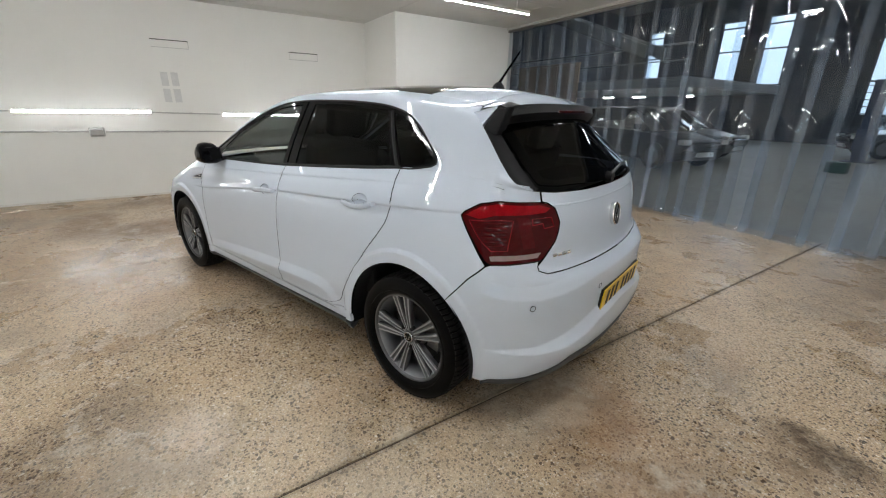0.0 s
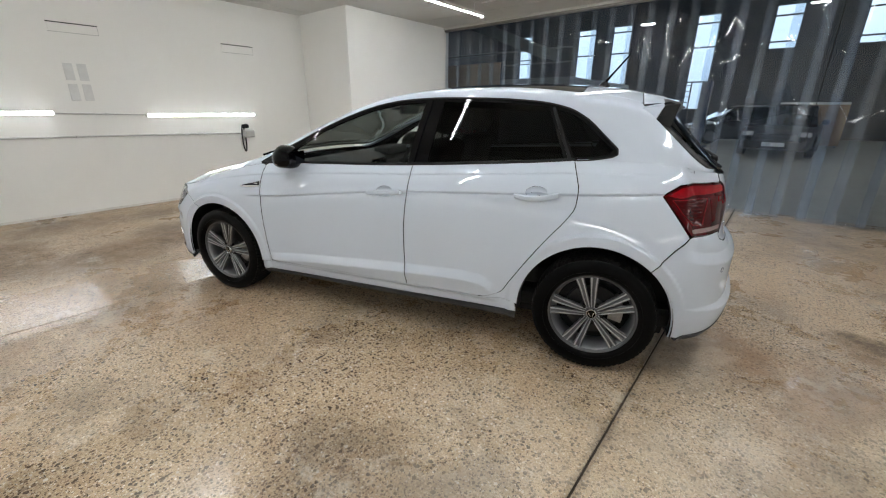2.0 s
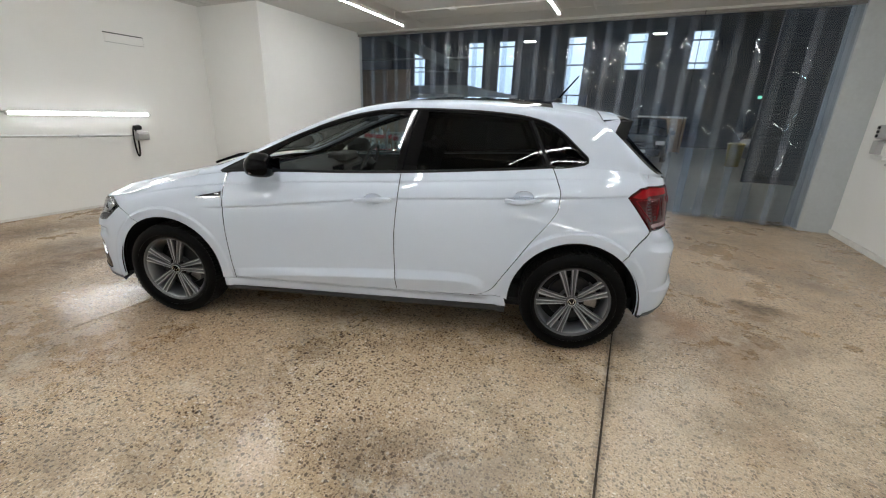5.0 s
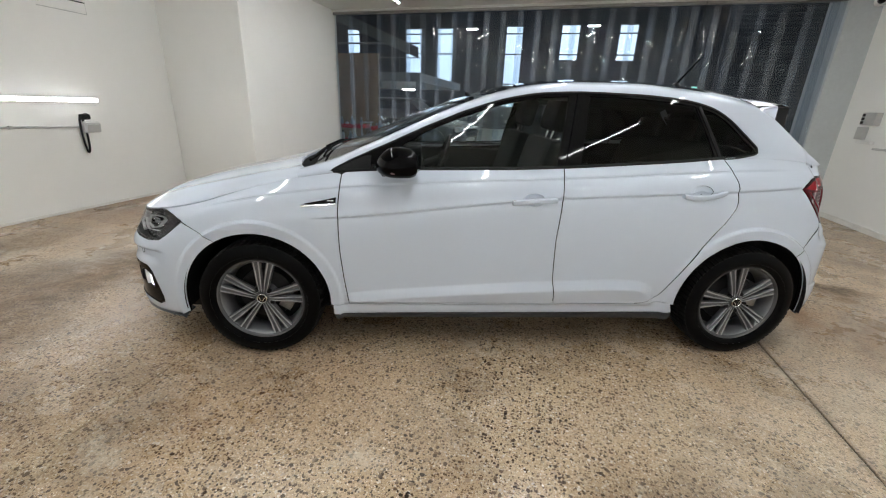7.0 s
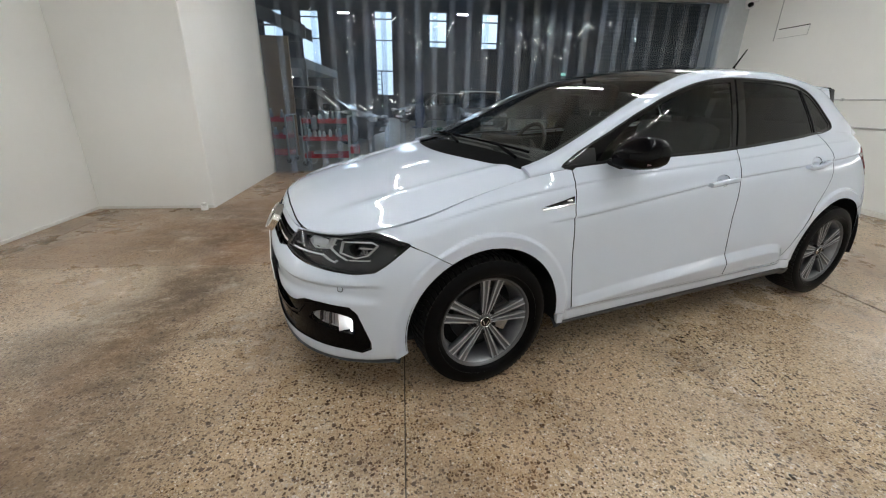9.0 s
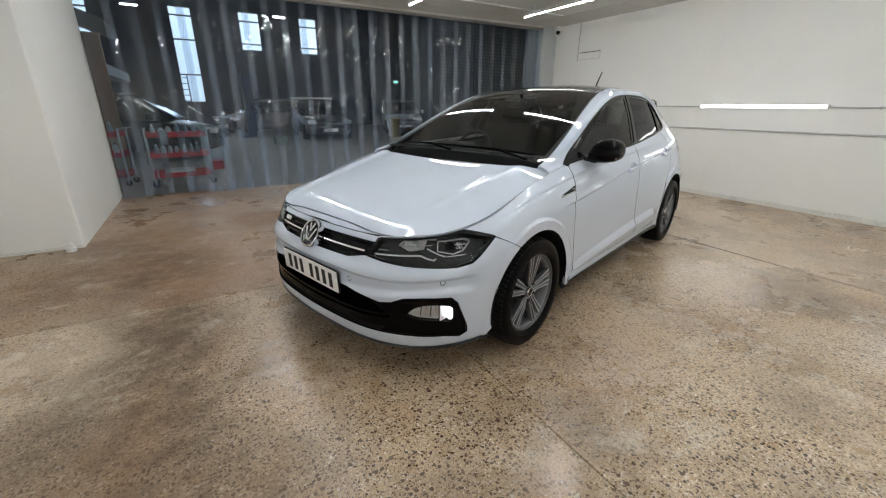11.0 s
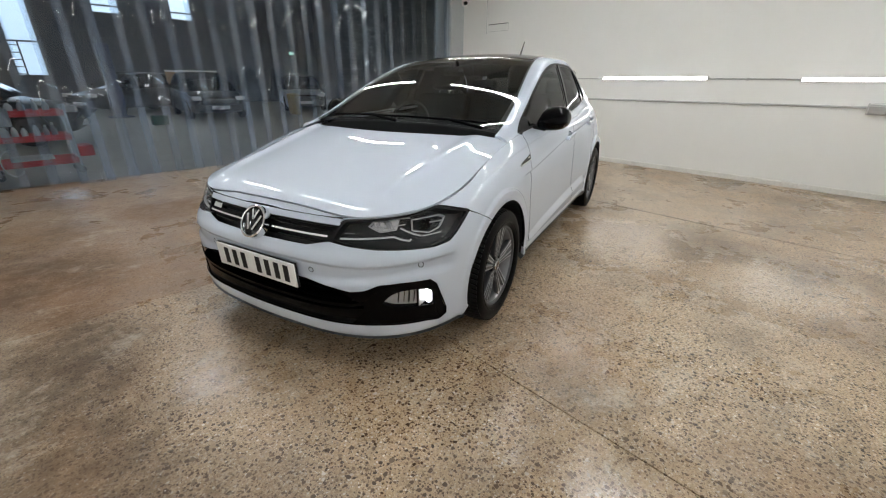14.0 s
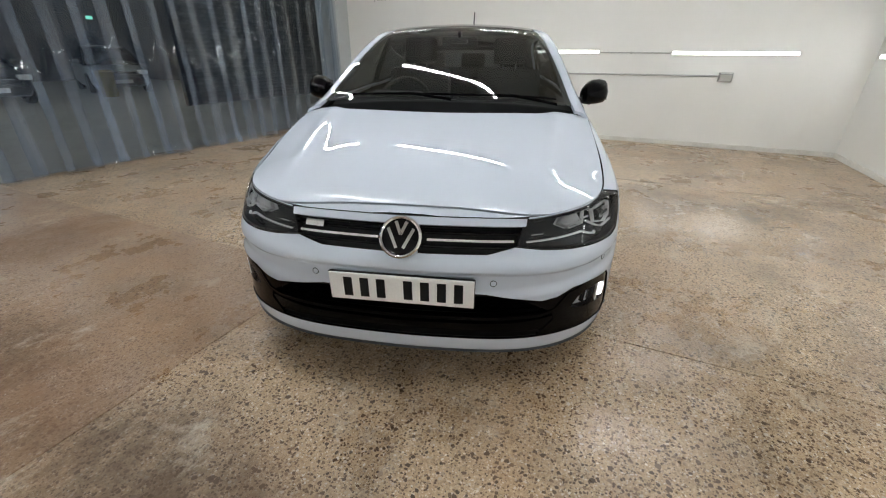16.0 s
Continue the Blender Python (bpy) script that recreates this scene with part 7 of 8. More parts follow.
part("floor_pan", boxed((-2.2, -0.72, 0.24), (0.45, 0.72, 0.34), 0.02), M_DASH, car, smooth=False)


# ---- inside the cabin ----
def seat(x, y, parent):
    st = part("front_seat", boxed((x - 0.26, y - 0.25, 0.42), (x + 0.24, y + 0.25, 0.60), 0.06, 4), M_SEAT, parent, "dark fabric front seat")
    bm = boxed((-0.07, -0.25, 0.0), (0.07, 0.25, 0.60), 0.055, 4)
    bmesh.ops.transform(bm, matrix=pose(x + 0.25, y, 0.54, 0, 16, 0), verts=bm.verts)
    part("backrest", bm, M_SEAT, st)
    bm = boxed((-0.05, -0.13, 0.0), (0.05, 0.13, 0.19), 0.045, 4)
    bmesh.ops.transform(bm, matrix=pose(x + 0.42, y, 1.16, 0, 14, 0), verts=bm.verts)
    part("headrest", bm, M_SEAT, st)
    for sg in (-0.05, 0.05):
        part("headrest_post", sweep(bmesh.new(), [(x + 0.40, y + sg, 1.10), (x + 0.425, y + sg, 1.19)], 0.007), M_CHROME, st)


seat(-1.42, -0.36, car)
seat(-1.42, 0.36, car)
rs = part("rear_bench", boxed((-0.72, -0.62, 0.42), (-0.22, 0.62, 0.60), 0.06, 4), M_SEAT, car, "dark fabric rear bench")
bm = boxed((-0.07, -0.62, 0.0), (0.07, 0.62, 0.62), 0.055, 4)
bmesh.ops.transform(bm, matrix=pose(-0.22, 0, 0.52, 0, 18, 0), verts=bm.verts)
part("backrest", bm, M_SEAT, rs)
for y in (-0.40, 0.0, 0.40):
    bm = boxed((-0.045, -0.12, 0.0), (0.045, 0.12, 0.15), 0.04, 4)
    bmesh.ops.transform(bm, matrix=pose(-0.03, y, 1.10, 0, 14, 0), verts=bm.verts)
    part("headrest", bm, M_SEAT, rs)
bm = bmesh.new()
loft(bm, [[(x, y, z) for x, z in ((-2.20, 0.60), (-2.18, 0.93), (-2.02, 0.965), (-1.85, 0.955), (-1.74, 0.90), (-1.73, 0.78), (-1.82, 0.60))] for y in np.linspace(-0.70, 0.70, 9)])
bmesh.ops.recalc_face_normals(bm, faces=bm.faces)
dash = part("dashboard", bm, M_DASH, car, "black dashboard")
part("binnacle", boxed((-1.90, 0.20, 0.93), (-1.74, 0.54, 1.00), 0.03, 3), M_DASH, dash)
part("screen", boxed((-1.735, -0.10, 0.80), (-1.725, 0.12, 0.93), 0.004), M_GLOSSBLACK, dash)
sw_m = pose(-1.60, 0.37, 0.90, 0, -66, 0)
bm = sweep(bmesh.new(), [(0.183 * math.cos(a), 0.183 * math.sin(a), 0) for a in [k * math.tau / 40 for k in range(40)]], 0.014, 8, closed=True)
bmesh.ops.transform(bm, matrix=sw_m, verts=bm.verts)
swh = part("steering_wheel", bm, M_DASH, car, "black steering wheel")
bm = lathe(bmesh.new(), [(0.0, 0.02), (0.06, 0.015), (0.07, 0.0), (0.05, -0.05)], 20, "Z")
for a in (0, math.pi, -math.pi / 2):
    sweep(bm, [(0.05 * math.sin(a), 0.05 * math.cos(a), 0), (0.18 * math.sin(a), 0.18 * math.cos(a), 0)], 0.014, 6)
bmesh.ops.transform(bm, matrix=sw_m, verts=bm.verts)
part("hub", bm, M_DASH, swh)
part("column", sweep(bmesh.new(), [(-1.61, 0.37, 0.89), (-1.80, 0.37, 0.82)], 0.035, 10), M_DASH, swh)
rm = part("rear_view_mirror", boxed((-1.46, -0.125, 1.265), (-1.425, 0.125, 1.335), 0.015, 3), M_BLACK, car, "black interior mirror")
part("stem", sweep(bmesh.new(), [(-1.44, 0, 1.32), (-1.47, 0, 1.36)], 0.012), M_BLACK, rm)
part("sensor_pod", boxed((-1.56, -0.06, 1.29), (-1.47, 0.06, 1.315), 0.01, 2), M_BLACK, rm)
for sg in (-1, 1):
    part("door_card", boxed((-2.1, min(sg * 0.74, sg * 0.76), 0.40), (-0.30, max(sg * 0.74, sg * 0.76), 0.95), 0.01), M_DASH, car, smooth=False)
part("parcel_shelf", boxed((0.10, -0.55, 0.98), (0.48, 0.55, 1.0), 0.006), M_DASH, car, smooth=False)

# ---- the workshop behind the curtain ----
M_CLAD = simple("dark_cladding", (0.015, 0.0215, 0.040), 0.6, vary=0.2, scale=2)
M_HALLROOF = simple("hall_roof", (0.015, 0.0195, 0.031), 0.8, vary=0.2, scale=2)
M_BAND = simple("grey_painted_steel", (0.13, 0.145, 0.17), 0.5, vary=0.12, scale=3)
M_PLY = simple("brown_board", (0.33, 0.215, 0.13), 0.6, vary=0.22, scale=4)
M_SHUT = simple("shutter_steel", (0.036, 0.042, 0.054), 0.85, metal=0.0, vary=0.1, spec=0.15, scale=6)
M_REDT = simple("red_enamel", (0.55, 0.012, 0.018), 0.4, vary=0.15, scale=8)
M_BLUE = simple("blue_enamel", (0.010, 0.026, 0.085), 0.4, vary=0.2, scale=6)
M_YEL = simple("yellow_plastic", (0.22, 0.16, 0.02), 0.5, vary=0.2)
M_DARKCAR = simple("dark_car_paint", (0.006, 0.007, 0.011), 0.4, coat=0.25, vary=0.1)
M_SILVERCAR = simple("silver_car_paint", (0.17, 0.18, 0.195), 0.35, metal=0.3, coat=0.4, vary=0.05)
M_SKY = emitter("pale_sky", (0.76, 0.88, 1.0), 0.40)
M_HALLLAMP = emitter("hall_lamp", (1.0, 0.98, 0.92), 44.0)
M_EXIT = emitter("exit_green", (0.06, 0.75, 0.48), 0.5)
M_WINGLASS = glass_mat("window_glass", (0.86, 0.92, 0.95), 0.0, 0.6)
M_BOTTLE = simple("white_bottle", (0.62, 0.63, 0.62), 0.35)
M_BOTTLE2 = simple("grey_bottle", (0.30, 0.33, 0.36), 0.3)
M_CLOTH = simple("grey_cloth", (0.30, 0.33, 0.36), 0.9, vary=0.2, scale=30)

V_FAR, U_W, U_E, Z_HALL = 24.5, -16.5, 10.5, 7.2
WINS = ((-14.7, -13.75, 2.45, 5.95), (-10.55, -9.42, 2.45, 5.95), (-8.42, -7.33, 2.42, 5.97), (-4.06, -2.99, 1.33, 6.05), (-0.78, 0.33, 4.13, 6.10), (2.47, 3.52, 4.13, 6.10))
far = bmesh.new()
u_prev = U_W
for a, b, z0, z1 in WINS:
    box(far, (u_prev, V_FAR, 0), (a, V_FAR + 0.25, Z_HALL))
    box(far, (a, V_FAR, 0), (b, V_FAR + 0.25, z0))
    box(far, (a, V_FAR, z1), (b, V_FAR + 0.25, Z_HALL))
    u_prev = b
box(far, (u_prev, V_FAR, 0), (U_E, V_FAR + 0.25, Z_HALL))
for k in range(46):
    uu = U_W + 0.3 + k * 0.58
    if all(not (a - 0.06 < uu < b + 0.06) for a, b, _, _ in WINS):
        box(far, (uu - 0.03, V_FAR - 0.02, 0), (uu + 0.03, V_FAR, Z_HALL))
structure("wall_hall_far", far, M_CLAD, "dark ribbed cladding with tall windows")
for i, (a, b, z0, z1) in enumerate(WINS):
    w = structure("window_%d" % (i + 1), boxed((a, V_FAR + 0.05, z0), (a + 0.05, V_FAR + 0.12, z1)), M_CLAD, "tall workshop window with dark bars")
    part("window_frame", boxed((b - 0.05, V_FAR + 0.05, z0), (b, V_FAR + 0.12, z1)), M_CLAD, w, smooth=False)
    part("window_frame", boxed((a, V_FAR + 0.05, z1 - 0.05), (b, V_FAR + 0.12, z1)), M_CLAD, w, smooth=False)
    part("window_sill", boxed((a, V_FAR - 0.02, z0), (b, V_FAR + 0.12, z0 + 0.05)), M_CLAD, w, smooth=False)
    for z in (5.62, 4.48, 2.76):
        if z > z0 + 0.2:
            part("glazing_bar", boxed((a, V_FAR + 0.06, z - 0.035), (b, V_FAR + 0.11, z + 0.035)), M_CLAD, w, smooth=False)
    pane = part("pane", boxed((a + 0.05, V_FAR + 0.08, z0 + 0.05), (b - 0.05, V_FAR + 0.088, z1 - 0.05)), M_WINGLASS, w, smooth=False)
    pane.visible_shadow = False
# the sky's light through each window
for a, b, z0, z1 in WINS:
    day = new("window_daylight", bpy.data.lights.new("window_daylight", "AREA"))
    day.data.shape, day.data.size, day.data.size_y = "RECTANGLE", b - a - 0.1, z1 - z0 - 0.1
    day.data.energy, day.data.color = 2.5 * (b - a) * (z1 - z0), (0.80, 0.90, 1.0)
    day.matrix_world = ROOM @ look(((a + b) / 2, V_FAR + 0.04, (z0 + z1) / 2), ((a + b) / 2, V_FAR - 8.0, 0.0))
structure("backdrop", boxed((-45, 36, -3), (35, 36.2, 24)), M_SKY, "pale overcast sky outside the windows")
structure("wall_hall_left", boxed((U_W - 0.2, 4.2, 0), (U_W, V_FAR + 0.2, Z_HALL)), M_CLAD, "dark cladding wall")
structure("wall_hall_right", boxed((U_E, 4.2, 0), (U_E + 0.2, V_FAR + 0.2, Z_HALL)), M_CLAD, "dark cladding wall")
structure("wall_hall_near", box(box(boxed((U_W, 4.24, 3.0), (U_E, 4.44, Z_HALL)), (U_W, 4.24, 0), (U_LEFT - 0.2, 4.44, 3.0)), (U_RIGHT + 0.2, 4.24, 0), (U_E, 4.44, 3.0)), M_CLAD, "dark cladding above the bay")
rb = boxed((U_W, 4.24, Z_HALL), (U_E, V_FAR + 0.2, Z_HALL + 0.2))
for v in (7.5, 11.0, 14.5, 18.0):
    box(rb, (U_W, v - 0.08, Z_HALL - 0.35), (U_E, v + 0.08, Z_HALL))
for u in (-10, -5, 0, 5):
    box(rb, (u - 0.05, 4.4, Z_HALL - 0.12), (u + 0.05, V_FAR, Z_HALL))
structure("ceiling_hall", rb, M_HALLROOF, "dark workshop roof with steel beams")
# raised office floor on the left, with its edge beam, posts, rail and stair
mz = boxed((U_W, 13.0, 2.15), (-5.9, 20.5, 2.48))
structure("mezzanine", mz, M_BAND, "grey steel mezzanine floor with edge beam")
for u in (-12.5, -9.2, -5.98):
    structure("post", boxed((u - 0.08, 12.98, 0), (u + 0.08, 13.14, 2.15)), M_BAND, "grey steel post")
structure("rail", sweep(sweep(bmesh.new(), [(U_W, 13.05, 3.5), (-5.95, 13.05, 3.5)], 0.03), [(U_W, 13.05, 3.0), (-5.95, 13.05, 3.0)], 0.02), M_BAND, "grey steel guard rail")
stair_bm = bmesh.new()
for off in (0.0, 0.85):
    prism(stair_bm, [(-9.6, 4.75), (-9.6, 4.45), (-5.0, 2.65), (-5.0, 2.95)], 9.0 + off, 9.05 + off)
structure("stair_stringer", stair_bm, M_BAND, "grey steel raking beams")


def hall_lamp(u, v, z, length, turn):
    l = thing("hall_light", ROOM @ pose(u, v, z, 0, 0, turn), "lit strip light in the workshop, some added unseen as fill", "light", "strip lights in the workshop")
    part("housing", boxed((-length / 2, -0.06, 0.02), (length / 2, 0.06, 0.08), 0.01), M_FIT, l)
    part("tube", boxed((-length / 2 + 0.02, -0.045, 0.0), (length / 2 - 0.02, 0.045, 0.022), 0.008), M_HALLLAMP, l, "glowing tube")
    for s in (-1, 1):
        part("wire", sweep(bmesh.new(), [(s * length * 0.4, 0, 0.08), (s * length * 0.4, 0, Z_HALL - z)], 0.004, 5), M_BLACK, l)


# the first two are seen; the other five are unseen, added as fill
for u, v, z, long_ in ((-5.3, 20.0, 5.1, 0.6), (0.8, 21.1, 5.4, 0.6), (-8.5, 9.5, 4.9, 1.2), (-1.2, 9.0, 4.9, 1.2), (2.6, 8.6, 4.9, 1.2), (-3.3, 14.0, 5.7, 1.2), (6.8, 13.0, 5.7, 1.2)):
    hall_lamp(u, v, z, long_, 0)
for u in (-11.0, -9.4, -7.4):
    hall_lamp(u, 16.0, 1.95, 0.6, 0)

# ladder leaning by the tall window
lad = thing("ladder", at_room(-3.92, V_FAR - 0.25), "dark metal ladder leaning by a tall window", "ladder")
for x in (-0.2, 0.2):
    part("stile", boxed((x - 0.03, -0.03, 0.0), (x + 0.03, 0.03, 2.75), 0.004), M_CLAD, lad, smooth=False)
for k in range(9):
    part("rung", sweep(bmesh.new(), [(-0.2, 0, 0.25 + 0.29 * k), (0.2, 0, 0.25 + 0.29 * k)], 0.022, 6), M_CLAD, lad)

# roller shutter
sh = structure("roller_shutter", boxed((3.0, 9.0, 0), (3.1, 9.12, 4.2)), M_SHUT, "grey steel roller shutter with horizontal slats")
sl_me = None
for k in range(42):
    o = new("slat", sl_me) if sl_me else None
    if o is None:
        bm = bmesh.new()
        loft(bm, [[(u, 9.060, 0.0), (u, 9.057, 0.012), (u, 9.054, 0.05), (u, 9.057, 0.088), (u, 9.060, 0.1)] for u in (3.1, 8.9)])
        bmesh.ops.recalc_face_normals(bm, faces=bm.faces)
        o = part("slat", bm, M_SHUT, sh, smooth=False)
        sl_me = o.data
    o.parent = sh
    o.location = (0, 0, 0.1 * k)
structure("shutter_wall", box(boxed((8.9, 9.0, 0), (U_E, 9.15, Z_HALL)), (3.0, 9.0, 4.2), (8.9, 9.15, Z_HALL)), M_CLAD, "dark wall round the shutter")

# brown board partition
bd = thing("board_partition", at_room(-5.52, 6.3), "brown wooden board partition standing in the workshop", "partition")
for k in range(3):
    part("board", boxed((-1.2 + k * 0.64, -0.02, 0.0), (-0.566 + k * 0.64, 0.02, 2.32), 0.004), M_PLY, bd, smooth=False)
part("top_rail", boxed((-1.2, -0.03, 2.32), (0.72, 0.03, 2.36)), M_PLY, bd, smooth=False)


def bottle(m, h, r, mat, label):
    b = thing("spray_bottle", m, label, "bottle", "bottles on the trolleys")
    part("body", lathe(bmesh.new(), [(0.0, 0.0), (r, 0.002), (r, h * 0.62), (r * 0.45, h * 0.78), (r * 0.4, h * 0.84)], 14, "Z"), mat, b)
    part("cap", lathe(bmesh.new(), [(r * 0.48, h * 0.83), (r * 0.5, h * 0.97), (0.0, h)], 12, "Z"), M_BOTTLE if mat is not M_BOTTLE else M_BLACK, b)
    return b


def trolley(u, v, turn, full):
    base = at_room(u, v, 0, turn)
    t = thing("tool_trolley", base, "red steel service trolley loaded with bottles", "trolley", "red trolleys")
    W, D = 0.80, 0.42
    for z in (0.15, 0.46, 0.77):
        bm = boxed((-W / 2, -D / 2, z), (W / 2, D / 2, z + 0.012))
        for lo, hi in (((-W / 2, -D / 2, z), (W / 2, -D / 2 + 0.012, z + 0.075)), ((-W / 2, D / 2 - 0.012, z), (W / 2, D / 2, z + 0.075)), ((-W / 2, -D / 2, z), (-W / 2 + 0.012, D / 2, z + 0.075)), ((W / 2 - 0.012, -D / 2, z), (W / 2, D / 2, z + 0.075))):
            box(bm, lo, hi)
        part("tray", bm, M_REDT, t, smooth=False)
    for sx in (-1, 1):
        for sy in (-1, 1):
            part("post", boxed((sx * (W / 2 + 0.012) - 0.014, sy * (D / 2 - 0.03) - 0.014, 0.10), (sx * (W / 2 + 0.012) + 0.014, sy * (D / 2 - 0.03) + 0.014, 0.90), 0.003), M_CONDUIT, t, "grey steel post", smooth=False)
            cs = part("castor", boxed((sx * W / 2 - 0.02, sy * (D / 2 - 0.03) - 0.015, 0.06), (sx * W / 2 + 0.02, sy * (D / 2 - 0.03) + 0.015, 0.11), 0.004), M_STEEL, t)
            part("castor_wheel", lathe(bmesh.new(), [(0.012, -0.014), (0.046, -0.014), (0.05, 0.0), (0.046, 0.014), (0.012, 0.014)], 18, "Y", (sx * W / 2, sy * (D / 2 - 0.03), 0.05)), M_BLACK, cs)
    part("handle", sweep(bmesh.new(), [(W / 2 + 0.01, -D / 2 + 0.05, 0.88), (W / 2 + 0.08, -D / 2 + 0.05, 0.90), (W / 2 + 0.08, D / 2 - 0.05, 0.90), (W / 2 + 0.01, D / 2 - 0.05, 0.88)], 0.011), M_CONDUIT, t)
    rn = random.Random(int(u * 10) + 50)
    for z, n in ((0.782, 6), (0.472, 7)):
        for k in range(n):
            h = rn.uniform(0.13, 0.24)
            bottle(base @ pose(-W / 2 + 0.08 + k * 0.66 / n + rn.uniform(0, 0.03), rn.uniform(-0.12, 0.1), z), h, rn.uniform(0.028, 0.042), rn.choice([M_BOTTLE, M_BOTTLE2, M_BOTTLE, M_CLOTH]), "upright plastic bottle on a red trolley")
    if full:
        bm = boxed((-0.20, -0.15, 0.0), (0.22, 0.15, 0.10), 0.03, 3)
        solo("cloth_pile", bm, M_BOTTLE, base @ pose(-0.05, 0, 0.162), "folded pale cloths on the lowest tray", "cloth")
        bm = boxed((-0.05, -0.03, -0.22), (0.06, 0.03, 0.0), 0.025, 3)
        solo("rag", bm, M_CLOTH, base @ pose(-0.18, -D / 2 - 0.035, 0.88), "grey rag hanging over the tray's edge", "cloth")
        part("side_bin", boxed((W / 2 + 0.03, -0.16, 0.22), (W / 2 + 0.20, 0.16, 0.36), 0.01), M_REDT, t, "red side bin")
        solo("air_hose", sweep(bmesh.new(), [(-0.25 + 0.10 * math.cos(a), -D / 2 - 0.03 - 0.01 * k / 30, 0.22 + 0.16 * math.sin(a)) for k, a in enumerate(np.linspace(1.2, 5.6, 30))], 0.008, 6), M_BOTTLE, base, "thin pale hose hanging from a trolley", "hose")


trolley(-3.96, 4.95, 4, True)
trolley(-5.10, 5.35, -10, False)


# ---- parked vehicles in the workshop ----
def parked_car(name, m, paint, label, L=4.3, W=1.78, H=1.46):
    c = thing(name, m, label, "car", "cars in the workshop")
    sh_, roof = 0.92, H
    st = ((0.0, 0.52, 0.62, 0.62), (0.03, 0.26, 0.72, 0.78), (0.10, 0.20, 0.80, 0.90), (0.24, 0.20, 0.93, 0.98), (0.36, 0.20, 0.99, 1.0), (0.6, 0.20, 1.0, 1.0), (0.82, 0.20, 1.03, 0.99), (0.93, 0.24, 1.04, 0.95), (0.985, 0.30, 1.0, 0.86), (1.0, 0.50, 0.90, 0.74))
    bm, rings = bmesh.new(), []
    for t, zb, kt, kw in st:
        x, zt, w = (t - 0.5) * L, sh_ * kt, W / 2 * kw
        half_r = [(w * 0.90, zb), (w * 0.99, zb + 0.10), (w, (zb + zt) / 2), (w * 0.97, zt - 0.10), (w * 0.90, zt - 0.02), (w * 0.55, zt + 0.025), (0.0, zt + 0.035)]
        rings.append([(x, -y, z) for y, z in half_r] + [(x, y, z) for y, z in half_r[-2::-1]])
    loft(bm, rings)
    bmesh.ops.recalc_face_normals(bm, faces=bm.faces)
    part("body", bm, paint, c)
    cab_st = ((0.24, 0.02, 0.80), (0.40, 0.86, 0.74), (0.48, 0.98, 0.70), (0.62, 1.0, 0.69), (0.80, 0.95, 0.68), (0.90, 0.60, 0.70), (0.965, 0.03, 0.78))
    bm, rings = bmesh.new(), []
    for t, kz, kw in cab_st:
        x, z0, w = (t - 0.5) * L, sh_ * 0.96, W / 2
        zt = z0 + (roof - z0) * kz
        half_r = [(w * 0.90, z0 - 0.03), (w * (0.90 - 0.16 * kz), zt - 0.05 * kz), (w * (0.86 - 0.18 * kz), zt), (0, zt + 0.03 * kz)]
        rings.append([(x, -y, z) for y, z in half_r] + [(x, y, z) for y, z in half_r[-2::-1]])
    loft(bm, rings)
    bmesh.ops.recalc_face_normals(bm, faces=bm.faces)
    part("windows", bm, M_GLOSSBLACK, c, "dark glass")
    bm = bmesh.new()
    loft(bm, [[((t - 0.5) * L, y * W / 2 * kw, z + roof) for y, z in ((-0.66, -0.015), (-0.5, 0.02), (0, 0.036), (0.5, 0.02), (0.66, -0.015), (0.5, -0.03), (-0.5, -0.03))] for t, kw in ((0.46, 1.0), (0.62, 1.02), (0.83, 1.0))])
    bmesh.ops.recalc_face_normals(bm, faces=bm.faces)
    part("roof", bm, paint, c)
    for tx in (0.19, 0.80):
        for sg in (-1, 1):
            r = 0.32
            w = part("wheel", lathe(bmesh.new(), [(0.2, -0.10), (r * 0.7, -0.105), (r * 0.97, -0.09), (r, 0.0), (r * 0.97, 0.09), (0.2, 0.1)], 32, "Y", ((tx - 0.5) * L, sg * (W / 2 - 0.11), r)), M_RUBBER, c, "dark wheel")
            part("rim", lathe(bmesh.new(), [(0.0, sg * 0.085), (r * 0.3, sg * 0.10), (r * 0.66, sg * 0.09), (r * 0.70, sg * 0.105)], 24, "Y", ((tx - 0.5) * L, sg * (W / 2 - 0.11), r)), M_ALLOYDARK, w)
    for sg in (-1, 1):
        y0, y1 = sorted((sg * W * 0.28, sg * W * 0.43))
        part("headlamp", boxed((-L / 2 + 0.05, y0, sh_ * 0.66), (-L / 2 + 0.22, y1, sh_ * 0.80), 0.03, 2), M_SILVER, c, "clear headlamp")
        part("tail_lamp", boxed((L / 2 - 0.16, y0, sh_ * 0.78), (L / 2 - 0.02, y1, sh_ * 0.94), 0.02, 2), M_REDDARK, c)
        part("door_mirror", boxed((-L * 0.20, min(sg * (W / 2 - 0.04), sg * (W / 2 + 0.12)), sh_), (-L * 0.20 + 0.12, max(sg * (W / 2 - 0.04), sg * (W / 2 + 0.12)), sh_ + 0.14), 0.03, 2), paint, c)
    part("grille", boxed((-L / 2 + 0.02, -W * 0.24, sh_ * 0.52), (-L / 2 + 0.14, W * 0.24, sh_ * 0.74), 0.02, 2), M_BLACK, c)
    for k in range(3):
        part("grille_bar", boxed((-L / 2 + 0.012, -W * 0.23, sh_ * (0.555 + 0.06 * k)), (-L / 2 + 0.03, W * 0.23, sh_ * (0.575 + 0.06 * k)), 0.004), M_CHROME, c)
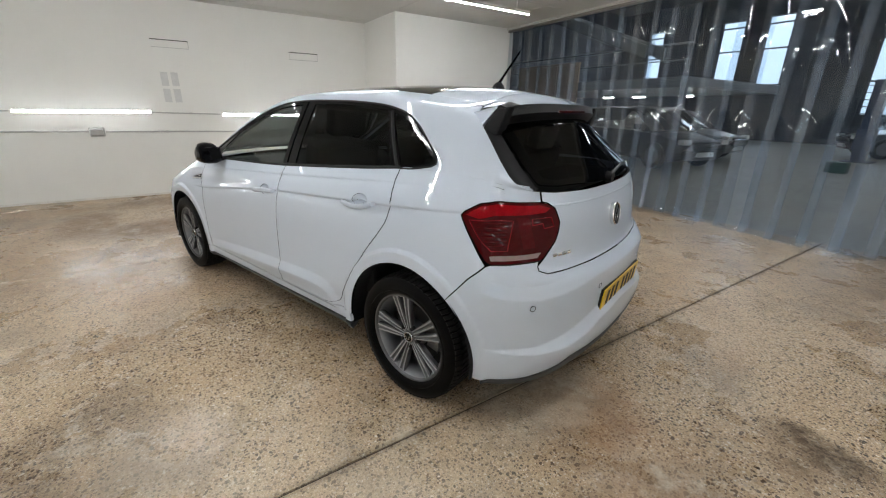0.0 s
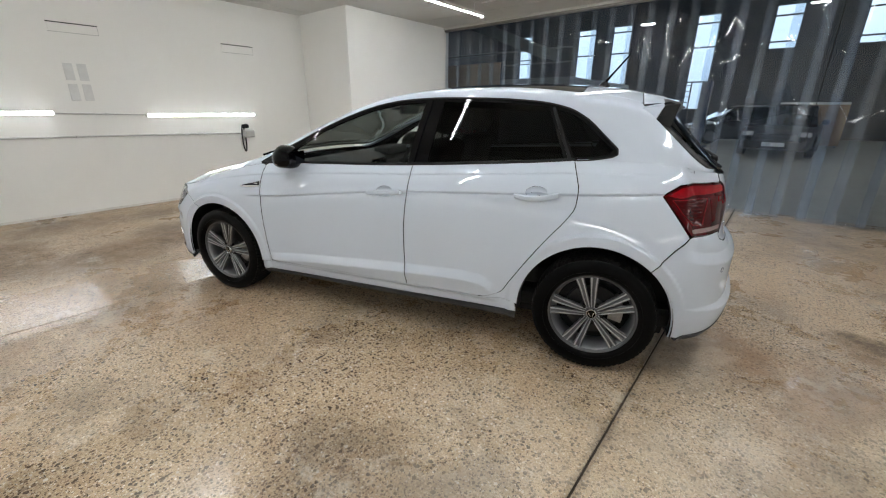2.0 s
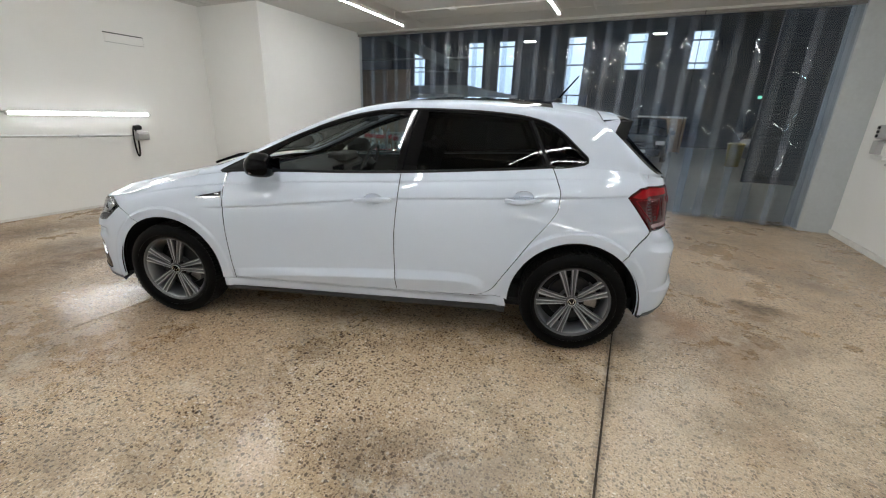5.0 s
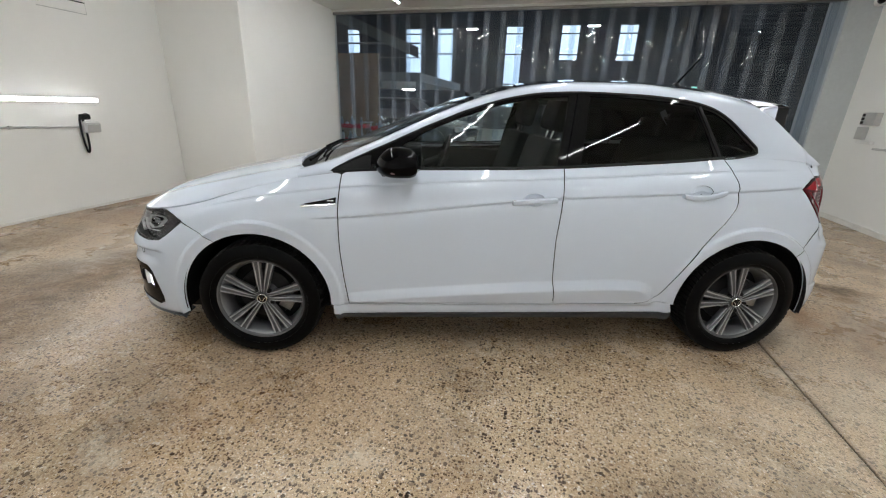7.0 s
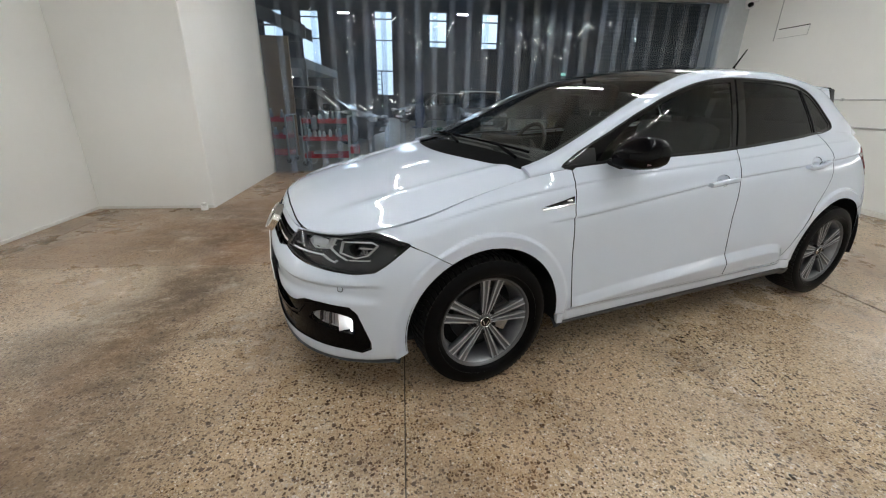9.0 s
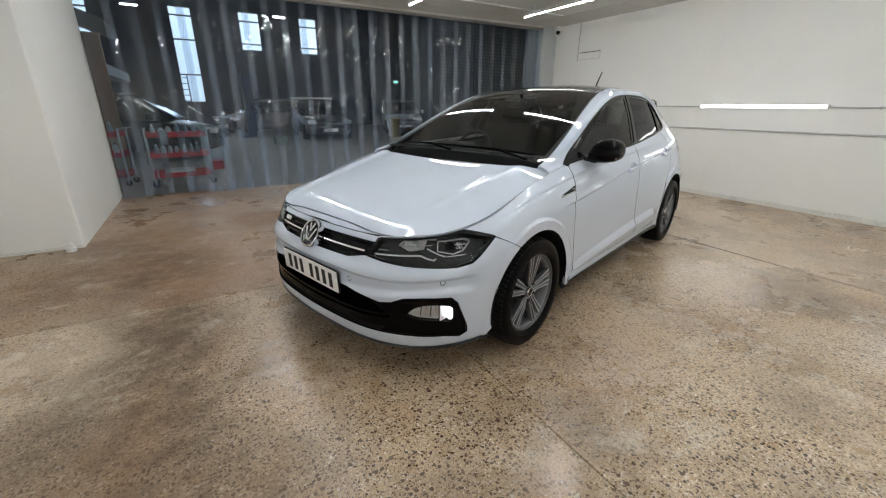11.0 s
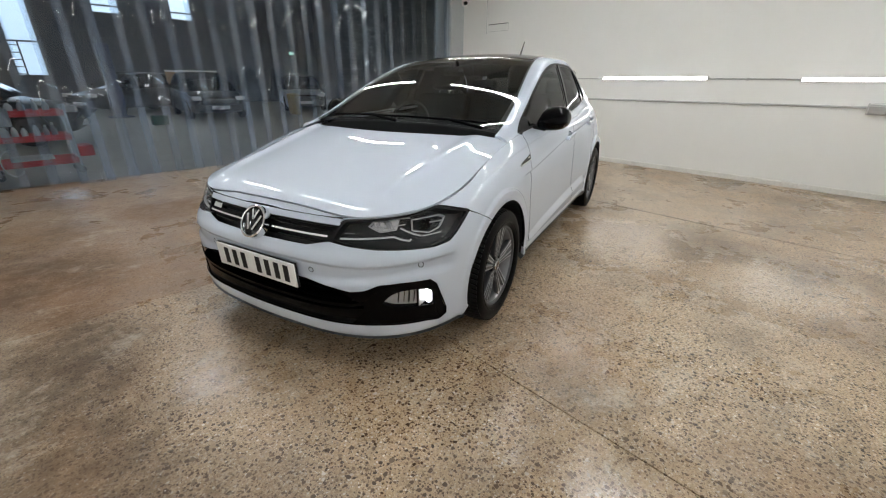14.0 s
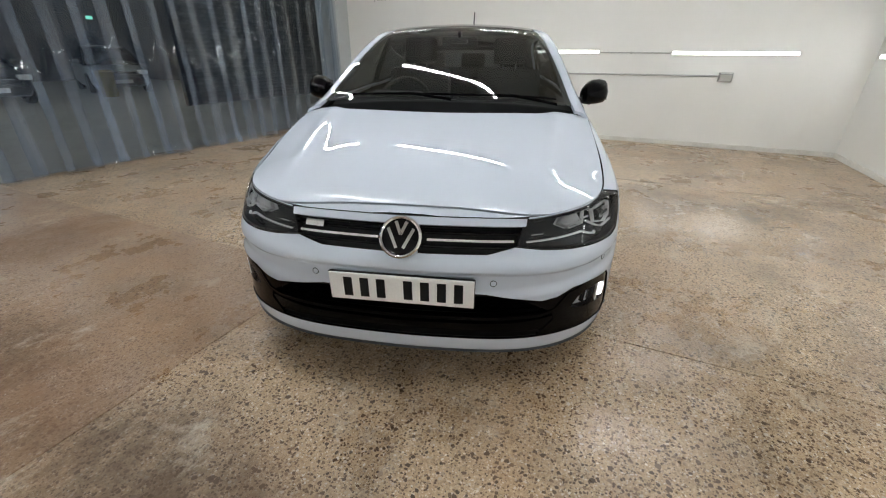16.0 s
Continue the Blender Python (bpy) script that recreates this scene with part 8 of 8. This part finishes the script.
    part("number_plate", boxed((-L / 2 + 0.005, -0.26, sh_ * 0.36), (-L / 2 + 0.10, 0.26, sh_ * 0.36 + 0.11), 0.004), M_PLATEW, c, "pale plate")
    return c


parked_car("parked_car", at_room(0.75, 14.55, 0, 86), M_DARKCAR, "dark car with pale plate parked nose towards the curtain", L=4.3, W=1.84, H=1.46)
parked_car("parked_car", at_room(-5.1, 9.5, 0, 168), M_DARKCAR, "black hatchback parked in the dim workshop", L=4.2)
parked_car("parked_car", at_room(-5.65, 11.95, 0, 183), M_SILVERCAR, "silver hatchback parked in the dim workshop", L=4.2)
parked_car("parked_car", at_room(-10.3, 9.6, 0, 150), M_DARKCAR, "black hatchback parked in the dim workshop", L=4.3)
parked_car("parked_car", at_room(-0.8, 18.6, 0, 30), M_DARKCAR, "dark car parked near the far wall", L=4.4)
parked_car("parked_car", at_room(5.2, 16.2, 0, 70), M_SILVERCAR, "grey car parked near the far wall", L=4.4)
for u, v in ((-1.75, 15.6),):
    lp = thing("lift_post", at_room(u, v), "tall blue vehicle lift post", "lift", "lift posts")
    part("column", boxed((-0.16, -0.14, 0.0), (0.16, 0.14, 2.3), 0.02, 2), M_BLUE, lp, smooth=False)
    part("carriage", boxed((-0.20, -0.18, 0.35), (0.20, 0.18, 0.95), 0.02, 2), M_BLUE, lp, smooth=False)
    part("foot_plate", boxed((-0.35, -0.3, 0.0), (0.35, 0.3, 0.03), 0.005), M_BLUE, lp, smooth=False)
bn = thing("waste_bin", at_room(3.55, 13.4), "yellow plastic bin on the workshop floor", "bin")
bm = bmesh.new()
loft(bm, [[(r * math.cos(a), r * math.sin(a), z) for a in [k * math.tau / 20 for k in range(20)]] for r, z in ((0.20, 0.0), (0.24, 0.70))])
bmesh.ops.recalc_face_normals(bm, faces=bm.faces)
part("tub", bm, M_YEL, bn)
part("lid", lathe(bmesh.new(), [(0.255, 0.69), (0.26, 0.73), (0.18, 0.77), (0.0, 0.78)], 20, "Z"), M_YEL, bn)
bs = thing("board_screen", at_room(1.43, 18.5), "tan board screen with pale top rail behind a parked car", "partition")
for k in range(2):
    part("board", boxed((-1.0 + k, -0.015, 0.05), (-0.004 + k, 0.015, 1.52), 0.004), M_PLY, bs, smooth=False)
    part("foot", boxed((-0.92 + k * 1.78, -0.25, 0.0), (-0.86 + k * 1.78, 0.25, 0.06), 0.005), M_BAND, bs, smooth=False)
part("top_rail", boxed((-1.0, -0.03, 1.52), (1.0, 0.03, 1.60), 0.006), M_BOTTLE, bs, "pale top rail", smooth=False)
ch = thing("pull_chain", at_room(1.02, V_CURTAIN - SLANT * 5.74 - 0.05), "black beaded chain hanging beside the strip curtain", "chain")
bm = bmesh.new()
sweep(bm, [(0, 0, 0.95), (0, 0, Z_CEIL - 0.03)], 0.0035, 6)
for k in range(70):
    lathe(bm, [(0.0, 0.97 + 0.0255 * k - 0.009), (0.007, 0.97 + 0.0255 * k), (0.0, 0.97 + 0.0255 * k + 0.009)], 6, "Z")
part("beads", bm, M_BLACK, ch)
gb = thing("crate", at_room(-1.3, 11.8), "dark green plastic crate on the floor", "crate")
part("tub", boxed((-0.2, -0.15, 0.0), (0.2, 0.15, 0.26), 0.02, 2), simple("green_plastic", (0.02, 0.09, 0.06), 0.5), gb)
ex = thing("exit_sign", at_room(4.05, 14.2, 2.22), "small lit green exit sign", "sign")
part("panel", boxed((-0.09, -0.015, -0.045), (0.09, 0.015, 0.045), 0.004), M_EXIT, ex)
for s in (-0.06, 0.06):
    part("hanger", sweep(bmesh.new(), [(s, 0, 0.05), (s, 0, Z_HALL - 2.22)], 0.004, 5), M_BLACK, ex)
